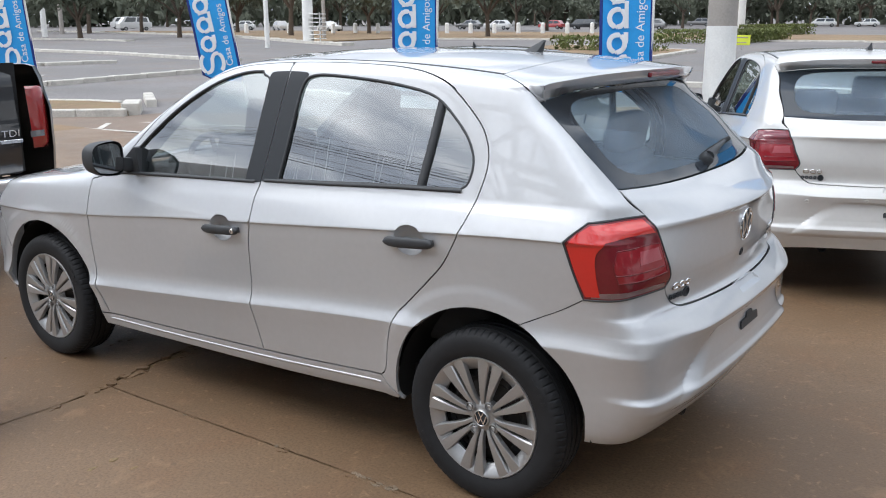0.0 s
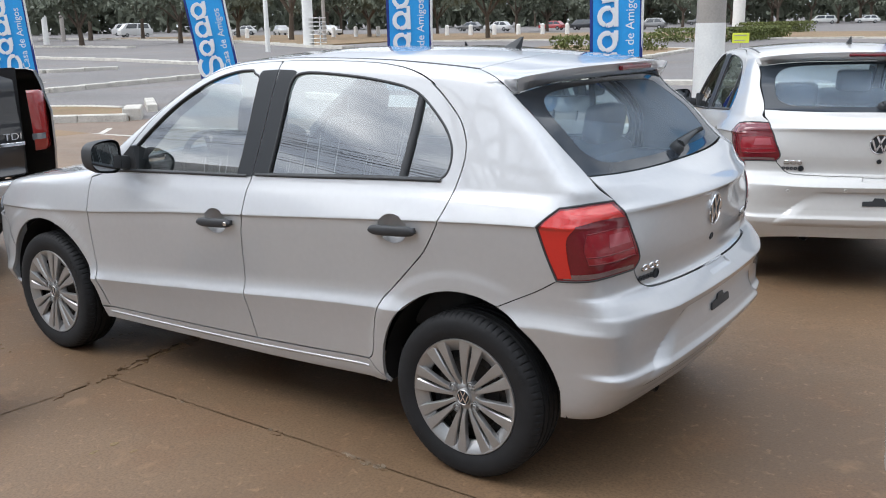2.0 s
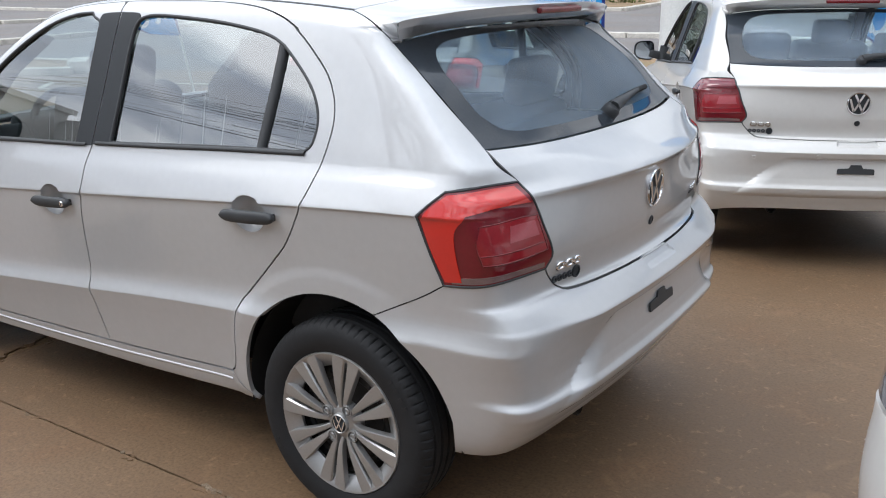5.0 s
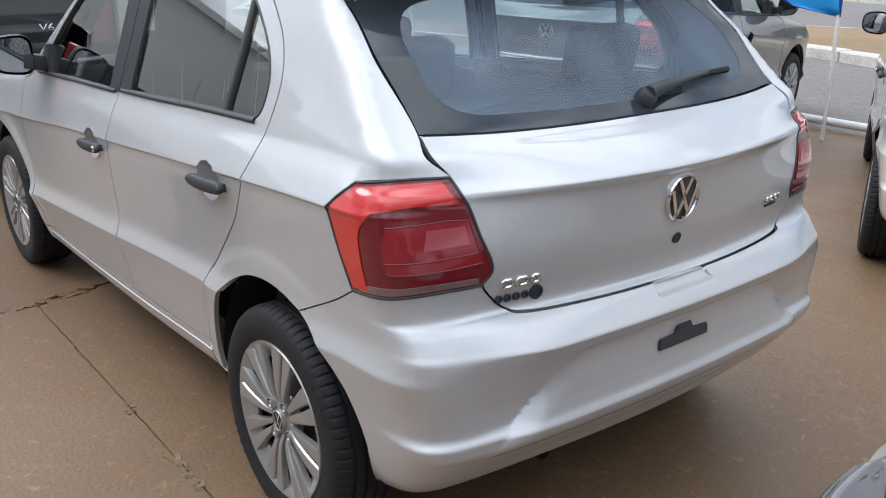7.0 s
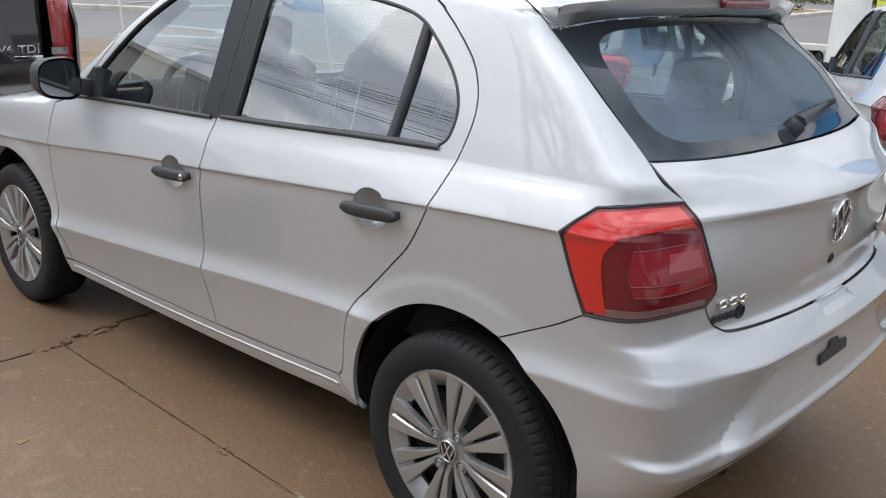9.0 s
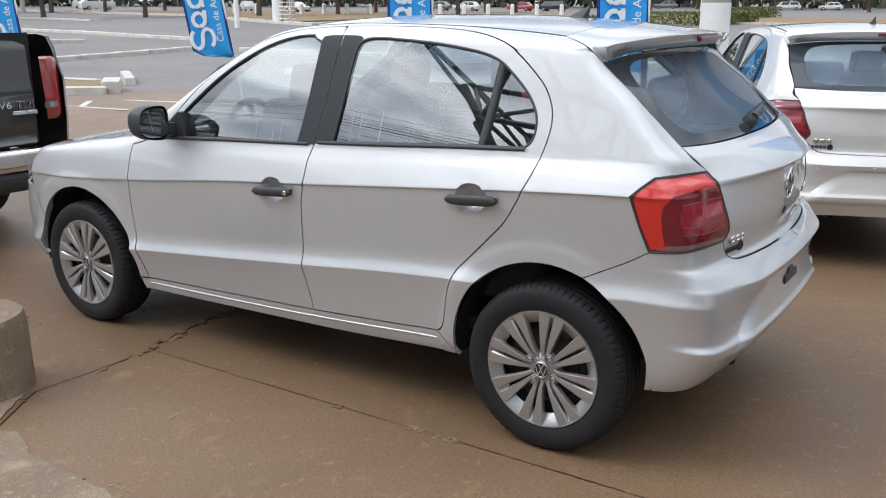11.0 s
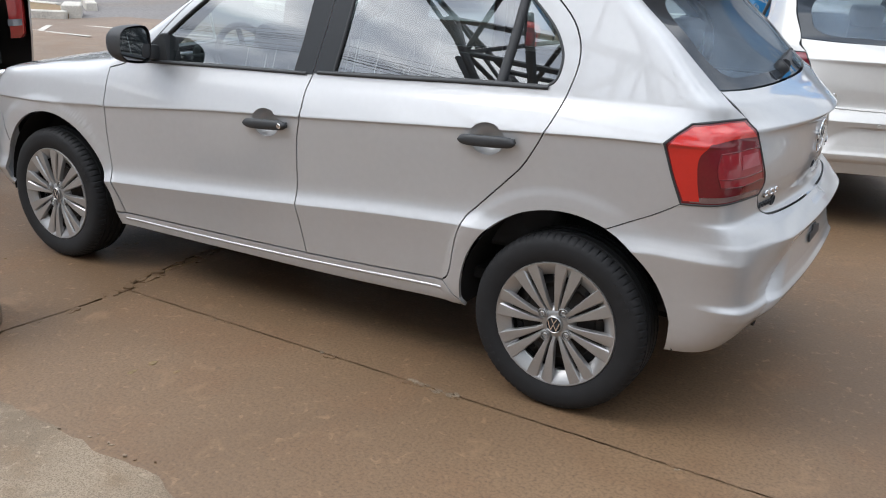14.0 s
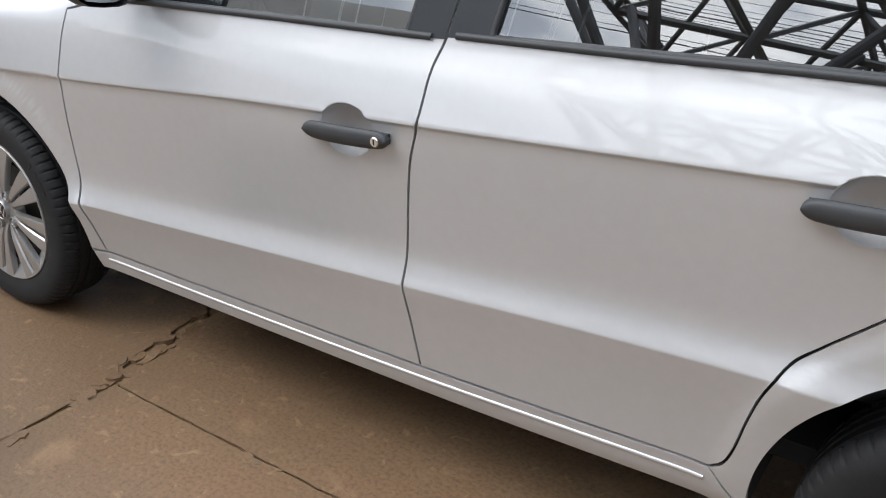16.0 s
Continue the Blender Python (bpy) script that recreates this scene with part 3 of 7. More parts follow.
WINDOW_F = loop(side((-1.09, 0.985), (-1.443, 0.972), (-1.885, 0.951)), [(-1.885, -0.745, 0.951), (-1.80, -0.722, 1.020), (-1.70, -0.694, 1.104), (-1.55, -0.664, 1.215), (-1.40, -0.640, 1.297),
                (-1.28, -0.627, 1.345), (-1.168, -0.620, 1.372), (-1.075, -0.618, 1.377)], side((-1.075, 1.377), (-1.045, 1.362), (-1.045, 1.325), (-1.067, 1.118), (-1.09, 0.985)))
WINDOW_R = loop(side((-0.919, 1.000), (-0.900, 1.124), (-0.880, 1.290), (-0.866, 1.350), (-0.836, 1.376), (-0.752, 1.384), (-0.537, 1.371), (-0.401, 1.355), (-0.308, 1.338), (-0.241, 1.312), (-0.169, 1.258),
                     (-0.112, 1.203), (-0.080, 1.150), (-0.073, 1.105), (-0.083, 1.062), (-0.108, 1.043)), side((-0.108, 1.043), (-0.397, 1.031), (-0.668, 1.015), (-0.919, 1.000)))
FRONT_DOOR = loop(DOOR_LEAD, DOOR_BELT, DOOR_ARCH, DOOR_MID, DOOR_FOOT_F)
REAR_DOOR = loop(DOOR_MID[::-1], REAR_TOP, REAR_BACK, DOOR_FOOT_R)
GUTTER = [(-1.90, -0.640, 1.085), (-1.74, -0.600, 1.185), (-1.56, -0.570, 1.293), (-1.40, -0.553, 1.365), (-1.25, -0.553, 1.40), (-0.95, -0.557, 1.425), (-0.6, -0.565, 1.425), (-0.3, -0.580, 1.41), (-0.039, -0.596, 1.395)]
SPOILER_SIDE = [(-0.039, -0.596, 1.395), (0.03, -0.606, 1.362), (0.097, -0.613, 1.322)]
GLASS_SIDE = [(0.097, -0.613, 1.322), (0.188, -0.618, 1.245), (0.280, -0.625, 1.165), (0.383, -0.632, 1.073)]
GATE_UP = [(0.383, -0.632, 1.073), (0.425, -0.628, 1.036), (0.468, -0.617, 1.000)]
LIGHT_TOP = [(0.468, -0.617, 1.000), (0.42, -0.705, 1.000), (0.349, -0.759, 0.990)]
LIGHT_CUT = [(0.349, -0.759, 0.990), (0.310, -0.779, 0.956), (0.285, -0.788, 0.930)]
LIGHT_SIDE = [(0.285, -0.788, 0.930), (0.319, -0.784, 0.842), (0.353, -0.776, 0.762)]
LIGHT_FOOT = [(0.353, -0.776, 0.762), (0.428, -0.752, 0.768), (0.485, -0.690, 0.776), (0.517, -0.568, 0.778)]
LIGHT_GATE = [(0.517, -0.568, 0.778), (0.524, -0.545, 0.815), (0.505, -0.567, 0.89), (0.487, -0.588, 0.957), (0.468, -0.617, 1.000)]
BUMPER_CUT = side((0.353, 0.762), (0.27, 0.712), (0.142, 0.648))
ARCH_R = side(*arc(0.0, 0.312, 0.362, 68, 184, 18))
ARCH_R_BACK = side(*arc(0.0, 0.312, 0.362, 68, 12, 10))
ARCH_F = side(*arc(-2.445, 0.312, 0.362, -4, 150, 22))
SIDE_FOOT = side((-0.361, 0.287), (-0.385, 0.30), (-0.41, 0.325), (-0.434, 0.347))
BODY_SIDE = loop(GUTTER, SPOILER_SIDE, GLASS_SIDE, GATE_UP, LIGHT_TOP, LIGHT_CUT, LIGHT_SIDE, BUMPER_CUT, [BUMPER_CUT[-1], ARCH_R[0]], ARCH_R, [ARCH_R[-1], SIDE_FOOT[0]], SIDE_FOOT, REAR_BACK[::-1], REAR_TOP[::-1], DOOR_ARCH[::-1], [DOOR_ARCH[0], GUTTER[0]])
LIGHT = loop(LIGHT_TOP, LIGHT_CUT, LIGHT_SIDE, LIGHT_FOOT, LIGHT_GATE)
SILL_PANEL = loop(side((-2.085, 0.285), (-2.028, 0.287), (-1.5, 0.302), (-1.032, 0.316), (-0.70, 0.332), (-0.434, 0.347)), SIDE_FOOT[::-1], side((-0.361, 0.287), (-0.345, 0.265)), side((-0.345, 0.265), (-0.865, 0.246), (-1.5, 0.234), (-2.074, 0.224)), side((-2.074, 0.224), (-2.085, 0.285)))
GATE_LOW = [(0.524, -0.545, 0.812), (0.517, -0.566, 0.779), (0.522, -0.540, 0.738), (0.529, -0.510, 0.713), (0.545, -0.46, 0.702), (0.572, -0.25, 0.697), (0.578, 0.0, 0.696)]
GLASS_FOOT = [(0.449, 0.0, 1.062), (0.440, -0.25, 1.062), (0.415, -0.45, 1.065), (0.383, -0.632, 1.073)]
GATE = both_sides(np.vstack([run(r)[:-1] for r in (GLASS_FOOT, GATE_UP, LIGHT_GATE[::-1][:4], GATE_LOW)] + [np.array([[0.578, 0.0, 0.696]])]))
GLASS_TOP = [(0.097, -0.613, 1.322), (0.130, -0.40, 1.345), (0.155, 0.0, 1.352)]
REAR_PANE = both_sides(np.vstack([run(GLASS_FOOT)[:-1], run(GLASS_SIDE[::-1])[:-1], run(GLASS_TOP)]))
SPOILER_LIP = [(0.258, 0.0, 1.392), (0.242, -0.20, 1.388), (0.195, -0.42, 1.375), (0.148, -0.55, 1.352), (0.097, -0.613, 1.322)]
SEAM = [(-0.039, -0.596, 1.395), (-0.030, -0.45, 1.412), (-0.027, -0.2, 1.43), (-0.028, 0.0, 1.436)]
SPOILER = both_sides(np.vstack([run(SPOILER_LIP)[:-1], run(SPOILER_SIDE[::-1])[:-1], run(SEAM)]))
SCREEN_TOP = [(-1.30, 0.0, 1.437), (-1.31, -0.30, 1.43), (-1.355, -0.545, 1.385)]
ROOF_EDGE = [(-1.355, -0.545, 1.385), (-1.25, -0.547, 1.402), (-0.95, -0.550, 1.427), (-0.6, -0.558, 1.427), (-0.3, -0.573, 1.412), (-0.039, -0.590, 1.397)]
ROOF_PANEL = both_sides(np.vstack([run(SCREEN_TOP)[:-1], run(ROOF_EDGE)[:-1], run(SEAM)]))
COWL = [(-2.13, 0.0, 0.985), (-2.11, -0.35, 0.98), (-2.03, -0.605, 0.985), (-1.90, -0.635, 1.08)]
SCREEN = both_sides(np.vstack([run(SCREEN_TOP)[:-1], run([(-1.355, -0.545, 1.385), (-1.56, -0.562, 1.293), (-1.74, -0.592, 1.185), (-1.90, -0.632, 1.085)])[:-1], run(COWL[::-1])]))
HOOD_SIDE = [(-2.05, -0.66, 0.965), (-2.20, -0.672, 0.93), (-2.356, -0.668, 0.895), (-2.60, -0.655, 0.855), (-2.83, -0.620, 0.815)]
HOOD_NOSE = [(-2.83, -0.620, 0.815), (-2.98, -0.45, 0.805), (-3.06, -0.2, 0.80), (-3.075, 0.0, 0.80)]
HOOD_BACK = [(-2.17, 0.0, 0.97), (-2.14, -0.4, 0.965), (-2.05, -0.66, 0.965)]
HOOD = both_sides(np.vstack([run(HOOD_BACK)[:-1], run(HOOD_SIDE)[:-1], run(HOOD_NOSE)]))
BUMPER_F_CUT = side((-2.76, 0.495), (-2.80, 0.60), (-2.83, 0.65))
FENDER = loop(DOOR_LEAD, DOOR_BELT, [DOOR_BELT[-1], GUTTER[0]], [GUTTER[0], (-2.0, -0.66, 1.00), HOOD_SIDE[0]], HOOD_SIDE, [HOOD_SIDE[-1], BUMPER_F_CUT[-1]], BUMPER_F_CUT[::-1], [BUMPER_F_CUT[0], ARCH_F[-1]], ARCH_F[::-1], [ARCH_F[0], side((-2.085, 0.285))[0]], [side((-2.085, 0.285))[0], DOOR_LEAD[0]])
HEADLAMP = loop([(-2.83, -0.62, 0.815), (-2.86, -0.70, 0.76), (-2.84, -0.735, 0.68)], [(-2.84, -0.735, 0.68), (-2.95, -0.66, 0.66), (-3.07, -0.50, 0.665), (-3.11, -0.40, 0.68)], [(-3.11, -0.40, 0.68), (-3.07, -0.40, 0.78)], [(-3.07, -0.40, 0.78), (-2.99, -0.50, 0.805), (-2.83, -0.62, 0.815)])
BUMPER_REAR = both_sides(np.vstack([run(r)[:-1] for r in (GATE_LOW[::-1], LIGHT_FOOT[::-1][0:], BUMPER_CUT, [BUMPER_CUT[-1], ARCH_R_BACK[0]], ARCH_R_BACK, [ARCH_R_BACK[-1], (0.362, -0.745, 0.284)],
                        [(0.362, -0.745, 0.284), (0.42, -0.73, 0.287), (0.47, -0.68, 0.296), (0.53, -0.58, 0.318), (0.57, -0.366, 0.328), (0.58, 0.0, 0.326)])] + [np.array([[0.58, 0.0, 0.326]])]))
NOSE_LOW = [(-2.79, -0.78, 0.30), (-2.95, -0.70, 0.24), (-3.10, -0.45, 0.22), (-3.15, 0.0, 0.22)]
BUMPER_FRONT = both_sides(np.vstack([run(r)[:-1] for r in ([(-3.20, 0.0, 0.655), (-3.17, -0.25, 0.655), (-3.07, -0.5, 0.655), (-2.95, -0.66, 0.655), (-2.83, -0.74, 0.645)], BUMPER_F_CUT[::-1], side(*arc(-2.445, 0.312, 0.362, 150, 182, 8)), NOSE_LOW)] + [np.array([[-3.15, 0.0, 0.22]])]))


def wheel_at(x, y, parent):
    """A tyre with a two-level silver cover of eight twin spokes."""
    out = -1 if y < 0 else 1
    tyre = bmesh.new()
    prof = [(0.203, -0.070), (0.209, -0.086), (0.222, -0.0925), (0.243, -0.0945), (0.246, -0.0955), (0.250, -0.0945), (0.262, -0.0935), (0.278, -0.089), (0.289, -0.080), (0.2955, -0.066)]
    for g in (-0.048, -0.016, 0.016, 0.048):
        prof += [(0.2985 - abs(g) * 0.02, g - 0.006), (0.291, g - 0.005), (0.291, g + 0.005), (0.2985 - abs(g) * 0.02, g + 0.006)]
    prof += [(0.2955, 0.066), (0.289, 0.080), (0.278, 0.089), (0.262, 0.0935), (0.225, 0.0935), (0.195, 0.075)]
    seg = 432
    rings = []
    for r, h in prof:
        ring = []
        for k in range(seg):
            q = 2 * math.pi * (k + (6 * abs(h) if abs(h) > 0.03 else 0)) / seg
            cut = 0.0045 if (abs(h) > 0.052 and 0.280 < r and k % 6 == 0) else 0.0
            ring.append(tyre.verts.new(((r - cut) * math.cos(q), out * h, (r - cut) * math.sin(q))))
        rings.append(ring)
    for a, b in zip(rings, rings[1:]):
        for k in range(seg):
            tyre.faces.new((a[k], a[(k + 1) % seg], b[(k + 1) % seg], b[k]))
    w = part("wheel", tyre, RUBBER, parent, "", 40)
    w.location = (x, y - out * 0.0895, 0.298)
    face = out * 0.082
    rim = bmesh.new()
    lathe(rim, [(0.208, out * 0.066), (0.2095, out * 0.084), (0.2065, out * 0.0885), (0.200, out * 0.0872), (0.182, out * 0.0745), (0.166, out * 0.0660), (0.163, out * 0.0630), (0.164, out * 0.054)], 72)
    part("rim", rim, COVER, w, "silver cover rim", 40)
    dish = bmesh.new()
    lathe(dish, [(0.190, out * 0.045), (0.165, out * 0.020), (0.10, out * 0.012), (0.0, out * 0.010)], 48)
    part("brake_dish", dish, DARK, w, "black wheel well behind the cover")
    drum = bmesh.new()
    lathe(drum, [(0.168, out * 0.024), (0.160, out * 0.034), (0.128, out * 0.042), (0.118, out * 0.034), (0.085, out * 0.036), (0.060, out * 0.048)], 48)
    steel = part("steel_wheel", drum, STEEL_DARK, w, "dark steel wheel behind the cover", 40)
    # dark plates on the steel stand in for the shade in its vent holes
    for k in range(12):
        q = radians(20 + 30 * k)
        hole = bmesh.new()
        rim_pts = [(0.015 * math.copysign(abs(math.cos(a)) ** 0.55, math.cos(a)), 0.013 * math.copysign(abs(math.sin(a)) ** 0.55, math.sin(a))) for a in [2 * math.pi * i / 16 for i in range(16)]]
        prism(hole, rim_pts, out * -0.004, out * 0.004, "y")
        bmesh.ops.transform(hole, matrix=Matrix.Translation((0.145 * math.cos(q), out * 0.0378, 0.145 * math.sin(q))) @ pose(0, 0, 0, 0, 90 - math.degrees(q), 0) @ pose(0, 0, 0, out * 14, 0, 0), verts=hole.verts)
        part("vent_shade", hole, DARK, steel)
    for start in (25, 205):
        for i in range(4):
            q = radians(start + i * 6)
            bm = bmesh.new()
            box(bm, (0.010, 0.003, 0.016), (0.258 * math.cos(q), out * 0.0935, 0.258 * math.sin(q)), (0, 90 - math.degrees(q), 0))
            part("sidewall_mark", bm, SIDEWALL, w, "faint raised mark on the sidewall")
    # 4 cut windows lie between broad twin spokes; the spokes bow out at the hub
    for k in range(8):
        q = radians(80 + 45 * k)
        ray, cross = Vector((math.cos(q), 0, math.sin(q))), Vector((-math.sin(q), 0, math.cos(q)))
        bm = bmesh.new()
        for s in (-1, 1):
            rows = []
            for r, wi, wo, h in ((0.034, 0.0004, 0.0140, 0.072), (0.066, 0.0022, 0.0180, 0.083), (0.086, 0.0034, 0.0225, 0.0862), (0.120, 0.0044, 0.0305, 0.0880), (0.152, 0.0052, 0.0385, 0.0886), (0.176, 0.0050, 0.0440, 0.0886), (0.2035, 0.0040, 0.0490, 0.0880)):
                ring = []
                for c, dz in ((wi, -0.017), (wi, -0.006), (wi + 0.10 * (wo - wi), -0.0016), (wi + 0.30 * (wo - wi), -0.0006), (wo - 0.003, -0.0002), (wo - 0.0008, -0.0012), (wo, -0.005), (wo + 0.0012, -0.017)):
                    ring.append(bm.verts.new(ray * r + cross * s * c + Vector((0, out * (h + dz), 0))))
                rows.append(ring)
            for a, b in zip(rows, rows[1:]):
                for i in range(len(a) - 1):
                    bm.faces.new((a[i], a[i + 1], b[i + 1], b[i]))
        # the groove's outer end is closed by the rim
        a = [bm.verts.new(ray * r + cross * c + Vector((0, out * h, 0))) for r, c, h in ((0.180, -0.007, 0.073), (0.180, 0.007, 0.073), (0.203, 0.006, 0.083), (0.203, -0.006, 0.083))]
        bm.faces.new(a)
        part("spoke", bm, COVER, w, "", 14)
    hub = bmesh.new()
    lathe(hub, [(0.064, out * 0.050), (0.060, out * 0.062), (0.046, out * 0.074), (0.030, out * 0.077), (0.0285, out * 0.083)], 40)
    part("hub", hub, COVER, w, "", 40)
    cap = bmesh.new()
    lathe(cap, [(0.0285, out * 0.076), (0.0285, out * 0.0855), (0.026, out * 0.088), (0.0245, out * 0.0865)], 40)
    part("emblem_ring", cap, COVER, w, "silver ring on the hub", 40)
    disc = bmesh.new()
    lathe(disc, [(0.0255, out * 0.084), (0.0, out * 0.0845)], 32)
    part("emblem_disc", disc, PILLAR_FOIL, w, "dark disc on the hub")
    mark = bmesh.new()
    roundel_bars(mark, 0.0235, 0.0036, 0.0025)
    bmesh.ops.transform(mark, matrix=pose(0, out * 0.0862, 0, 90, 0, 0 if out < 0 else 180), verts=mark.verts)
    part("emblem_bars", mark, CHROME, w, "chrome bars of the emblem")
    for k in range(4):
        q = radians(58 + 90 * k)
        b = bmesh.new()
        at = Vector((0.0525 * math.cos(q), 0, 0.0525 * math.sin(q)))
        lathe(b, [(0.0175, out * 0.060), (0.0170, out * 0.0835), (0.0148, out * 0.0845), (0.0135, out * 0.074), (0.0100, out * 0.074), (0.0092, out * 0.0830), (0.007, out * 0.0845), (0.0055, out * 0.081), (0.0, out * 0.081)], 20, at=at)
        part("bolt_well", b, COVER, w, "grey wheel bolt in its well", 30)
    return w


def roundel_bars(bm, r, width, thick):
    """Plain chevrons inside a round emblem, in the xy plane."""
    for pts in (((-0.40, 0.86), (-0.0, 0.12), (0.40, 0.86)), ((-0.86, 0.42), (-0.42, -0.80), (0.0, -0.02), (0.42, -0.80), (0.86, 0.42))):
        for (a, b), (c, d) in zip(pts, pts[1:]):
            mid, ln, ang = ((a + c) / 2 * r, (b + d) / 2 * r), math.hypot(c - a, d - b) * r + width * 0.5, math.degrees(math.atan2(d - b, c - a))
            box(bm, (ln, width, thick), (mid[0], mid[1], 0), (0, 0, ang))


def on_tail(y, z, out=0.0):
    """A pose on the tail at a place across and up: its y axis lies upward along the skin and z faces out."""
    p, n = on_body(TAILWARD, TAILWARD.flat(np.array([[float(TAIL(z) - TAIL_CURVE(z) * y * y), y, z]])))
    nz = Vector(n[0])
    xa = Vector((0, 0, 1)).cross(nz).normalized()
    ya = nz.cross(xa)
    m = Matrix((xa, ya, nz)).transposed().to_4x4()
    m.translation = Vector(p[0]) + nz * out
    return m


def on_side(x, z, out=0.0):
    p, n = on_body(AROUND, AROUND.flat(np.array(side((x, z)))))
    nz = Vector(n[0])
    xa = Vector((0, 0, 1)).cross(nz).normalized()
    m = Matrix((xa, nz.cross(xa), nz)).transposed().to_4x4()
    m.translation = Vector(p[0]) + nz * out
    return m


def door_handle(x, z, parent, keyed):
    m = on_side(x, z)
    m = m @ pose(0, 0, 0, 0, 0, 3.5)
    cup = bmesh.new()
    n = 28
    rings = []
    for r, d in ((1.03, 0.0018), (0.99, 0.0012), (0.96, -0.004), (0.90, -0.018), (0.72, -0.032), (0.4, -0.039), (0.0, -0.041)):
        rings.append([cup.verts.new((0.0635 * r * math.cos(2 * math.pi * k / n), 0.0515 * r * math.sin(2 * math.pi * k / n), d)) for k in range(n)] if r else [cup.verts.new((0, 0, d))])
    for a, b in zip(rings, rings[1:]):
        for k in range(n):
            cup.faces.new((a[k], a[(k + 1) % n], b[(k + 1) % n], b[k]) if len(b) > 1 else (a[k], a[(k + 1) % n], b[0]))
    bmesh.ops.transform(cup, matrix=m, verts=cup.verts)
    handle_cup = part("handle_cup", cup, SILVER, parent, "round finger recess", True)
    bar = bmesh.new()
    rows = []
    ends = (0.0, 0.35, 0.6, 0.8, 0.9, 0.95, 0.98, 0.995, 1.0)
    for t in [-e for e in ends[:0:-1]] + list(ends):
        h = 0.0185 * (1 - 0.06 * t * t) * min(1, math.sqrt(max(0.004, 1 - abs(t) ** 10)))
        lift = 0.021 - 0.006 * t * t
        rows.append([bar.verts.new((0.100 * t + 0.006, -0.004 + h * math.sin(q), lift + 0.010 * math.cos(q))) for q in [2 * math.pi * k / 14 for k in range(14)]])
    for a, b in zip(rows, rows[1:]):
        for k in range(14):
            bar.faces.new((a[k], a[(k + 1) % 14], b[(k + 1) % 14], b[k]))
    bar.faces.new(rows[0][::-1])
    bar.faces.new(rows[-1])
    for s in (-1, 1):
        box(bar, (0.018, 0.020, 0.022), (0.085 * s + 0.006, -0.004, 0.010))
    bmesh.ops.transform(bar, matrix=m, verts=bar.verts)
    h = part("handle", bar, TRIM, parent, "black pull handle", 50)
    if keyed:
        k = bmesh.new()
        lathe(k, [(0.0095, 0.0), (0.0095, 0.0075), (0.008, 0.009), (0.0, 0.009)], 20, "z", (0.085, -0.004, 0.021))
        bmesh.ops.transform(k, matrix=m, verts=k.verts)
        part("keyhole", k, CHROME, h, "silver lock barrel", 30)
        s = bmesh.new()
        box(s, (0.002, 0.010, 0.002), (0.085, -0.004, 0.0302))
        bmesh.ops.transform(s, matrix=m, verts=s.verts)
        part("key_slot", s, DARK, h)


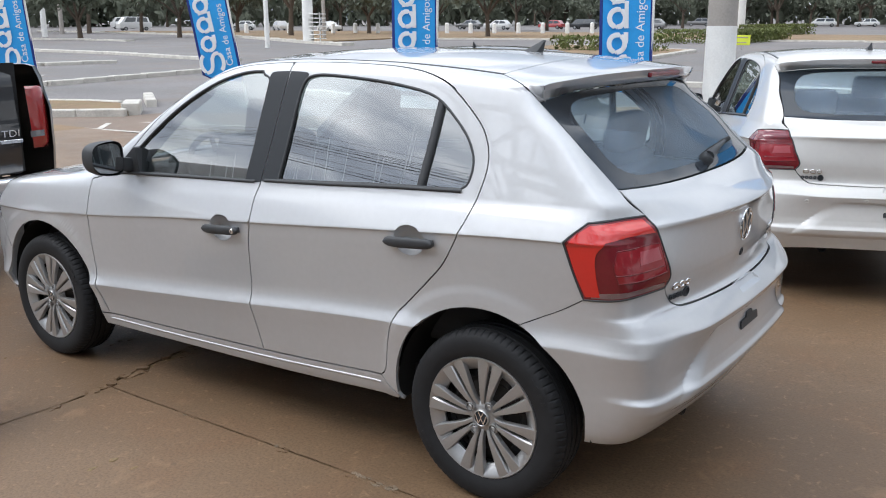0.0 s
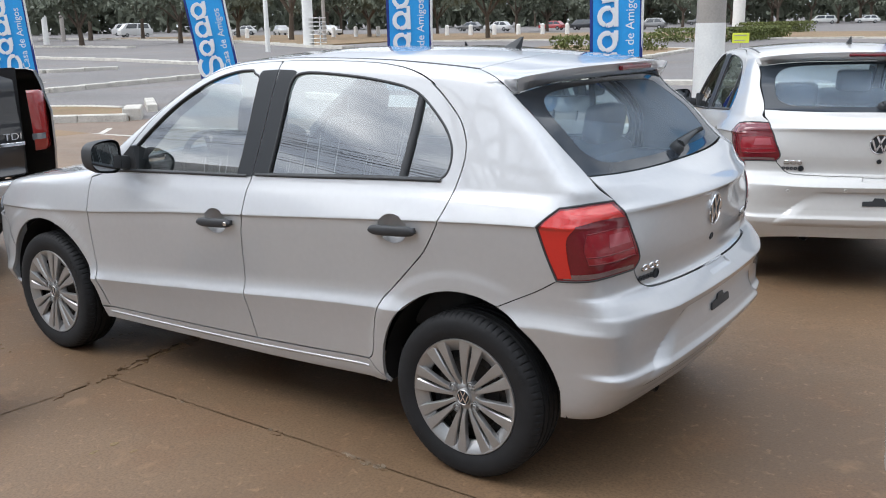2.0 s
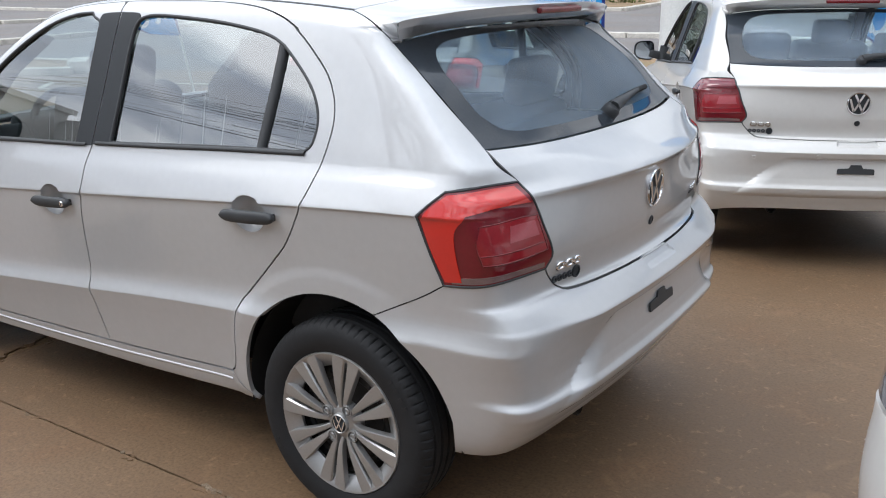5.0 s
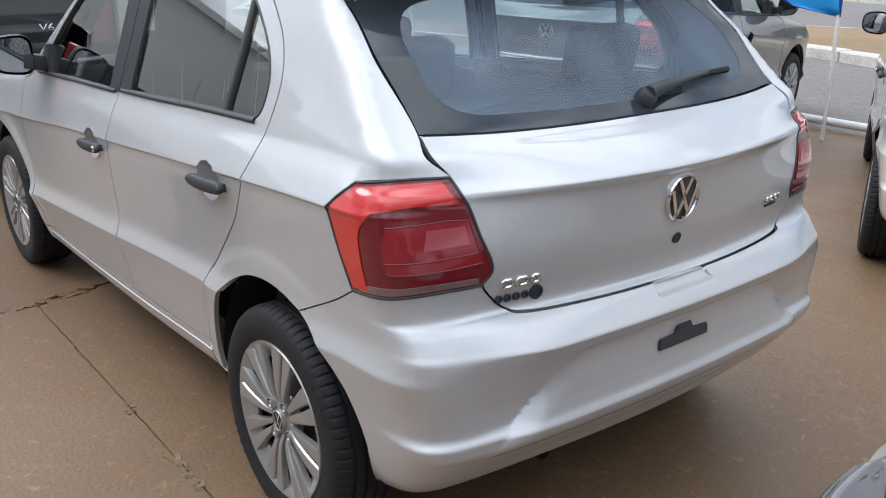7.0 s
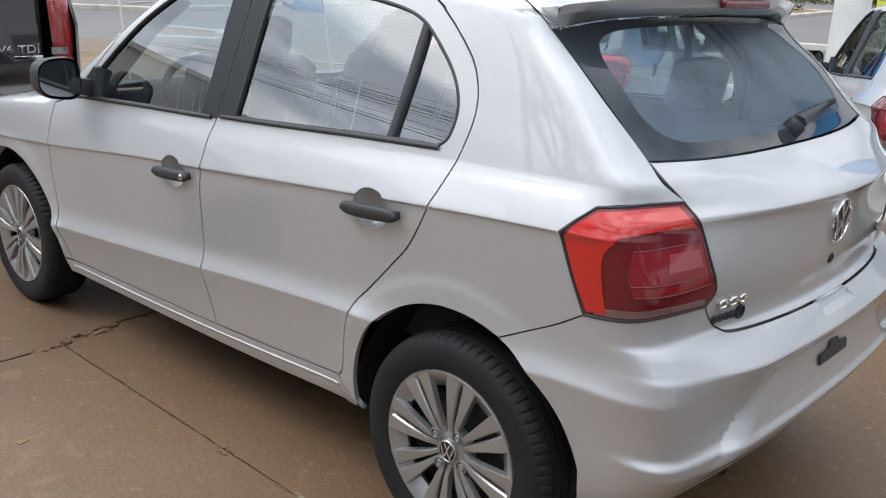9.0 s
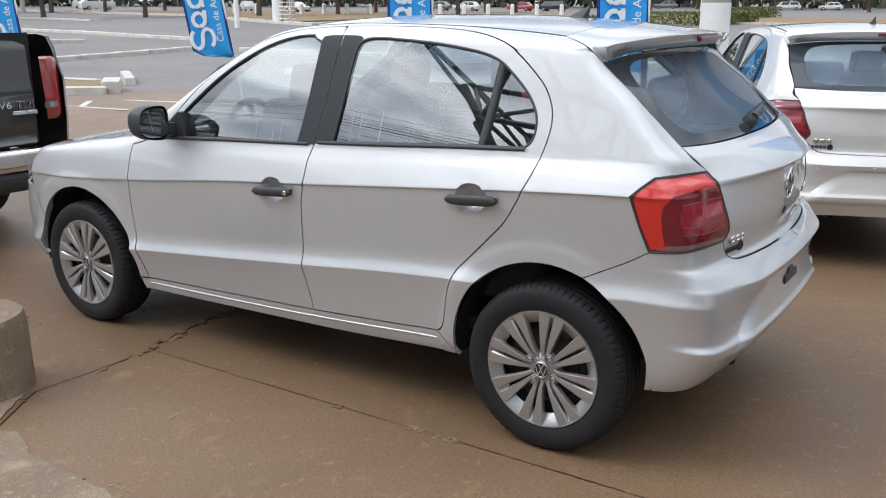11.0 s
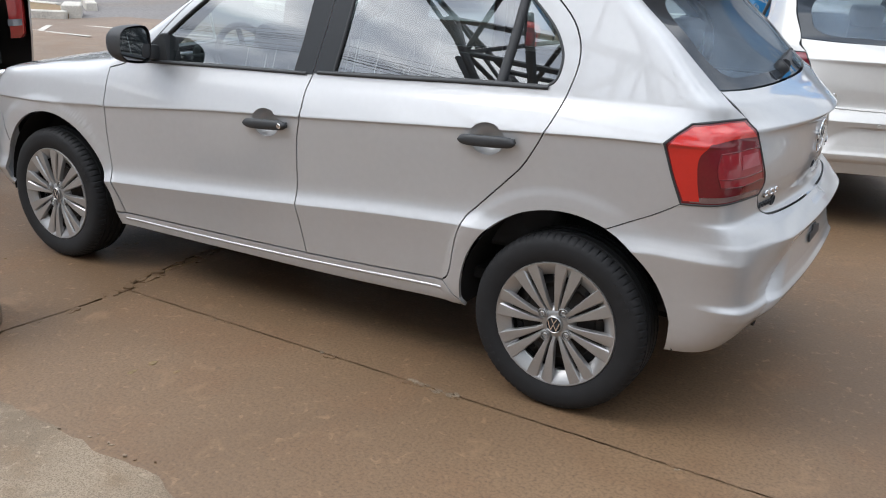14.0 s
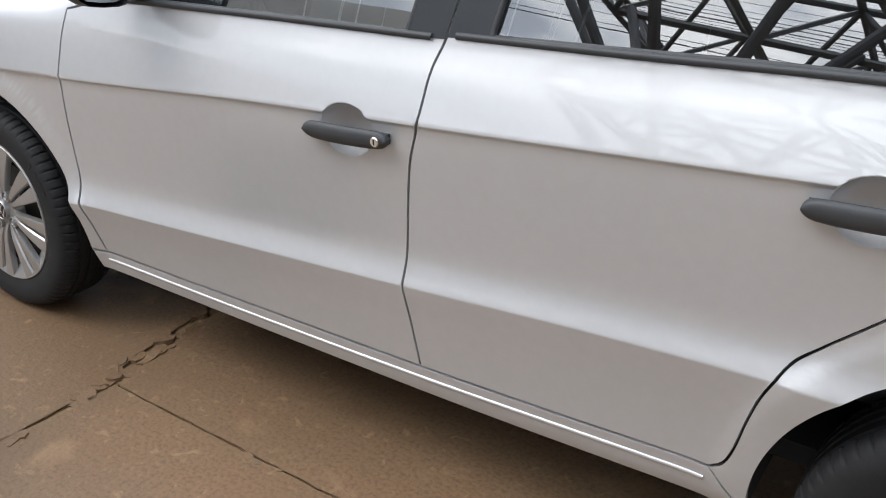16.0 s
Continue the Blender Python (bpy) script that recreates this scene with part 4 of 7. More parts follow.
def hatchback(root, body):
    """The five-door hatchback, at its own origin: rear axle at x = 0, tail towards +x, left flank at -y."""
    folds = [[(x, -float(half_width(np.float64(x), c(x) + dz)), float(c(x) + dz)) for x in np.arange(-2.9, 0.32, 0.009)] for c, steps in
             ((CREASE, (-0.007, -0.0028, -0.0006, 0.0007, 0.003, 0.0095)), (LEDGE, (-0.012, -0.004, -0.0015, 0.0003, 0.0025, 0.02, 0.036, 0.047, 0.06))) for dz in steps]
    folds += [side(*arc(cx, 0.315, r, a0, a1, 70)) for cx, a0, a1 in ((0.0, 60, 178), (-2.467, 5, 140)) for r in (0.402, 0.412, 0.422, 0.432, 0.442)]
    panel("body_side", BODY_SIDE, AROUND, body, root, guides=folds, gap=0.0020)
    fd = panel("front_door", FRONT_DOOR, AROUND, body, root, holes=[WINDOW_F, ring_at(-1.190, 0.797)], guides=folds)
    rd = panel("rear_door", REAR_DOOR, AROUND, body, root, holes=[WINDOW_R, ring_at(-0.275, 0.866)], guides=folds)
    panel("sill", SILL_PANEL, AROUND, body, root)
    panel("fender", FENDER, AROUND, body, root, guides=folds)
    panel("roof", ROOF_PANEL, AROUND, body, root, twin=False, depth=0.01)
    panel("bonnet", HOOD, AROUND, body, root, twin=False)
    across = lambda zs: [tail(*[(y, z) for y in np.arange(-0.78, 0.781, 0.015)]) for z in zs]
    gate = panel("tailgate", GATE, TAILWARD, body, root, twin=False, guides=across((0.945, 0.952, 0.960, 0.967, 0.970, 0.9735, 0.978, 0.986, 1.0)))[0]
    slant = [tail(*[(s * (0.525 - (z - 0.468) * 1.18 + d), z) for z in np.arange(0.436, 0.612, 0.009)]) for s in (-1, 1) for d in (-0.045, -0.03, -0.015, -0.006, 0.0, 0.004)]
    slant += [tail(*[(y + s * d, z) for z in np.arange(0.660, 0.698, 0.004)]) for s in (-1, 1) for y in (s * 0.097,) for d in (-0.008, -0.004, 0.0, 0.004, 0.009)] + across((0.664, 0.668, 0.6705, 0.673))
    panel("rear_bumper", BUMPER_REAR, TAILWARD, body, root, twin=False, grid=0.8, gap=0.0014, guides=across((0.43, 0.446, 0.4485, 0.452, 0.457, 0.464, 0.471, 0.60, 0.612, 0.630, 0.6355, 0.6375, 0.6390, 0.6415, 0.6450, 0.6475, 0.6490, 0.6510, 0.655, 0.685)) + slant)
    panel("front_bumper", BUMPER_FRONT, NOSEWARD, body, root, twin=False, grid=1.6)
    panel("spoiler", SPOILER, AROUND, body, root, twin=False, depth=0.026, gap=0.0015)
    panel("windscreen", SCREEN, AROUND, CLEAR_GLASS, root, "clear windscreen", twin=False, offset=-0.006, depth=0.004, grid=1.5)
    panel("headlamp", HEADLAMP, NOSEWARD, LAMP_GLASS, root, "clear headlamp", depth=0.02, grid=1.5)
    v, f, n = skin(REAR_PANE, TAILWARD, offset=-0.004, depth=0)
    pane = part("rear_window", mesh_of("rear_window", v, f, True, evened(v, n, (1, 2), 2)), REAR_GLASS, root, "dusty tinted rear window, a bluish sky sheen put into its film")
    ringed = run([(0.418, 0.0, 1.092), (0.405, -0.30, 1.094), (0.372, -0.48, 1.102), (0.322, -0.545, 1.142), (0.25, -0.540, 1.205), (0.18, -0.525, 1.268), (0.150, -0.48, 1.306), (0.150, -0.35, 1.323), (0.163, 0.0, 1.332)])
    panel("glass_border", REAR_PANE, TAILWARD, FRIT, pane, "dark printed border of the rear window", twin=False, holes=[both_sides(ringed)], offset=-0.0028, depth=0)
    for d, w, name in ((fd, WINDOW_F, "front_window"), (rd, WINDOW_R, "rear_side_window")):
        v, f, n = skin(w, AROUND, offset=-0.009, gap=-0.004, depth=0)
        n = evened(v, n, (0, 2), 1)
        part(name, mesh_of(name, v, f, True, n), SIDE_GLASS, d[0], "tinted side glass")
        part(name, mesh_of(name, v * [1, -1, 1], [t[::-1] for t in f], True, n * [1, -1, 1]), CLEAR_GLASS, d[1], "tinted side glass")
    # black seals, waist rails and pillar foils
    strip("window_seal", WINDOW_F, AROUND, TRIM, root, 0.010, -0.002, 0.004, closed=True)
    strip("window_seal", WINDOW_R, AROUND, TRIM, root, 0.010, -0.002, 0.004, closed=True)
    strip("waist_rail", run(side((-1.035, 0.985), (-1.443, 0.968), (-1.90, 0.946))), AROUND, TRIM, root, 0.013, 0.002, 0.005)
    strip("waist_rail", run(side((-0.985, 0.993), (-0.668, 1.009), (-0.397, 1.025), (-0.10, 1.039))), AROUND, TRIM, root, 0.013, 0.002, 0.005)
    strip("sill_moulding", run(side((-2.03, 0.262), (-1.5, 0.272), (-1.0, 0.288), (-0.44, 0.316))), AROUND, body, root, 0.010, 0.0, 0.0035)
    fr = loop(side((-1.096, 0.978), (-1.070, 1.118), (-1.048, 1.33), (-1.046, 1.366)), side((-1.046, 1.366), (-1.030, 1.388), (-0.9435, 1.394)), side((-0.9435, 1.394), (-0.9597, 1.296), (-0.9737, 1.18), (-0.9957, 1.049), (-1.008, 0.984)), side((-1.008, 0.984), (-1.096, 0.978)))
    rr = loop(side((-0.9405, 1.394), (-0.9563, 1.296), (-0.9703, 1.18), (-0.9923, 1.049), (-1.004, 0.988)), side((-1.004, 0.988), (-0.917, 0.993)), side((-0.917, 0.993), (-0.897, 1.124), (-0.877, 1.29), (-0.863, 1.352)), side((-0.863, 1.352), (-0.850, 1.388), (-0.9405, 1.394)))
    panel("pillar_foil", fr, AROUND, PILLAR_FOIL, root, "satin black pillar foil", offset=0.0012, depth=0.0015, gap=0.0006)
    panel("pillar_foil", rr, AROUND, PILLAR_FOIL, root, "satin black pillar foil", offset=0.0012, depth=0.0015, gap=0.0006)
    bar = run(side((-0.238, 1.312), (-0.250, 1.18), (-0.268, 1.038)))
    strip("window_divider", bar, AROUND, TRIM, root, 0.030, -0.004, 0.005)
    strip("roof_gutter", run(ROOF_EDGE), AROUND, TRIM, root, 0.014, -0.002, 0.003)
    strip("gate_seal", run(GATE_UP + LIGHT_GATE[::-1][1:4]), TAILWARD, DARK, root, 0.006, -0.004, 0.003)
    strip("gate_seal", run(GATE_LOW), TAILWARD, DARK, root, 0.004, -0.010, 0.003)
    # dark strips added behind the shut lines put the gaps' shade into colour
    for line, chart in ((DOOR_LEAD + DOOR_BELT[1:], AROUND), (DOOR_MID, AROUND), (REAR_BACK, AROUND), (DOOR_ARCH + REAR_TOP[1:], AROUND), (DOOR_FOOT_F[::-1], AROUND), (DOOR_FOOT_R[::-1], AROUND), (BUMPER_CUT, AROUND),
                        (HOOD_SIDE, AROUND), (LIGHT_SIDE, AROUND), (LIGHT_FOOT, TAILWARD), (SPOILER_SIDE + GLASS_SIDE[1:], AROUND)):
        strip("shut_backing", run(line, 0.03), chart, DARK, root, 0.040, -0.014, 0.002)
    strip("lamp_seal", LIGHT, TAILWARD, TRIM, root, 0.0065, 0.0, 0.003, closed=True)
    # tail lights: a red wrap, dark chambers, a smoked foot
    for s in (1, -1):
        tail_light(root, s)
    # cabin floor and inner skins
    inner = bmesh.new()
    box(inner, (2.35, 1.30, 0.04), (-1.05, 0, 0.36))
    box(inner, (0.9, 1.02, 0.30), (0.02, 0, 0.52))
    box(inner, (0.75, 1.2, 0.35), (-2.62, 0, 0.62), (0, 0, 0), 0.05)
    part("underbody", inner, DARK, root)
    for s in (-1, 1):
        trim = bmesh.new()
        box(trim, (1.0, 0.02, 0.58), (-1.50, s * 0.690, 0.66), (0, 0, 0), 0.008)
        box(trim, (0.58, 0.02, 0.60), (-0.70, s * 0.690, 0.69), (0, 0, 0), 0.008)
        box(trim, (0.34, 0.02, 0.26), (-0.23, s * 0.690, 0.865), (0, 0, 0), 0.008)
        box(trim, (0.40, 0.03, 0.28), (0.14, s * 0.60, 0.87), (0, 0, 0), 0.01)
        apillar = bmesh.new()
        rows = []
        for x, y, z, h in ((-1.50, 0.545, 1.295, 0.030), (-1.64, 0.582, 1.215, 0.045), (-1.78, 0.600, 1.110, 0.055), (-1.92, 0.618, 1.000, 0.060), (-1.98, 0.625, 0.950, 0.060)):
            rows.append([apillar.verts.new((x + a, s * (y + b), z + c)) for a, b, c in ((-h * 0.6, 0.01, h * 0.75), (h * 0.1, -0.03, 0.0), (h * 0.7, 0.01, -h * 0.75), (h * 0.1, 0.03, 0.0))])
        for a, b in zip(rows, rows[1:]):
            for i in range(4):
                apillar.faces.new((a[i], a[(i + 1) % 4], b[(i + 1) % 4], b[i]))
        apillar.faces.new(rows[0])
        part("pillar_lining", apillar, CABIN, root, "dark windscreen pillar lining", 30)
        part("door_card", trim, CABIN, root, "dark door lining")
    lin = both_sides(np.vstack([run(SCREEN_TOP)[:-1], run(ROOF_EDGE)[:-1], run(SEAM)]))
    v, f, n = skin(lin, AROUND, offset=-0.03, gap=0.01, depth=0, grid=2.5)
    part("headliner", mesh_of("headliner", v, [t[::-1] for t in f], True, -n), HEADLINER, root, "pale roof lining")
    dash = bmesh.new()
    box(dash, (0.50, 1.28, 0.26), (-1.93, 0, 0.82), (0, -8, 0), 0.05, 3)
    box(dash, (0.20, 0.36, 0.10), (-1.74, -0.36, 0.955), (0, 0, 0), 0.04, 3)
    box(dash, (0.10, 0.24, 0.16), (-1.68, 0.02, 0.86), (0, 15, 0), 0.02)
    part("dashboard", dash, CABIN, root, "black dashboard", 40)
    sw = bmesh.new()
    ring = [(0.178 * math.cos(2 * math.pi * k / 32), 0.178 * math.sin(2 * math.pi * k / 32), 0) for k in range(33)]
    tube(sw, ring, 0.015, 8, False)
    box(sw, (0.10, 0.12, 0.04), (0, 0, -0.01), (0, 0, 0), 0.02)
    for a in (0, 180, 270):
        q = radians(a)
        tube(sw, [(0.04 * math.cos(q), 0.04 * math.sin(q), -0.01), (0.175 * math.cos(q), 0.175 * math.sin(q), 0)], 0.012, 6)
    bmesh.ops.transform(sw, matrix=pose(-1.66, -0.36, 0.92, 0, 65, 0), verts=sw.verts)
    part("steering_wheel", sw, CABIN, root, "black steering wheel", 40)
    for y in (-0.36, 0.36):
        seat(root, -1.50, y)
    bench = bmesh.new()
    box(bench, (0.16, 1.20, 0.58), (-0.13, 0, 0.78), (0, 14, 0), 0.05, 3)
    box(bench, (0.5, 1.20, 0.16), (-0.42, 0, 0.52), (0, -4, 0), 0.05, 3)
    part("rear_bench", bench, SEAT, root, "dark cloth rear bench", 40)
    for y in (-0.36, 0.36):
        hr = bmesh.new()
        box(hr, (0.09, 0.26, 0.16), (-0.03, y, 1.135), (0, 10, 0), 0.035, 3)
        part("headrest", hr, SEAT, root, "", 40)
    shelf = bmesh.new()
    box(shelf, (0.34, 1.08, 0.02), (0.14, 0, 1.0))
    part("parcel_shelf", shelf, CABIN, root)
    # exhaust, plate bracket, lock, emblem, badges
    ex = bmesh.new()
    lathe(ex, [(0.0, 0.36), (0.024, 0.36), (0.026, 0.535), (0.0225, 0.537), (0.0215, 0.48), (0.0, 0.48)], 20, "x", (0, -0.38, 0.325))
    part("exhaust_pipe", ex, STEEL_DARK, root, "steel exhaust tip", 40)
    skirt = bmesh.new()
    box(skirt, (0.30, 1.1, 0.10), (0.34, 0, 0.38), (0, 0, 0), 0.03)
    part("rear_valance", skirt, TRIM, root, "black underside behind the bumper")
    br = bmesh.new()
    prism(br, [(-0.092, -0.022), (0.092, -0.022), (0.092, -0.002), (0.088, 0.006), (0.034, 0.006), (0.026, 0.026), (-0.026, 0.026), (-0.034, 0.006), (-0.088, 0.006), (-0.092, -0.002)], 0.0, 0.006, "z", 0.002)
    bmesh.ops.transform(br, matrix=on_tail(0.0, 0.552, 0.001), verts=br.verts)
    part("plate_bracket", br, TRIM, root, "black plate light bracket")
    lk = bmesh.new()
    lathe(lk, [(0.014, 0.0), (0.014, 0.003), (0.011, 0.004), (0.010, 0.002), (0.0, 0.002)], 24, "z")
    bmesh.ops.transform(lk, matrix=on_tail(-0.008, 0.786, 0.0), verts=lk.verts)
    part("gate_lock", lk, PILLAR_FOIL, gate, "dark lock barrel", 30)
    m = on_tail(-0.014, 0.888, 0.002)
    rg = bmesh.new()
    lathe(rg, [(0.058, -0.004), (0.058, 0.004), (0.0555, 0.0075), (0.052, 0.007), (0.050, 0.003)], 56, "z")
    bmesh.ops.transform(rg, matrix=m, verts=rg.verts)
    em = part("emblem", rg, CHROME, gate, "chrome ring emblem", 30)
    ds = bmesh.new()
    lathe(ds, [(0.0505, 0.002), (0.0, 0.003)], 40, "z")
    bmesh.ops.transform(ds, matrix=m, verts=ds.verts)
    part("emblem_disc", ds, PILLAR_FOIL, em, "dark disc of the emblem")
    eb = bmesh.new()
    roundel_bars(eb, 0.050, 0.0105, 0.006)
    bmesh.ops.transform(eb, matrix=m @ pose(0, 0, 0.004), verts=eb.verts)
    part("emblem_bars", eb, CHROME, em, "chrome bars of the emblem")
    for y, z, ws, hh, mat, name in ((-0.475, 0.772, (0.034, 0.034, 0.026), 0.024, CHROME, "model_badge"), (-0.490, 0.737, (0.018, 0.018, 0.018, 0.018), 0.018, PILLAR_FOIL, "dealer_badge"), (0.425, 0.806, (0.016, 0.022, 0.020, 0.008), 0.018, CHROME, "engine_badge")):
        x = -sum(ws) / 2 - 0.004 * (len(ws) - 1) / 2
        for w in ws:
            bm = bmesh.new()
            if w > 0.012:
                tube(bm, [(x + w / 2 + (w / 2 - 0.003) * p, (hh / 2 - 0.003) * q, 0.0028) for p, q in ((-1, -0.5), (-0.6, -1), (0.6, -1), (1, -0.5), (1, 0.5), (0.6, 1), (-0.6, 1), (-1, 0.5), (-1, -0.5))], 0.0035, 6, False)
            else:
                box(bm, (w, hh, 0.005), (x + w / 2, 0, 0.0025), (0, 0, 0), 0.0015, 1)
            bmesh.ops.transform(bm, matrix=on_tail(y, z, 0.0005), verts=bm.verts)
            part(name, bm, mat, gate, "raised plain shape of the badge", 50)
            x += w + 0.004
    ring = bmesh.new()
    lathe(ring, [(0.017, 0.0), (0.017, 0.005), (0.013, 0.006), (0.012, 0.002), (0.0, 0.002)], 28, "z")
    bmesh.ops.transform(ring, matrix=on_tail(-0.428, 0.737, 0.0005), verts=ring.verts)
    part("dealer_roundel", ring, PILLAR_FOIL, gate, "small dark round badge", 30)
    uline = bmesh.new()
    box(uline, (0.062, 0.006, 0.003), (0, 0, 0.0015))
    bmesh.ops.transform(uline, matrix=on_tail(0.425, 0.788, 0.0005), verts=uline.verts)
    part("badge_line", uline, PILLAR_FOIL, gate)
    # rear wiper
    base = Vector(on_tail(0.03, 1.085, 0.016).translation)
    up = (Vector(on_tail(0.0, 1.20).translation) - Vector(on_tail(0.0, 1.10).translation)).normalized()
    nrm = Vector(on_tail(0.03, 1.12).col[2][:3])
    wp = bmesh.new()
    lathe(wp, [(0.0, -0.02), (0.026, -0.02), (0.026, 0.004), (0.018, 0.014), (0.0, 0.016)], 20, "z")
    bmesh.ops.transform(wp, matrix=on_tail(0.03, 1.088, 0.012), verts=wp.verts)
    arm = [on_tail(y, z, o).translation for y, z, o in ((0.03, 1.088, 0.020), (0.08, 1.094, 0.026), (0.18, 1.103, 0.026), (0.30, 1.112, 0.022))]
    tube(wp, arm, [0.020, 0.016, 0.010, 0.006], 8)
    wiper = part("rear_wiper", wp, TRIM, root, "black rear wiper", 45)
    bl = bmesh.new()
    tube(bl, [on_tail(y, z, 0.012).translation for y, z in ((0.06, 1.102), (0.18, 1.109), (0.30, 1.114), (0.42, 1.116))], 0.009, 6)
    part("wiper_blade", bl, RUBBER, wiper)
    under = bmesh.new()
    top = on_body(AROUND, AROUND.flat(run(SPOILER_LIP, 0.02)))[0]
    low = on_body(TAILWARD, TAILWARD.flat(run(GLASS_TOP[::-1], 0.02)))[0]
    n = 40
    rows = []
    for k in range(n + 1):
        i, j = k / n * (len(top) - 1), k / n * (len(low) - 1)
        a, b = top[int(i)], low[int(j)]
        rows.append([under.verts.new(p) for p in (Vector(a) + Vector((0.003, 0, 0.001)), Vector(a) * 0.96 + Vector(b) * 0.04 + Vector((-0.003, 0, -0.016)), Vector(a) * 0.85 + Vector(b) * 0.15 + Vector((-0.006, 0, -0.030)) * (1 - (k / n) ** 3), Vector(b) + Vector((0.004, 0, 0.001)), Vector(b) + Vector((-0.035, 0, 0.004)))])
    for a, b in zip(rows, rows[1:]):
        for i in range(4):
            under.faces.new((a[i], a[i + 1], b[i + 1], b[i]))
    bmesh.ops.mirror(under, geom=under.verts[:] + under.edges[:] + under.faces[:], axis="Y", merge_dist=0.0005)
    part("spoiler_underside", under, body, root, "", 60)
    # brake light in the spoiler
    bk = bmesh.new()
    box(bk, (0.016, 0.27, 0.019), (0, 0, 0), (0, 0, 0), 0.007)
    bmesh.ops.transform(bk, matrix=pose(top[0][0] - 0.001, 0, top[0][2] - 0.016, 0, 0, 0), verts=bk.verts)
    part("brake_light", bk, SMOKE_RED, root, "dark red high brake light")
    # antenna fin
    fin = bmesh.new()
    rows = []
    for t in (0, 0.25, 0.5, 0.75, 1.0):
        w, ln = 0.015 * (1 - t) + 0.002, 0.080 * (1 - t) + 0.012
        x = -0.315 + 0.050 * t + 0.02
        rows.append([fin.verts.new((x + ln * (k[0] - 0.5) + 0.02, w * k[1], 1.456 + 0.044 * t)) for k in ((0, 0), (0.3, -0.8), (0.8, -1), (1, 0), (0.8, 1), (0.3, 0.8))])
    for a, b in zip(rows, rows[1:]):
        for k in range(6):
            fin.faces.new((a[k], a[(k + 1) % 6], b[(k + 1) % 6], b[k]))
    fin.faces.new(rows[-1])
    part("antenna_fin", fin, TRIM, root, "black fin antenna", 40)
    for s in (-1, 1):
        wing_mirror(root, s)
    door_handle(-1.190, 0.797, fd[0], True)
    door_handle(-0.275, 0.866, rd[0], False)
    # wheels and their wells
    for x in (0.0, -2.467):
        cx = x if x == 0.0 else -2.445
        for y in (-0.775, 0.775):
            wheel_at(x, y + (0.010 if y > 0 else -0.010), root)
            w = bmesh.new()
            s = -1 if y < 0 else 1
            rings = []
            for yy, r in ((0.752, 0.366), (0.74, 0.372), (0.50, 0.372)):
                rings.append([w.verts.new((cx + r * math.cos(radians(a)), s * (yy - (0.03 if a < 24 and x == 0.0 else 0)), 0.312 + r * math.sin(radians(a)))) for a in range(-4, 189, 8)])
            rings.append([w.verts.new((cx, s * 0.50, 0.312)) for a in rings[0]])
            for a, b in zip(rings, rings[1:]):
                for k in range(len(a) - 1):
                    w.faces.new((a[k], a[k + 1], b[k + 1], b[k]))
            bmesh.ops.remove_doubles(w, verts=w.verts, dist=1e-5)
            part("wheel_well", w, DARK, root, "black wheel housing", 60)
    return root


def ring_at(x, z):
    return np.array(side(*[(x + 0.0615 * math.cos(q), z + 0.0495 * math.sin(q)) for q in np.linspace(0, 2 * math.pi, 40, endpoint=False)]))


def seat(root, x, y):
    b = bmesh.new()
    box(b, (0.14, 0.50, 0.66), (x + 0.06, y, 0.80), (0, 16, 0), 0.055, 3)
    box(b, (0.50, 0.50, 0.16), (x - 0.24, y, 0.50), (0, -6, 0), 0.055, 3)
    s = part("front_seat", b, SEAT, root, "dark cloth front seat", 40)
    h = bmesh.new()
    box(h, (0.10, 0.25, 0.17), (x + 0.165, y, 1.18), (0, 12, 0), 0.045, 3)
    for dy in (-0.06, 0.06):
        tube(h, [(x + 0.15, y + dy, 1.06), (x + 0.165, y + dy, 1.15)], 0.006, 6)
    part("headrest", h, SEAT, s, "", 40)
    # pale ribbons paint glints on creases of the clear film still covering the seat
    rng = random.Random(int(100 * (y + 2)))
    for k in range(11):
        c = bmesh.new()
        side_y = rng.choice((-1, 1))
        u, lean, top = rng.uniform(-0.09, 0.10), rng.uniform(-0.05, 0.05), rng.uniform(0.95, 1.10)
        line = [(x + 0.06 + 0.29 * (z - 0.80) + u + lean * (z - 0.8), y + side_y * (0.256 + 0.004 * math.sin(9 * z + k)), z) for z in np.linspace(top - rng.uniform(0.2, 0.4), top, 7)]
        if k % 3 == 0:
            line = [(x + 0.06 + 0.29 * (z - 0.80) + 0.082 + 0.003 * math.sin(9 * z), y + 2.2 * u + lean * (z - 0.8), z) for z in np.linspace(top - 0.35, top, 7)]
        tube(c, line, [0.0005, 0.0016, 0.0024, 0.0026, 0.0022, 0.0014, 0.0005], 5)
        part("glint_ribbon", c, FILM_GLINT, s, "pale ribbon painting the glint on a crease of the clear seat film")


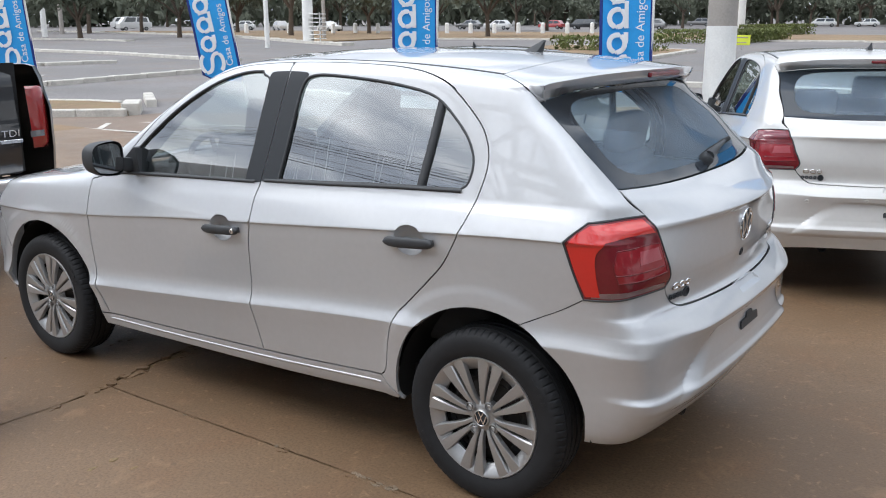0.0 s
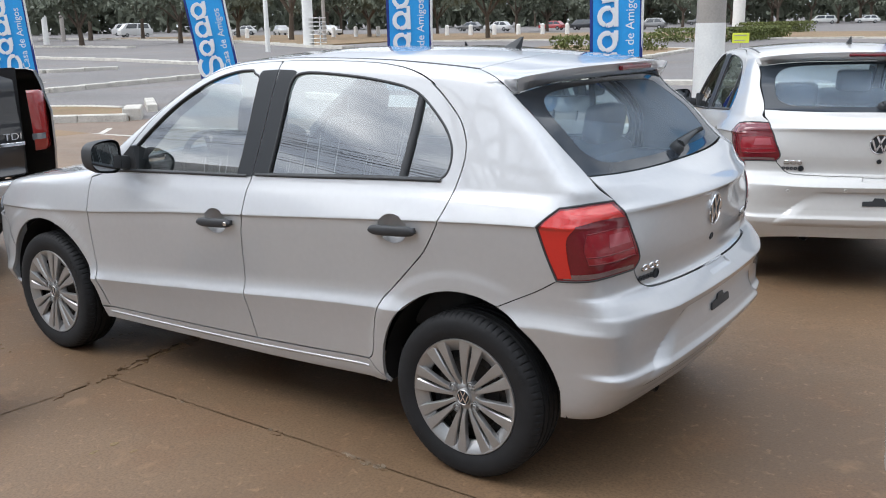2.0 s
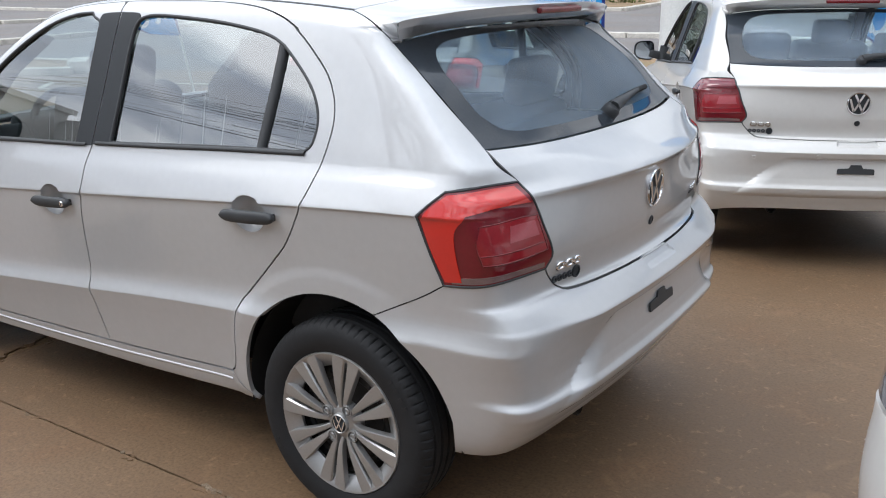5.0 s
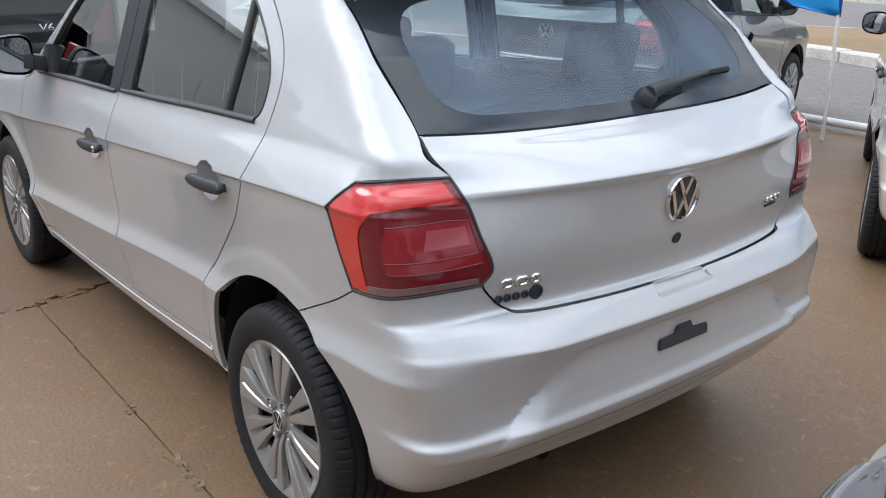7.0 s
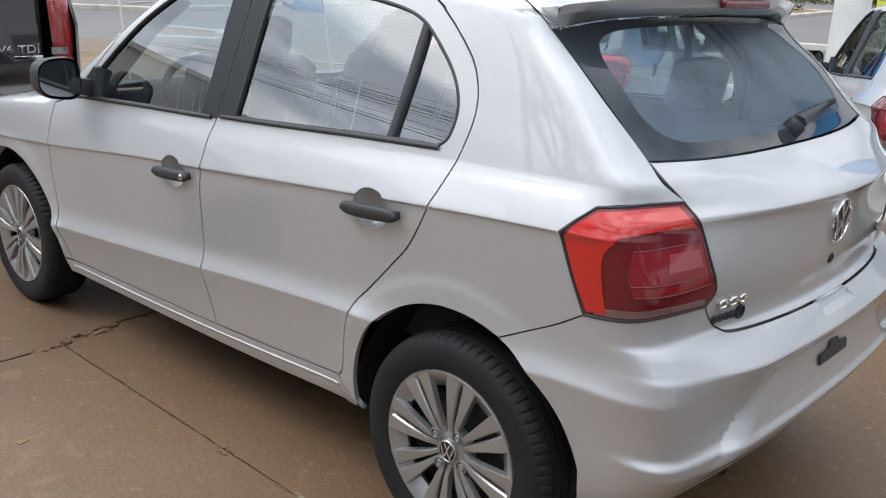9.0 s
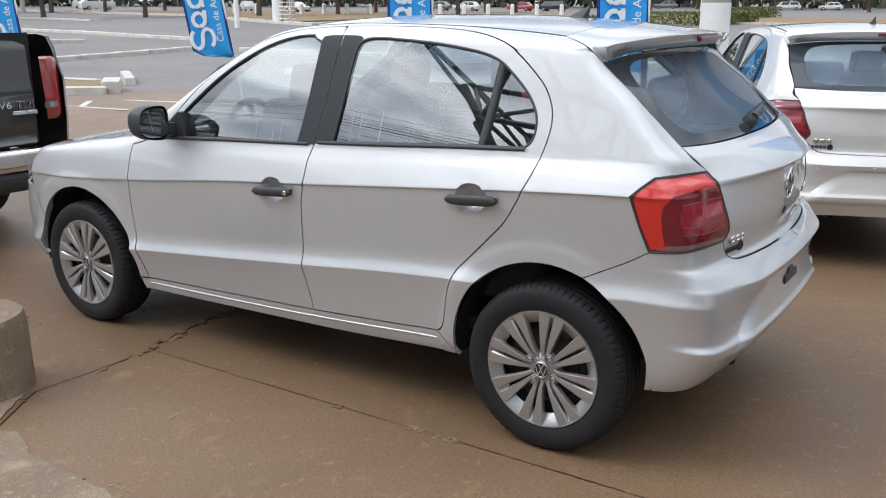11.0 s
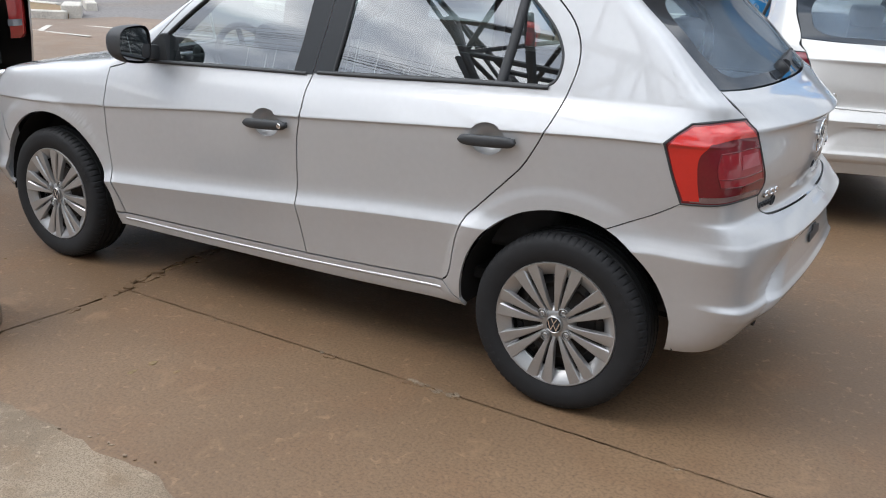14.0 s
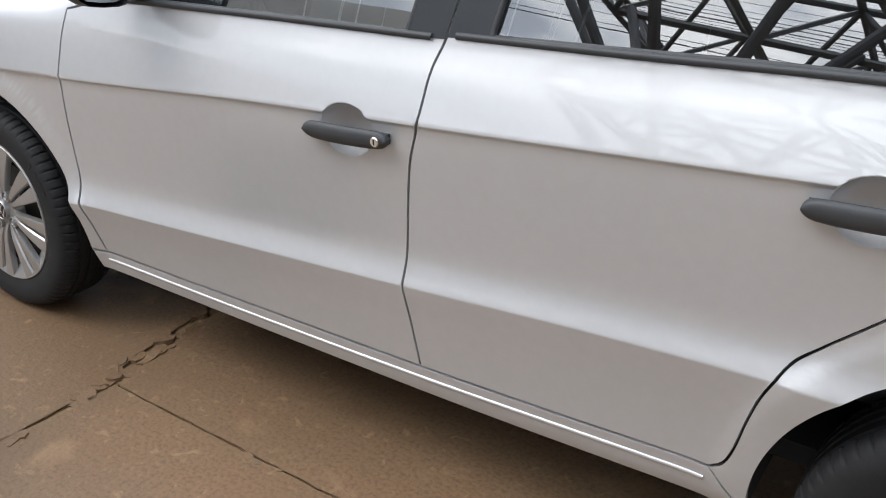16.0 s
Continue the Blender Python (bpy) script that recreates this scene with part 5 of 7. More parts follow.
def wing_mirror(root, s):
    c = Vector((-1.815, s * 0.870, 1.026))
    shell = bmesh.new()
    n = 20
    rows = []
    for dx, k in ((0.040, 0.98), (0.030, 1.0), (0.0, 1.0), (-0.035, 0.92), (-0.062, 0.72), (-0.078, 0.40), (-0.083, 0.06)):
        ring = []
        for i in range(n):
            q = 2 * math.pi * i / n
            cy, cz = math.cos(q), math.sin(q)
            e = 0.62
            y = 0.076 * math.copysign(abs(cy) ** e, cy)
            z = 0.072 * math.copysign(abs(cz) ** e, cz) * (1 - 0.16 * cy) + 0.004 * cy
            ring.append(shell.verts.new((c.x + dx, c.y + s * y * k, c.z + z * k)))
        rows.append(ring)
    for a, b in zip(rows, rows[1:]):
        for i in range(n):
            shell.faces.new((a[i], a[(i + 1) % n], b[(i + 1) % n], b[i]))
    shell.faces.new(rows[-1])
    box(shell, (0.060, 0.12, 0.060), (c.x + 0.005, s * 0.775, 0.992), (s * 10, 0, 0), 0.015)
    m = part("wing_mirror", shell, TRIM, root, "black wing mirror", 50)
    g = bmesh.new()
    pts = []
    for i in range(n):
        q = 2 * math.pi * i / n
        cy, cz = math.cos(q), math.sin(q)
        pts.append((c.y + s * 0.067 * math.copysign(abs(cy) ** 0.62, cy), c.z + 0.062 * math.copysign(abs(cz) ** 0.62, cz) * (1 - 0.16 * cy) + 0.004 * cy))
    prism(g, pts, c.x + 0.022, c.x + 0.030, "x")
    part("mirror_glass", g, MIRROR, m, "mirror glass")
    sail = bmesh.new()
    prism(sail, [(-1.93, 0.945), (-1.735, 0.955), (-1.752, 1.062), (-1.765, 1.066), (-1.90, 0.965)], s * 0.752, s * 0.680, "y", 0.004)
    part("mirror_foot", sail, TRIM, root, "black mirror foot")


def tail_light(root, s):
    v, f, n = skin(LIGHT, TAILWARD, offset=0.001, gap=0.003, depth=0.03, grid=0.7)
    mk = lambda nm, v, f, n: mesh_of(nm, v * [1, s, 1], f if s > 0 else [t[::-1] for t in f], True, n * [1, s, 1])
    base = part("tail_light", mk("tail_light", v, f, n), SMOKE_RED, root, "red tail light with dark chambers")
    wrap = loop([(0.458, -0.628, 0.993), (0.42, -0.705, 0.993), (0.352, -0.757, 0.983)], [(0.352, -0.757, 0.983), (0.315, -0.778, 0.952), (0.294, -0.786, 0.926)], [(0.294, -0.786, 0.926), (0.325, -0.783, 0.842), (0.357, -0.775, 0.772)],
                [(0.357, -0.775, 0.772), (0.40, -0.765, 0.776)], [(0.40, -0.765, 0.776), (0.385, -0.768, 0.84), (0.378, -0.765, 0.90), (0.395, -0.748, 0.938)], [(0.395, -0.748, 0.938), (0.44, -0.690, 0.952), (0.486, -0.598, 0.953)], [(0.486, -0.598, 0.953), (0.458, -0.628, 0.993)])
    v, f, n = skin(wrap, TAILWARD, offset=0.0035, gap=0.001, depth=0.003, grid=0.7)
    part("red_lens", mk("red_lens", v, f, n), RED_LENS, base, "bright red outer lens")
    inner = loop([(0.43, -0.742, 0.915), (0.48, -0.640, 0.922), (0.498, -0.590, 0.920)], [(0.498, -0.590, 0.920), (0.516, -0.565, 0.83)], [(0.516, -0.565, 0.83), (0.49, -0.66, 0.824), (0.44, -0.742, 0.822)], [(0.44, -0.742, 0.822), (0.425, -0.748, 0.87), (0.43, -0.742, 0.915)])
    v, f, n = skin(inner, TAILWARD, offset=0.003, gap=0.001, depth=0.002, grid=0.7)
    part("dark_lens", mk("dark_lens", v, f, n), DARK_RED, base, "dark red inner chamber")
    win = loop([(0.47, -0.675, 0.908), (0.497, -0.600, 0.911)], [(0.497, -0.600, 0.911), (0.505, -0.59, 0.872)], [(0.505, -0.59, 0.872), (0.475, -0.685, 0.868)], [(0.475, -0.685, 0.868), (0.47, -0.675, 0.908)])
    v, f, n = skin(win, TAILWARD, offset=0.0045, gap=0.001, depth=0.002, grid=0.7)
    part("lamp_window", mk("lamp_window", v, f, n), CLEAR_LENS, base, "rosy reflector window")
    foot = loop([(0.37, -0.774, 0.786), (0.43, -0.750, 0.792), (0.49, -0.680, 0.798), (0.516, -0.575, 0.798)], [(0.516, -0.575, 0.798), (0.516, -0.573, 0.784)], [(0.516, -0.573, 0.784), (0.485, -0.688, 0.782), (0.43, -0.750, 0.774), (0.375, -0.772, 0.770)], [(0.375, -0.772, 0.770), (0.37, -0.774, 0.786)])
    v, f, n = skin(foot, TAILWARD, offset=0.003, gap=0.001, depth=0.002, grid=0.7)
    part("clear_lens", mk("clear_lens", v, f, n), GREY_LENS, base, "greyish clear lens strip")
    # steps between the chambers
    for line in (np.vstack([inner, inner[:1]]), run([(0.43, -0.745, 0.845), (0.49, -0.660, 0.848), (0.512, -0.575, 0.852)])):
        pts = np.array(line) * [1, s, 1]
        strip("chamber_step", pts, TAILWARD, SMOKE_RED, base, 0.003, 0.0032, 0.001, twin=False)


# ---- ground ----
def rise(x, y):
    """The forecourt falls gently away from the house; the lot beyond climbs."""
    return -0.018 * min(max(y - 0.8, 0.0), 5.0) + 0.0147 * max(0.0, (-0.6 * x + 0.8 * y) - 6.0)


def sheet(name, xs, ys, lift, mat, label, category="ground"):
    v = [(x, y, rise(x, y) + lift) for y in ys for x in xs]
    k = len(xs)
    f = [(j * k + i, j * k + i + 1, (j + 1) * k + i + 1, (j + 1) * k + i) for j in range(len(ys) - 1) for i in range(k - 1)]
    return tagged(part(name, mesh_of(name, v, f, True), mat), label, category, "", "structure")


def stained(name, light, dark, rust, scale, rough, bump):
    """A trodden floor: broad stains, blotches and grit."""
    m = bpy.data.materials.new(name)
    m.use_nodes = True
    n, l = m.node_tree.nodes, m.node_tree.links
    b = n["Principled BSDF"]
    g = n.new("ShaderNodeNewGeometry")
    tex = []
    for sc, det, dist in ((scale, 6, 0.6), (scale * 4.5, 8, 0.3), (scale * 45, 4, 0.0), (scale * 170, 2, 0.0)):
        t = n.new("ShaderNodeTexNoise")
        t.inputs["Scale"].default_value, t.inputs["Detail"].default_value, t.inputs["Distortion"].default_value = sc, det, dist
        l.new(g.outputs["Position"], t.inputs["Vector"])
        tex.append(t)

    def mixed(fac, lo, hi, a, bb):
        r = n.new("ShaderNodeMapRange")
        r.inputs["From Min"].default_value, r.inputs["From Max"].default_value = lo, hi
        l.new(fac, r.inputs["Value"])
        x = n.new("ShaderNodeMix")
        x.data_type = "RGBA"
        l.new(r.outputs["Result"], x.inputs["Factor"])
        for sock, val in (("A", a), ("B", bb)):
            if isinstance(val, tuple):
                x.inputs[sock].default_value = (*val, 1)
            else:
                l.new(val, x.inputs[sock])
        return x.outputs["Result"]
    c = mixed(tex[0].outputs["Fac"], 0.38, 0.66, dark, light)
    c = mixed(tex[1].outputs["Fac"], 0.50, 0.72, c, rust)
    pale = mixed(tex[2].outputs["Fac"], 0.62, 0.82, c, tuple(min(1, v * 1.25) for v in light))
    c = mixed(tex[3].outputs["Fac"], 0.28, 0.56, tuple(v * 0.78 for v in dark), pale)
    for sc, lo, hi, k in ((5.0, 0.60, 0.80, 1.16), (24.0, 0.60, 0.70, 1.14), (15.0, 0.64, 0.70, 0.68), (38.0, 0.655, 0.71, 0.62)):
        t = n.new("ShaderNodeTexNoise")
        t.inputs["Scale"].default_value, t.inputs["Detail"].default_value, t.inputs["Roughness"].default_value, t.inputs["Distortion"].default_value = sc, 5, 0.6, 0.8
        l.new(g.outputs["Position"], t.inputs["Vector"])
        c = mixed(t.outputs["Fac"], lo, hi, c, tuple(v * k for v in light))
    l.new(c, b.inputs["Base Color"])
    rr = n.new("ShaderNodeMapRange")
    rr.inputs["To Min"].default_value, rr.inputs["To Max"].default_value = rough - 0.12, rough + 0.12
    l.new(tex[1].outputs["Fac"], rr.inputs["Value"])
    l.new(rr.outputs["Result"], b.inputs["Roughness"])
    add = n.new("ShaderNodeMath")
    add.operation = "ADD"
    l.new(tex[2].outputs["Fac"], add.inputs[0])
    l.new(tex[3].outputs["Fac"], add.inputs[1])
    bp = n.new("ShaderNodeBump")
    bp.inputs["Strength"].default_value, bp.inputs["Distance"].default_value = bump, 0.004
    l.new(add.outputs[0], bp.inputs["Height"])
    l.new(bp.outputs["Normal"], b.inputs["Normal"])
    return m


ASPHALT = stained("asphalt", (0.20, 0.185, 0.18), (0.15, 0.14, 0.135), (0.20, 0.165, 0.14), 0.12, 0.85, 0.3)
CONCRETE = stained("dusty_concrete", (0.213, 0.135, 0.076), (0.153, 0.094, 0.051), (0.186, 0.106, 0.055), 0.55, 0.55, 0.35)
PALE = stained("pale_cement", (0.30, 0.235, 0.165), (0.17, 0.125, 0.082), (0.21, 0.145, 0.09), 1.3, 0.8, 0.6)
TARMAC = stained("dusty_tarmac", (0.245, 0.182, 0.138), (0.185, 0.138, 0.105), (0.215, 0.152, 0.112), 0.4, 0.85, 0.35)
SOIL = stained("dry_soil", (0.30, 0.19, 0.11), (0.19, 0.13, 0.07), (0.22, 0.19, 0.09), 0.5, 0.95, 0.6)
KERB = material("whitewashed_kerb", (0.52, 0.49, 0.44), 0.85, 0, 0.35, 3, 0.4, 0.004)
BANNER = material("blue_cloth", (0.024, 0.34, 0.78), 0.65, 0, 0.08, 4)
BANNER_EDGE = material("dark_blue_cloth", (0.01, 0.03, 0.20), 0.7, 0, 0.08, 4)
PRINT = material("white_print", (0.80, 0.82, 0.84), 0.6, 0, 0.03, 4)
POLE_WHITE = material("white_post", (0.74, 0.73, 0.70), 0.6, 0, 0.1, 4)
POLE_GREY = material("concrete_post", (0.34, 0.31, 0.28), 0.85, 0, 0.15, 4, 0.3)
BARK = material("bark", (0.10, 0.075, 0.055), 0.95, 0, 0.3, 4, 0.5, 0.02)
# distance haze is put into the far trees' colour: paler, greyer green
HAZY_LEAF = material("hazy_foliage", (0.105, 0.118, 0.082), 0.7, 0, 0.5, 0.9)
HEDGE_LEAF = material("hedge_leaves", (0.115, 0.135, 0.035), 0.7, 0, 0.5, 1.2)
YELLOW = material("yellow_board", (0.62, 0.68, 0.05), 0.6, 0, 0.05, 4)
STEEL = material("painted_steel", (0.10, 0.105, 0.115), 0.5, 0.2, 0.1, 5)
WALL = material("rendered_wall", (0.62, 0.61, 0.59), 0.85, 0, 0.08, 2, 0.2)
DARK_GLASS = material("dark_pane", (0.03, 0.035, 0.04), 0.05, 0.0, 0.05, 2, coat=1.0)

XS = [-600, -400, -250, -150, -100, -70, -50, -36, -26, -18, -13, -10, -7, -5, -3, -1, 1, 3, 6, 10, 20, 50, 150, 400, 600]
YS = [-600, -250, -80, -30, -15, -8, -4, -2, 0, 0.8, 2, 3.5, 5.8, 7, 9, 12, 16, 22, 30, 42, 60, 85, 120, 180, 280, 450, 700]
sheet("ground", XS, YS, -0.05, ASPHALT, "worn grey asphalt of the wide parking lot")


def ragged(pts, amount, step, seed):
    """An outline with small chips along its edges."""
    rng = random.Random(seed)
    out = []
    for a, b in zip(pts, pts[1:] + pts[:1]):
        n = max(1, int(math.dist(a, b) / step))
        for i in range(n):
            t = i / n
            k = amount * (noise.noise((a[0] + (b[0] - a[0]) * t * 9, a[1] * 3 + (b[1] - a[1]) * t * 9, seed)) + 0.6 * rng.uniform(-1, 1))
            nx, ny = -(b[1] - a[1]) / math.dist(a, b), (b[0] - a[0]) / math.dist(a, b)
            out.append((a[0] + (b[0] - a[0]) * t + nx * k, a[1] + (b[1] - a[1]) * t + ny * k))
    return out


def slab(name, outline, lift, thick, mat, parent, seed, step=0.04, amount=0.003, label=""):
    """A flat cast piece with a ragged rim that follows the fall of the ground."""
    o = ragged(outline, amount, step, seed)
    poly = np.array(o)
    lo, hi = poly.min(0), poly.max(0)
    gx, gy = np.meshgrid(np.arange(lo[0] + 0.2, hi[0], 0.55), np.arange(lo[1] + 0.2, hi[1], 0.4))
    inner = np.stack([gx.ravel(), gy.ravel()], 1)
    inner = inner[inside_loop(inner, poly)]
    vs, _, fs, _, _, _ = delaunay_2d_cdt([Vector(p) for p in o] + [Vector(p) for p in inner], [(i, (i + 1) % len(o)) for i in range(len(o))], [], 1, 1e-6)
    v = [(p.x, p.y, rise(p.x, p.y) + lift) for p in vs]
    k = len(v)
    f = [tuple(t) for t in fs]
    rim = [(p[0], p[1], rise(*p) + lift - 0.004) for p in o]
    low = [(p[0], p[1], rise(*p) + lift - thick) for p in o]
    n = len(o)
    v += rim + low
    f += [(k + i, k + n + i, k + n + (i + 1) % n, k + (i + 1) % n) for i in range(n)]
    return part(name, mesh_of(name, v, f, False), mat, parent, label)


forecourt = tagged(thing("forecourt_floor", "brown dusty concrete slabs with cracked joints", "floor"), kind="structure")
G = 0.003
XJ = [-12.0, -6.2, -1.90, 2.6, 7.0]
YJ = [-14.0, -9.0, -4.35, -0.885, 2.58, 5.75]
k = 0
for i in range(len(XJ) - 1):
    for j in range(len(YJ) - 1):
        x0, x1, y0, y1 = XJ[i] + G, XJ[i + 1] - G, YJ[j] + G, YJ[j + 1] - G
        if XJ[i + 1] <= -1.90 and YJ[j] == -0.885:
            continue
        if XJ[i + 1] <= -1.90 and YJ[j + 1] == -0.885:
            y1 = 2.58 - G
        pts = [(x0, y0), (x1, y0), (x1, y1), (x0, y1)]
        if XJ[i + 1] == -1.90 and YJ[j + 1] == -0.885:
            pts = [(x0, y0), (-1.765, y0), (-1.752, -1.70), (-1.922, -1.45), (-1.902, -1.15), (-1.906, -0.93), (-1.960, -0.76), (-1.985, -0.60), (-2.012, -0.46), (-2.022, -0.34), (-1.986, 0.2), (-1.925, 0.9), (x1, y1), (x0, y1)]
        if XJ[i] == -1.90 and YJ[j + 1] == -0.885:
            pts = [(-1.758, y0), (x1, y0), (x1, y1), (-1.885, y1), (-1.893, -1.15), (-1.913, -1.44), (-1.743, -1.695)]
        if XJ[i] == -1.90 and YJ[j] == -0.885:
            pts = [(-1.884, y0), (x1, y0), (x1, y1), (x0, y1), (-1.917, 0.9), (-1.976, 0.2), (-1.968, -0.30), (-1.938, -0.45), (-1.938, -0.62)]
        k += 1
        near = -2.1 < x1 and x0 < 3 and y0 < 3
        slab("slab", pts, 0.0, 0.045, CONCRETE, forecourt, k, 0.025 if near else 0.2, 0.0028 if near else 0.002)
bed = part("joint_bed", mesh_of("joint_bed", [(x, y, rise(x, y) - 0.009) for y in YS[3:13] for x in (-13, -10, -7, -5, -3, -1, 1, 3, 7.2)], [(j * 9 + i, j * 9 + i + 1, j * 9 + i + 10, j * 9 + i + 9) for j in range(9) for i in range(8)], False), SOIL, forecourt, "dirt in the joints")
rng = random.Random(4)
for n in range(64):
    y = rng.uniform(-0.98, -0.26)
    spread = 0.018 + 0.040 * max(0.0, 1 - abs(y + 0.55) / 0.42)
    x = -1.92 - 0.06 * (y + 0.9) / 0.5 + rng.uniform(-1, 1) * spread
    if n > 52:
        y = rng.uniform(-1.55, -0.95)
        x = -1.895 + rng.uniform(-0.012, 0.012)
    r = rng.uniform(0.007, 0.026)
    bm = bmesh.new()
    prism(bm, [(r * math.cos(a) * rng.uniform(0.6, 1.2), 1.5 * r * math.sin(a) * rng.uniform(0.6, 1.2)) for a in (0.2, 1.3, 2.4, 3.6, 4.7, 5.6)], -0.02, 0.0, "z")
    bmesh.ops.transform(bm, matrix=pose(x, y, rng.uniform(-0.004, 0.005), rng.uniform(-9, 9), rng.uniform(-9, 9), rng.uniform(-30, 30)), verts=bm.verts)
    part("chip", bm, CONCRETE, forecourt)
for x, n in ((-1.37, 5), (-0.82, 6), (-0.42, 14), (-0.31, 12), (0.5, 5), (1.2, 4)):
    for _ in range(n):
        bm = bmesh.new()
        r = rng.uniform(0.004, 0.013)
        px, py = x + rng.uniform(-0.05, 0.05), -0.885 + rng.uniform(-0.022, 0.010)
        prism(bm, [(2.0 * r * math.cos(a) * rng.uniform(0.5, 1.2), r * math.sin(a) * rng.uniform(0.5, 1.2)) for a in (0.2, 1.3, 2.4, 3.6, 4.7, 5.6)], -0.012, 0.0, "z")
        bmesh.ops.transform(bm, matrix=pose(px, py, rng.uniform(-0.001, 0.004), rng.uniform(-8, 8), rng.uniform(-8, 8), rng.uniform(-40, 40)), verts=bm.verts)
        part("chip", bm, PALE if rng.random() < 0.5 else CONCRETE, forecourt)
for k in range(22):
    t = k / 21
    px, py = -1.78 + 1.0 * t + rng.uniform(-0.05, 0.05), -1.72 - 0.07 * math.sin(5 * t) - 0.10 * t + rng.uniform(-0.05, 0.03)
    bm = bmesh.new()
    r = rng.uniform(0.003, 0.010)
    prism(bm, [(1.6 * r * math.cos(a) * rng.uniform(0.5, 1.2), r * math.sin(a) * rng.uniform(0.5, 1.2)) for a in (0.2, 1.3, 2.4, 3.6, 4.7, 5.6)], -0.006, 0.0, "z")
    bmesh.ops.transform(bm, matrix=pose(px, py, rng.uniform(0.001, 0.0075), rng.uniform(-6, 6), rng.uniform(-6, 6), rng.uniform(-40, 40)), verts=bm.verts)
    part("chip", bm, PALE if rng.random() < 0.6 else CONCRETE, forecourt)
for x, y in ((1.1, 2.2), (1.35, 1.75), (0.3, -2.3), (-0.6, -2.6), (1.9, 0.4), (1.75, 1.6), (-0.1, -1.75), (-1.2, -1.35), (0.9, -1.9), (-2.4, -0.5), (-2.7, -1.0), (-1.35, -2.05)):
    for _ in range(3):
        bm = bmesh.new()
        r = rng.uniform(0.006, 0.014)
        px, py = x + rng.uniform(-0.08, 0.08), y + rng.uniform(-0.08, 0.08)
        prism(bm, [(px + r * math.cos(a) * rng.uniform(0.5, 1.2), py + 1.6 * r * math.sin(a) * rng.uniform(0.5, 1.2)) for a in (0.2, 1.3, 2.4, 3.6, 4.7, 5.6)], rise(px, py) - 0.002, rise(px, py) + rng.uniform(0.001, 0.004), "z")
        tagged(part("crumb", bm, SOIL), "small crumb of dry dirt on the concrete", "dirt", "dirt crumbs")
slab("cement_apron", [(-1.74, -1.74), (-1.60, -1.70), (-1.44, -1.775), (-1.25, -1.785), (-1.1, -1.785), (-0.93, -1.80), (-0.74, -1.785), (-0.52, -1.87), (-0.45, -2.4), (-1.0, -3.2), (-2.4, -3.3), (-3.0, -2.2), (-2.7, -1.5), (-2.2, -1.30), (-1.93, -1.47)], 0.006, 0.02, PALE, forecourt, 77, 0.03, 0.012, "pale ragged cement patch")


edge = slab("forecourt_edge", [(-12.02, 2.6), (-12.02, 5.77), (-4.5, 5.77), (-5.5, 8.5), (-9.0, 9.8), (-13.2, 8.6), (-13.35, 7.5), (-14.7, 6.3), (-17.0, 5.2), (-17.0, 2.6)], -0.03, 0.03, TARMAC, None, 88, 0.3, 0.02)
tagged(edge, "dusty brown tarmac strip before the kerbs", "tarmac", "", "structure")


# ---- the lot: kerbs, verges, hedges ----
def kerb(points, width=0.28, high=0.14, piece=1.0, gaps=0.012, label="whitewashed concrete kerb"):
    ob = tagged(thing("kerb", label, "kerb"), kind="structure")
    for a, b in zip(points, points[1:]):
        n = max(1, round(math.dist(a, b) / piece))
        for i in range(n):
            p = (a[0] + (b[0] - a[0]) * (i + 0.5) / n, a[1] + (b[1] - a[1]) * (i + 0.5) / n)
            bm = bmesh.new()
            box(bm, (math.dist(a, b) / n - gaps, width, high + 0.1), (p[0], p[1], rise(*p) + (high - 0.1) / 2 - 0.05), (0, 0, math.degrees(math.atan2(b[1] - a[1], b[0] - a[0]))), 0.02, 1)
            part("kerb_stone", bm, KERB, ob)
    return ob


kerb([(-25.5, 8.0), (-22.2, 11.3), (-22.7, 13.7), (-23.3, 16.5), (-24.4, 21.0)], piece=1.6)
kerb([(-14.75, 6.30), (-13.35, 7.48)], piece=0.9, high=0.16, width=0.2)
kerb([(-13.42, 7.62), (-14.25, 8.30)], piece=0.9, high=0.24, width=0.34)
kerb([(-17.2, 8.05), (-16.1, 8.62), (-15.2, 8.70)], piece=0.8, high=0.12, width=0.16)
kerb([(-14.9, 6.35), (-17.2, 7.95)], piece=0.9, high=0.12, width=0.16)
kerb([(-14.6, 9.0), (-16.3, 10.2)], piece=0.7, high=0.16, width=0.22)
island = slab("verge", [(-14.75, 6.42), (-13.42, 7.55), (-14.2, 8.25), (-15.2, 8.6), (-16.1, 8.5), (-17.1, 7.95)], 0.05, 0.12, SOIL, None, 95, 0.25, 0.03)
tagged(island, "small dirt island with a broken kerb", "verge", "", "structure")
kerb([(-58, 28.5), (-48, 27.0), (-40.7, 26.6), (-34.0, 25.1), (-29.0, 24.5)], piece=2.5, width=0.5)
kerb([(-37.0, 15.5), (-32.7, 17.6), (-32.3, 20.6)], piece=2.0, width=0.5)
kerb([(-95, 44), (-77.4, 45.0), (-71.6, 45.6), (-64, 44.5)], piece=4, width=0.8)
kerb([(-131, 77), (-104, 71.5), (-78, 66), (-47, 48), (-40, 44.5)], piece=5, width=0.9, high=0.2)
kerb([(-14, 13.2), (-9.0, 11.6), (-5.4, 10.45), (-3.5, 10.0), (1.0, 9.0), (6.5, 7.6)], piece=1.0, high=0.15)
kerb([(-10.0, 14.2), (-6.8, 12.9), (-3.4, 14.6), (1.0, 13.6), (7.0, 12.0)], piece=1.0, high=0.12, width=0.2)
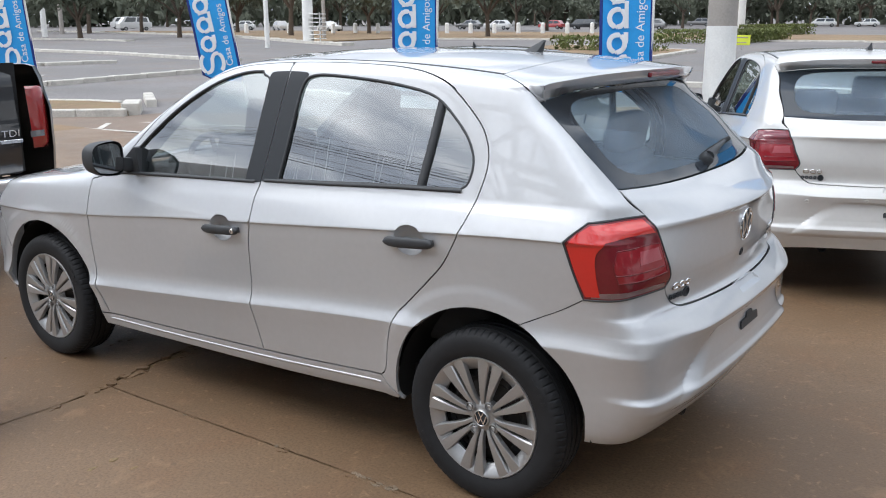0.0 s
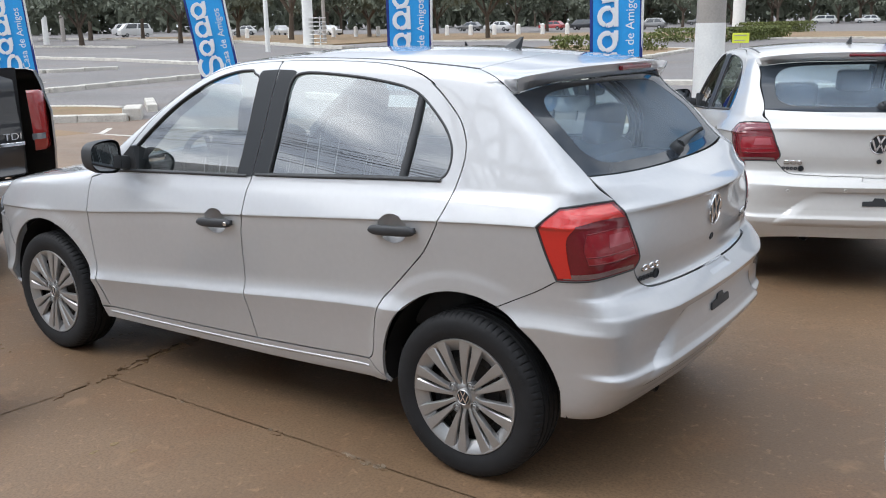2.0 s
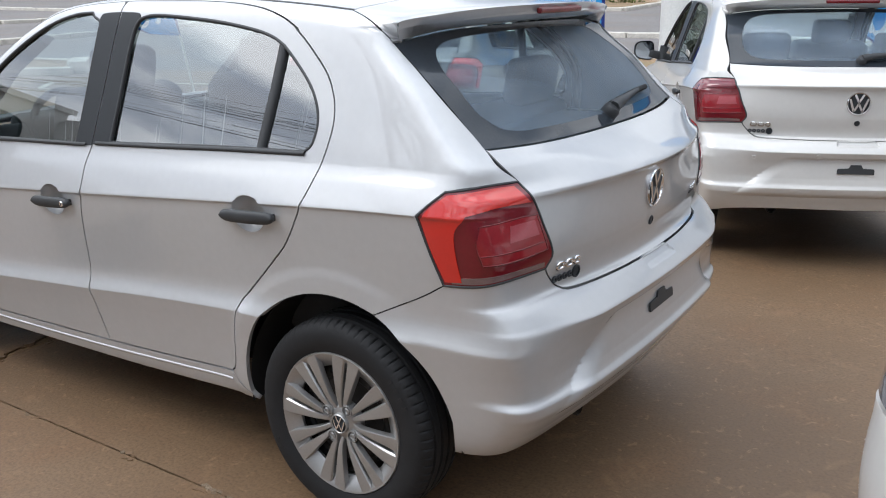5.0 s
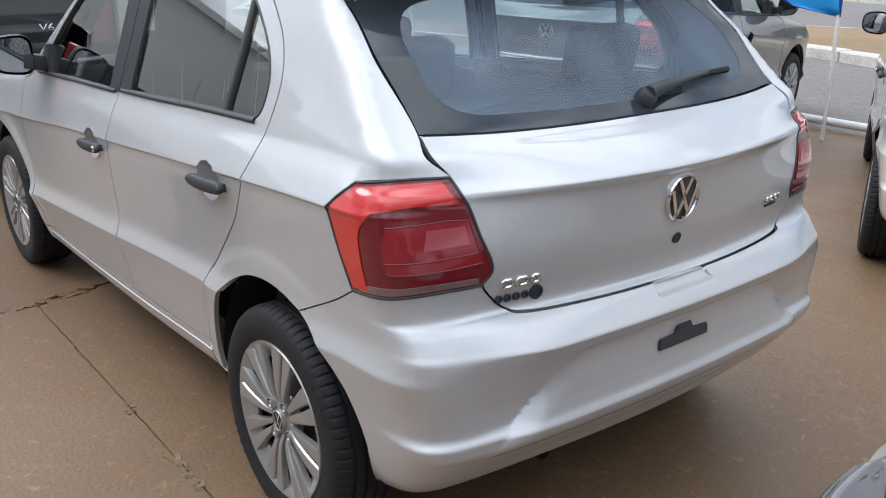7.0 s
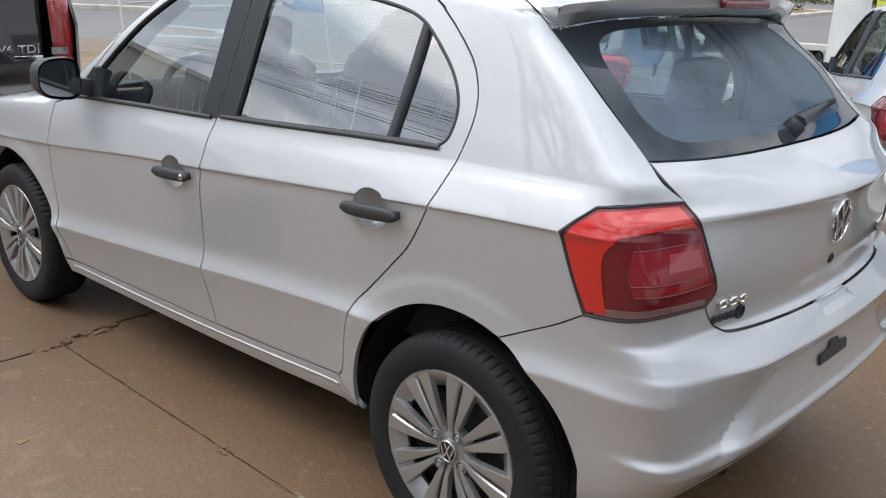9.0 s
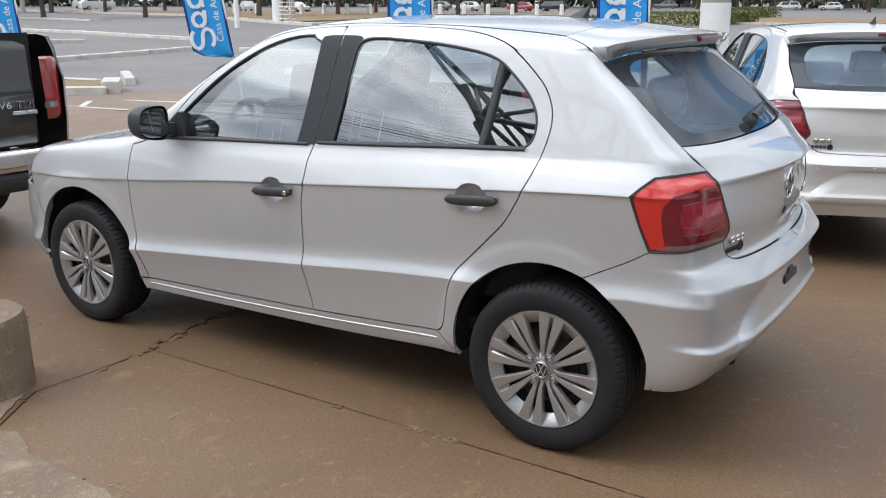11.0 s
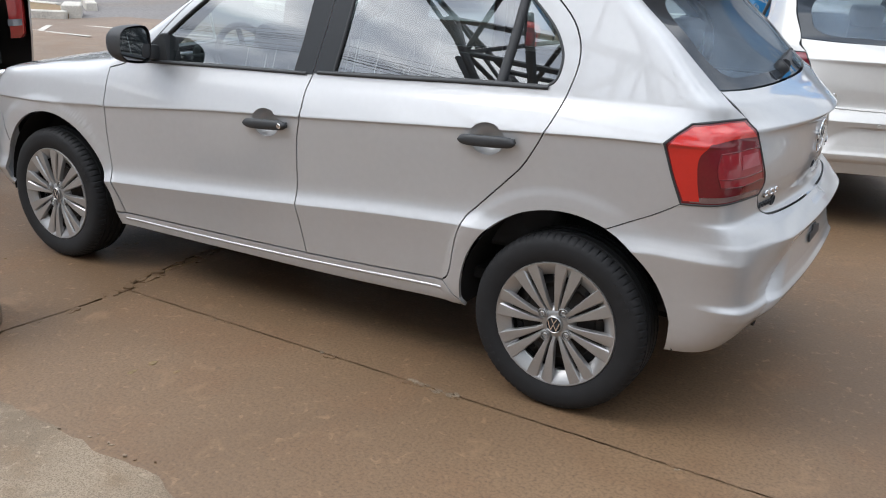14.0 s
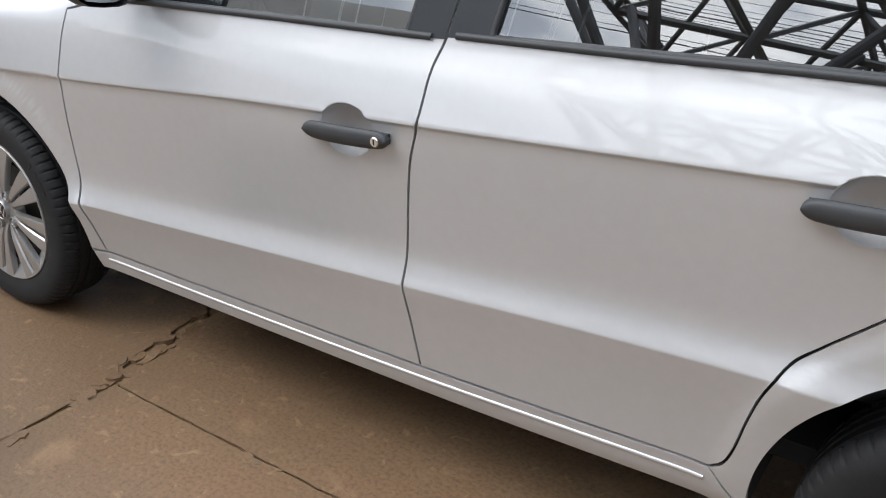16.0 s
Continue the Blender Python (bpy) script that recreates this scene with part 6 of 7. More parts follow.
kerb([(-22, 19.5), (-8.0, 20.4), (-6.0, 20.9), (3.0, 19.0)], piece=1.5, width=0.3)
kerb([(-30, 32), (-14.5, 35.4), (-15.9, 45.0), (-28, 52)], piece=2.5, width=0.4)
kerb([(-50, 62), (-30, 66), (-12, 70), (10, 66)], piece=4, width=0.6)
verge = slab("verge", [(-9.0, 11.75), (-3.5, 10.15), (6.5, 7.75), (7.0, 11.9), (1.0, 13.5), (-3.4, 14.5), (-6.8, 12.8)], 0.08, 0.15, SOIL, None, 91, 0.4, 0.03)
tagged(verge, "dry brown earth verge between kerbs", "verge", "", "structure")
verge = slab("verge", [(-24, 33.2), (-14.6, 35.6), (-16, 45), (-27, 51)], 0.08, 0.15, SOIL, None, 92, 1.0, 0.05)
tagged(verge, "dry grassy verge with a hedge", "verge", "", "structure")
verge = slab("verge", [(-120, 80), (-80, 68), (-48, 50), (-50, 62.5), (-30, 66.5), (-12, 70.5), (10, 66.5), (30, 90), (-60, 100), (-100, 96)], 0.05, 0.15, SOIL, None, 93, 3.0, 0.1)
tagged(verge, "dry brown strip before the far trees", "verge", "", "structure")
for a, b in (((-11.4, 5.4), (-13.1, 7.05)), ((-13.5, 6.7), (-8.5, 7.9)), ((-14.5, 5.6), (-10.8, 5.95))):
    d = math.degrees(math.atan2(b[1] - a[1], b[0] - a[0]))
    m = ((a[0] + b[0]) / 2, (a[1] + b[1]) / 2)
    bm = bmesh.new()
    box(bm, (math.dist(a, b), 0.10, 0.006), (m[0], m[1], rise(*m) - 0.026), (0, 0, d))
    tagged(part("bay_line", bm, KERB), "worn white parking bay line", "road marking", "bay lines", "structure")
for i in range(9):
    x, y = -27 - i * 3.1, 14 + i * 1.2
    bm = bmesh.new()
    box(bm, (4.5, 0.12, 0.006), (x, y, rise(x, y) - 0.045), (0, 0.6, 130))
    tagged(part("bay_line", bm, KERB), "worn white parking bay line", "road marking", "bay lines", "structure")


def leaf_cloud(centre, size, count, leaf, rng, bm, flat=0.5):
    for _ in range(count):
        while True:
            p = Vector((rng.uniform(-1, 1), rng.uniform(-1, 1), rng.uniform(-1, 1)))
            if 0.45 < p.length < 1:
                break
        c = Vector(centre) + Vector((p.x * size[0], p.y * size[1], p.z * size[2]))
        m = Matrix.Translation(c) @ Euler((rng.uniform(0, 6.3), rng.uniform(0, 6.3), rng.uniform(0, 6.3))).to_matrix().to_4x4()
        s = leaf * rng.uniform(0.6, 1.4)
        vs = [bm.verts.new(m @ Vector(q)) for q in ((-s, 0, 0), (-0.2 * s, flat * s, 0.1 * s), (s, 0.1 * s, 0), (0.1 * s, -flat * s, -0.1 * s))]
        bm.faces.new(vs)


def tree(seed, high):
    rng = random.Random(seed)
    ob = thing("tree", "broad dark green tree at the lot's far edge", "tree", group="far trees")
    t = bmesh.new()
    fork = high * rng.uniform(0.22, 0.32)
    tube(t, [(0, 0, -0.3), (0.06, 0.03, fork * 0.5), (0.02, 0.1, fork)], [0.30, 0.22, 0.20], 8)
    tips = []
    for i in range(6):
        a = i * 1.05 + rng.uniform(-0.3, 0.3)
        r = high * rng.uniform(0.22, 0.42)
        tip = (r * math.cos(a), r * math.sin(a), high * rng.uniform(0.48, 0.80))
        tube(t, [(0.02, 0.1, fork * 0.95), (tip[0] * 0.45, tip[1] * 0.45, fork + (tip[2] - fork) * 0.6), tip], [0.14, 0.09, 0.03], 6)
        tips.append(tip)
    part("trunk", t, BARK, ob, "brown trunk and limbs", 50)
    c = bmesh.new()
    for tip in tips + [(0, 0, high * 0.8), (rng.uniform(-1, 1), rng.uniform(-1, 1), high * 0.66)]:
        for _ in range(2):
            q = (tip[0] + rng.uniform(-0.9, 0.9), tip[1] + rng.uniform(-0.9, 0.9), tip[2] + rng.uniform(-0.7, 0.5))
            leaf_cloud(q, (high * 0.19, high * 0.19, high * 0.13), 95, 0.34, rng, c)
    part("crown", c, HAZY_LEAF, ob, "uneven crown of small leaves")
    return ob


grown = [tree(10 + i, 7.5 + 0.9 * i) for i in range(5)]
rng = random.Random(21)
spots = []
for i in range(46):
    bearing = radians(86 + i * 2.05 + rng.uniform(-0.8, 0.8))
    dist = rng.uniform(118, 150) if i % 3 else rng.uniform(88, 112)
    if bearing < radians(118):
        dist += 75
    spots.append((bearing, dist))
for i in range(34):
    spots.append((radians(84 + i * 2.8 + rng.uniform(-1, 1)), rng.uniform(205, 250)))
for n, (bearing, dist) in enumerate(spots):
    x, y = 1.6 + dist * math.cos(bearing), -3.1 + dist * math.sin(bearing)
    s = rng.uniform(0.85, 1.2) * (1.25 if dist > 200 else 1)
    m = pose(x, y, rise(x, y) - 0.1, 0, 0, rng.uniform(0, 360))
    if n < 5:
        grown[n].matrix_world = m
    else:
        copy_thing(grown[n % 5], m @ Matrix.Diagonal((s, s, s * rng.uniform(0.85, 1.1), 1)))


rng = random.Random(33)
bm = bmesh.new()
for i in range(330):
    bearing, dist = radians(80 + i * 0.31), rng.uniform(225, 285)
    x, y = 1.6 + dist * math.cos(bearing), -3.1 + dist * math.sin(bearing)
    leaf_cloud((x, y, rise(x, y) + 6.5), (4.0, 4.0, 7.5 * rng.uniform(0.8, 1.15)), 90, 1.25, rng, bm)
tagged(part("far_woods", bm, HAZY_LEAF), "dense dark scrub and woods behind the lot", "woods", "", "stuff")


def hedge(a, b, wide, high, seed):
    rng = random.Random(seed)
    bm = bmesh.new()
    n = max(1, int(math.dist(a, b) / 1.1))
    for i in range(n + 1):
        x, y = a[0] + (b[0] - a[0]) * i / n, a[1] + (b[1] - a[1]) * i / n
        for _ in range(420):
            p = [rng.uniform(-0.65, 0.65), rng.uniform(-0.5, 0.5) * wide, rng.uniform(0, 1) * high]
            face = rng.randrange(3)
            if face < 2:
                p[1] = (0.5 if face else -0.5) * wide
            else:
                p[2] = high
            leaf_cloud((x + p[0], y + p[1], rise(x, y) + p[2] + rng.uniform(-0.05, 0.05)), (0.08, 0.08, 0.08), 1, 0.10, rng, bm)
    return tagged(part("hedge", bm, HEDGE_LEAF), "low clipped green hedge on the verge", "hedge", "hedges", "stuff")


hedge((-21.8, 41.6), (-20.2, 41.9), 1.2, 0.75, 1)
hedge((-18.6, 41.6), (-17.0, 42.0), 1.2, 0.85, 4)
hedge((-23.6, 61.0), (-18.9, 62.0), 2.0, 0.85, 2)
hedge((-18.9, 62.0), (-18.6, 72.0), 1.8, 0.85, 5)
hedge((-25.3, 85.0), (-22.4, 96.0), 2.0, 1.0, 3)


def post(x, y, high, r0, r1, mat, name, label, white_to=0.0):
    z = rise(x, y) - 0.05
    ob = thing(name, label, name.replace("_", " "))
    bm = bmesh.new()
    tube(bm, [(x, y, z + white_to), (x, y, z + high)], [r0 + (r1 - r0) * white_to / high, r1], 20)
    part("shaft", bm, mat, ob, "", 60)
    if white_to:
        bm = bmesh.new()
        tube(bm, [(x, y, z), (x, y, z + white_to)], [r0 + 0.004, r0 + (r1 - r0) * white_to / high + 0.004], 20)
        part("painted_foot", bm, POLE_WHITE, ob, "white painted foot", 60)
    return ob


post(-1.48, 5.85, 9.0, 0.150, 0.105, POLE_GREY, "utility_pole", "round concrete utility pole with a white foot", 1.72)
post(-41.9, 38.8, 9.0, 0.16, 0.11, POLE_WHITE, "lamp_post", "slim white lamp post in the lot")
post(-47.0, 48.0, 11.0, 0.42, 0.34, POLE_WHITE, "mast", "thick pale mast with a ladder cage")
post(-57.3, 61.0, 9.0, 0.18, 0.12, POLE_GREY, "lamp_post", "slim grey lamp post in the lot")
post(-88.6, 51.9, 10.0, 0.30, 0.2, POLE_WHITE, "lamp_post", "pale lamp post in the lot")
post(-103.9, 63.6, 10.0, 0.28, 0.2, POLE_GREY, "lamp_post", "pale lamp post in the lot")
post(-28.2, 92.0, 11.0, 0.62, 0.55, POLE_WHITE, "mast", "pale concrete mast behind the hedges")
post(-3.2, 92.0, 9.0, 0.35, 0.3, POLE_GREY, "lamp_post", "grey lamp post by the far road")
cage = thing("guard_cage", "white slatted guard round the mast foot", "guard")
for i in range(7):
    bm = bmesh.new()
    box(bm, (0.9, 0.9, 0.06), (-46.2, 48.2, rise(-46.3, 48.2) + 0.3 + i * 0.3))
    part("slat", bm, POLE_WHITE, cage)
for dx in (-0.42, 0.42):
    bm = bmesh.new()
    box(bm, (0.06, 0.06, 2.2), (-46.2 + dx, 48.0, rise(-46, 48) + 1.1))
    part("post", bm, POLE_WHITE, cage)
board = thing("road_sign", "small yellow notice board on a stake", "sign")
SIGN_Z = rise(-14.7, 49.5)
bm = bmesh.new()
box(bm, (0.92, 0.05, 0.56), (-14.7, 49.5, SIGN_Z + 0.50), (0, 0, 12), 0.02)
part("board", bm, YELLOW, board)
for i, wide in enumerate((0.62, 0.40, 0.70)):
    bm = bmesh.new()
    box(bm, (wide, 0.01, 0.05), (-14.7 - (0.7 - wide) / 2, 49.46, SIGN_Z + 0.37 + i * 0.14), (0, 0, 12))
    part("writing", bm, POLE_GREY, board, "row of dark writing")
bm = bmesh.new()
tube(bm, [(-14.7, 49.53, SIGN_Z - 0.1), (-14.7, 49.53, SIGN_Z + 0.5)], 0.04)
part("stake", bm, POLE_GREY, board)
# far white bollards along the walk
for i in range(16):
    x, y = -84 + i * 2.6, 76 + i * 1.1
    bm = bmesh.new()
    tube(bm, [(x, y, rise(x, y) - 0.1), (x, y, rise(x, y) + 1.15), (x, y, rise(x, y) + 1.25)], [0.26, 0.24, 0.12], 8)
    tagged(part("bollard", bm, POLE_WHITE), "short white bollard before the trees", "bollard", "far bollards")


# ---- banners along the forecourt's edge ----
def banner(x, y, turn, lean=0):
    """A tall curved feather banner on a pole. Its cloth hangs in the xz plane."""
    ob = thing("feather_banner", "tall bright blue feather banner with white print", "banner", group="feather banners")
    z0 = rise(x, y)
    m = pose(x, y, z0, 0, 0, turn) @ pose(0, 0, 0, 0, lean, 0)
    pole = bmesh.new()
    tube(pole, [(0.0, 0, -0.05), (0.0, 0, 1.2), (0.02, 0, 2.2), (-0.07, 0, 2.75), (-0.26, 0, 2.98)], [0.016, 0.016, 0.013, 0.010, 0.008], 8)
    bmesh.ops.transform(pole, matrix=m, verts=pole.verts)
    part("pole", pole, POLE_WHITE, ob, "white pole", 60)
    rows = []
    cloth = bmesh.new()
    for i in range(25):
        t = i / 24
        z = 0.98 + 1.95 * t
        right = 0.015 + (0 if t < 0.6 else -0.28 * ((t - 0.6) / 0.4) ** 2)
        left = -0.49 + 0.49 * max(0, (0.09 - t) / 0.09) ** 2.2 + (0 if t < 0.75 else 0.10 * ((t - 0.75) / 0.25) ** 2)
        rows.append([cloth.verts.new((left + (right - left) * u, 0.018 * math.sin(3 * t + 5 * u), z)) for u in (0, 0.06, 0.25, 0.5, 0.75, 0.94, 1)])
    for a, b in zip(rows, rows[1:]):
        for k in range(6):
            f = cloth.faces.new((a[k], a[k + 1], b[k + 1], b[k]))
            f.material_index = 1 if k in (0, 5) else 0
    bmesh.ops.transform(cloth, matrix=m, verts=cloth.verts)
    c = part("cloth", cloth, BANNER, ob, "blue cloth with a darker hem", True)
    c.data.materials.append(BANNER_EDGE)
    so = c.modifiers.new("thick", "SOLIDIFY")
    so.thickness = 0.004
    # a wordmark of plain rounded shapes, then a readable line, both running upwards
    for side_y, flip in ((-0.022, 0), (0.026, 1)):
        at = 1.27
        for kind in ("bend", "ring", "tail", "ring"):
            bm = bmesh.new()
            if kind == "bend":
                pts = [(0.13 * math.cos(radians(a)), 0.085 + 0.085 * math.sin(radians(a))) for a in range(20, 271, 25)] + [(0.13 * math.cos(radians(a)), -0.085 + 0.085 * math.sin(radians(a))) for a in range(90, -161, -25)]
                tube(bm, [(p[0], 0, p[1]) for p in pts], 0.032, 6)
            else:
                tube(bm, [(0.095 * math.cos(radians(a)), 0, 0.09 * math.sin(radians(a))) for a in range(0, 361, 24)], 0.032, 6, False)
                tube(bm, [(-0.02 if kind == "tail" else 0.0, 0, 0.10), (-0.12, 0, 0.10)] if kind != "tail" else [(0.11, 0, 0.10), (-0.17, 0, 0.10), (-0.17, 0, -0.06)], 0.030, 6)
            bmesh.ops.transform(bm, matrix=m @ pose(-0.325, side_y, at) @ Matrix.Diagonal((0.84, 0.10, 0.86, 1)) @ pose(0, 0, 0, 0, 90, 0) @ pose(0, 0, 0, 0, 0, 0), verts=bm.verts)
            part("wordmark_shape", bm, PRINT, ob, "white wordmark shape")
            at += 0.235
        cu = bpy.data.curves.new("slogan", "FONT")
        cu.body, cu.size, cu.extrude, cu.align_x, cu.align_y = "Casa de Amigos", 0.118, 0.0015, "LEFT", "CENTER"
        tx = new("slogan_text", cu)
        me = bpy.data.meshes.new_from_object(tx)
        bpy.data.objects.remove(tx)
        t = part("slogan", me, PRINT, ob, "white lettering running upwards")
        t.matrix_basis = m @ pose(-0.105, side_y, 1.20 if not flip else 2.35, 90, 0, 0) @ pose(0, 0, 0, 0, 0, 90) if not flip else m @ pose(-0.105, side_y, 1.20, 90, 0, 180) @ pose(0, 0, 0, 0, 0, 90)
    return ob


for x, y, turn, lean in ((0.72, 5.1, 30, 0), (-1.93, 5.25, 32, -1), (-4.45, 5.2, 34, 0), (-7.15, 5.0, 36, -9), (-9.46, 3.54, 40, -5)):
    banner(x, y, turn, lean)
rail = tagged(thing("edge_rail", "low white pipe rail along the forecourt edge", "rail"), kind="structure")
bm = bmesh.new()
tube(bm, [(x, 5.72 - (x + 2.2) * 0.0, rise(x, 5.7) + 0.07) for x in (-5.5, -3, 0, 3, 6)], 0.035, 10)
part("pipe", bm, POLE_WHITE, rail, "", 60)
for i in range(10):
    x = -5.2 + i * 1.2
    bm = bmesh.new()
    tube(bm, [(x, 5.72, rise(x, 5.7) - 0.05), (x, 5.72, rise(x, 5.7) + 0.06)], 0.02, 8)
    part("stub", bm, POLE_WHITE, rail)
drum = bmesh.new()
lathe(drum, [(0.0, -0.02), (0.215, -0.02), (0.215, 0.02), (0.21, 0.26), (0.207, 0.30), (0.198, 0.318), (0.10, 0.324), (0.0, 0.322)], 40, "z", (-2.13, -1.56, 0.0))
for v in drum.verts:
    v.co += Vector((noise.noise(v.co * 9), noise.noise(v.co * 9 + Vector((5, 0, 0))), 0.6 * noise.noise(v.co * 11))) * 0.006
tagged(part("concrete_footing", drum, PALE, None, "", 50), "round weathered concrete footing with chipped rim", "footing")


# ---- behind the camera: the dealer's hall and its steel frame ----
hall = tagged(thing("showroom", "low white showroom with dark shop windows", "building"), kind="structure")
bm = bmesh.new()
box(bm, (46, 0.4, 1.6), (-4, -17.0, 4.6))
box(bm, (46, 12, 0.3), (-4, -23, 5.5))
for i in range(9):
    box(bm, (0.5, 0.5, 3.9), (-24 + i * 5, -17.0, 1.9))
box(bm, (46, 0.4, 0.5), (-4, -17.0, 0.2))
box(bm, (46, 0.3, 5.4), (-4, -28.8, 2.7))
for s in (-27, 19):
    box(bm, (0.3, 12, 5.4), (s, -23, 2.7))
box(bm, (0.4, 13.6, 4.1), (-26.9, -10.2, 4.1))
box(bm, (0.4, 13.6, 0.5), (-26.9, -10.2, 0.25))
box(bm, (9, 14, 0.3), (-31, -10.2, 6.2))
for i in range(4):
    box(bm, (0.5, 0.5, 3.4), (-26.9, -16.6 + i * 4.3, 2.1))
part("walls", bm, WALL, hall)
for i in range(3):
    bm = bmesh.new()
    box(bm, (0.05, 3.8, 1.5), (-26.95, -14.45 + i * 4.3, 1.3))
    part("shop_window", bm, DARK_GLASS, hall, "dark shop window")
for i in range(8):
    bm = bmesh.new()
    box(bm, (4.5, 0.05, 3.4), (-21.5 + i * 5, -17.0, 2.15))
    part("shop_window", bm, DARK_GLASS, hall, "dark shop window")
frame_roof = tagged(thing("steel_canopy", "open dark steel tube canopy on splayed struts", "canopy"), kind="structure")
bm = bmesh.new()
for i in range(12):
    for j in range(5):
        x, y, z = -4.5 + i * 1.4, -10.8 + j * 1.4, 4.70
        if i < 11:
            tube(bm, [(x, y, z), (x + 1.4, y, z)], 0.045, 6)
        if j < 4:
            tube(bm, [(x, y, z), (x, y + 1.4, z)], 0.045, 6)
        if i < 11 and j < 4:
            a = (x + 0.7, y + 0.7, z - 0.9)
            for q in ((x, y, z), (x + 1.4, y, z), (x, y + 1.4, z), (x + 1.4, y + 1.4, z)):
                tube(bm, [a, q], 0.032, 5)
            if i < 10:
                tube(bm, [a, (x + 2.1, y + 0.7, z - 0.9)], 0.042, 6)
            if j < 3:
                tube(bm, [a, (x + 0.7, y + 2.1, z - 0.9)], 0.036, 6)
part("space_frame", bm, STEEL, frame_roof, "lattice of steel tubes")
for cx, cy in ((-2.55, -6.2), (3.45, -6.2)):
    bm = bmesh.new()
    for a in range(0, 360, 45):
        q = radians(a)
        tube(bm, [(cx, cy, 1.7), (cx + 1.5 * math.cos(q), cy + 1.5 * math.sin(q), 3.85)], 0.05, 8)
    tube(bm, [(cx, cy, 0), (cx, cy, 1.8)], 0.2, 12)
    part("splayed_column", bm, STEEL, frame_roof, "fan of steel struts")
rng = random.Random(8)
for i in range(12):
    y, z, sag = -12.0 - 0.45 * i - 0.3 * (i % 3), 6.6 + 0.28 * i + rng.uniform(-0.15, 0.15), rng.uniform(0.5, 1.1)
    bm = bmesh.new()
    tube(bm, [(x, y + 0.05 * x, z - sag * (1 - (x / 32) ** 2)) for x in range(-32, 33, 4)], 0.007 if i % 4 else 0.012, 5)
    tagged(part("power_cable", bm, STEEL), "thin overhead power cable", "cable", "overhead cables", "structure")
# unseen block, added to dim the low sky light on the tail
wing = tagged(thing("unseen_block", "unseen plain grey block added to hold back sky light from +x", "building"), kind="structure")
bm = bmesh.new()
box(bm, (8, 30, 5.6), (15.5, -2, 2.7), (0, 0, 0), 0.05)
part("walls", bm, WALL, wing)
for i in range(5):
    bm = bmesh.new()
    box(bm, (0.05, 5.0, 3.4), (11.48, -13.5 + i * 6.0, 2.0))
    part("block_panel", bm, STEEL, wing, "dark panel on the added block")

# ---- cars ----
car = thing("hatchback", "silver metallic five-door hatchback parked on dusty concrete", "car", group="display hatchbacks")
hatchback(car, SILVER)


def repainted(at, mat, label):
    c = copy_thing(car, at)
    c.name = "hatchback"
    tagged(c, label)
    for ob in c.children_recursive:
        if ob.type == "MESH" and ob.data.materials and ob.data.materials[0] == SILVER:
            ob.material_slots[0].link = "OBJECT"
            ob.material_slots[0].material = mat
    return c


def parked(x, y, turn):
    fall = 0.018 if 0.8 < y < 5.8 else 0
    return Matrix.Translation((x, y, rise(x, y))) @ Matrix.Rotation(-math.atan(fall), 4, "X") @ Matrix.Rotation(radians(turn), 4, "Z")


white_one = repainted(parked(0.451, 2.989, -63.1), WHITE, "white five-door hatchback with dark tail lights on the forecourt")
repainted(parked(-2.85, 3.35, -76), GREY_PAINT, "dark grey metallic hatchback parked beyond the silver one")
repainted(parked(3.485, 1.425, 58), WHITE, "white hatchback whose nose faces the silver tail")
for ob in white_one.children_recursive:
    if ob.name.startswith("red_lens"):
        ob.material_slots[0].link = "OBJECT"
        ob.material_slots[0].material = WINE
for y in (-0.50, -0.19, 0.19, 0.50):
    bm = bmesh.new()
    lathe(bm, [(0.0115, -0.002), (0.0115, 0.0015), (0.0095, 0.0025), (0.009, 0.0012), (0.0, 0.0012)], 20, "z")
    bmesh.ops.transform(bm, matrix=on_tail(y, 0.615 if abs(y) > 0.3 else 0.628, 0.012), verts=bm.verts)
    part("parking_sensor", bm, WHITE, white_one, "round parking sensor", 30)


def simple_wheel(parent, x, y, z, r, w, rim=COVER):
    s = -1 if y < 0 else 1
    t = bmesh.new()
    lathe(t, [(r * 0.62, -w / 2), (r * 0.9, -w / 2), (r * 0.985, -w / 2 + 0.03), (r, -w / 4), (r, w / 4), (r * 0.985, w / 2 - 0.03), (r * 0.9, w / 2), (r * 0.62, w / 2)], 40, "y", (x, y, z))
    tyre = part("wheel", t, RUBBER, parent, "", 40)
    d = bmesh.new()
    lathe(d, [(r * 0.64, s * w * 0.42), (r * 0.58, s * w * 0.46), (r * 0.50, s * w * 0.30), (r * 0.16, s * w * 0.36), (0.0, s * w * 0.38)], 32, "y", (x, y, z))
    part("rim", d, rim, tyre, "silver wheel rim", 40)
    return tyre


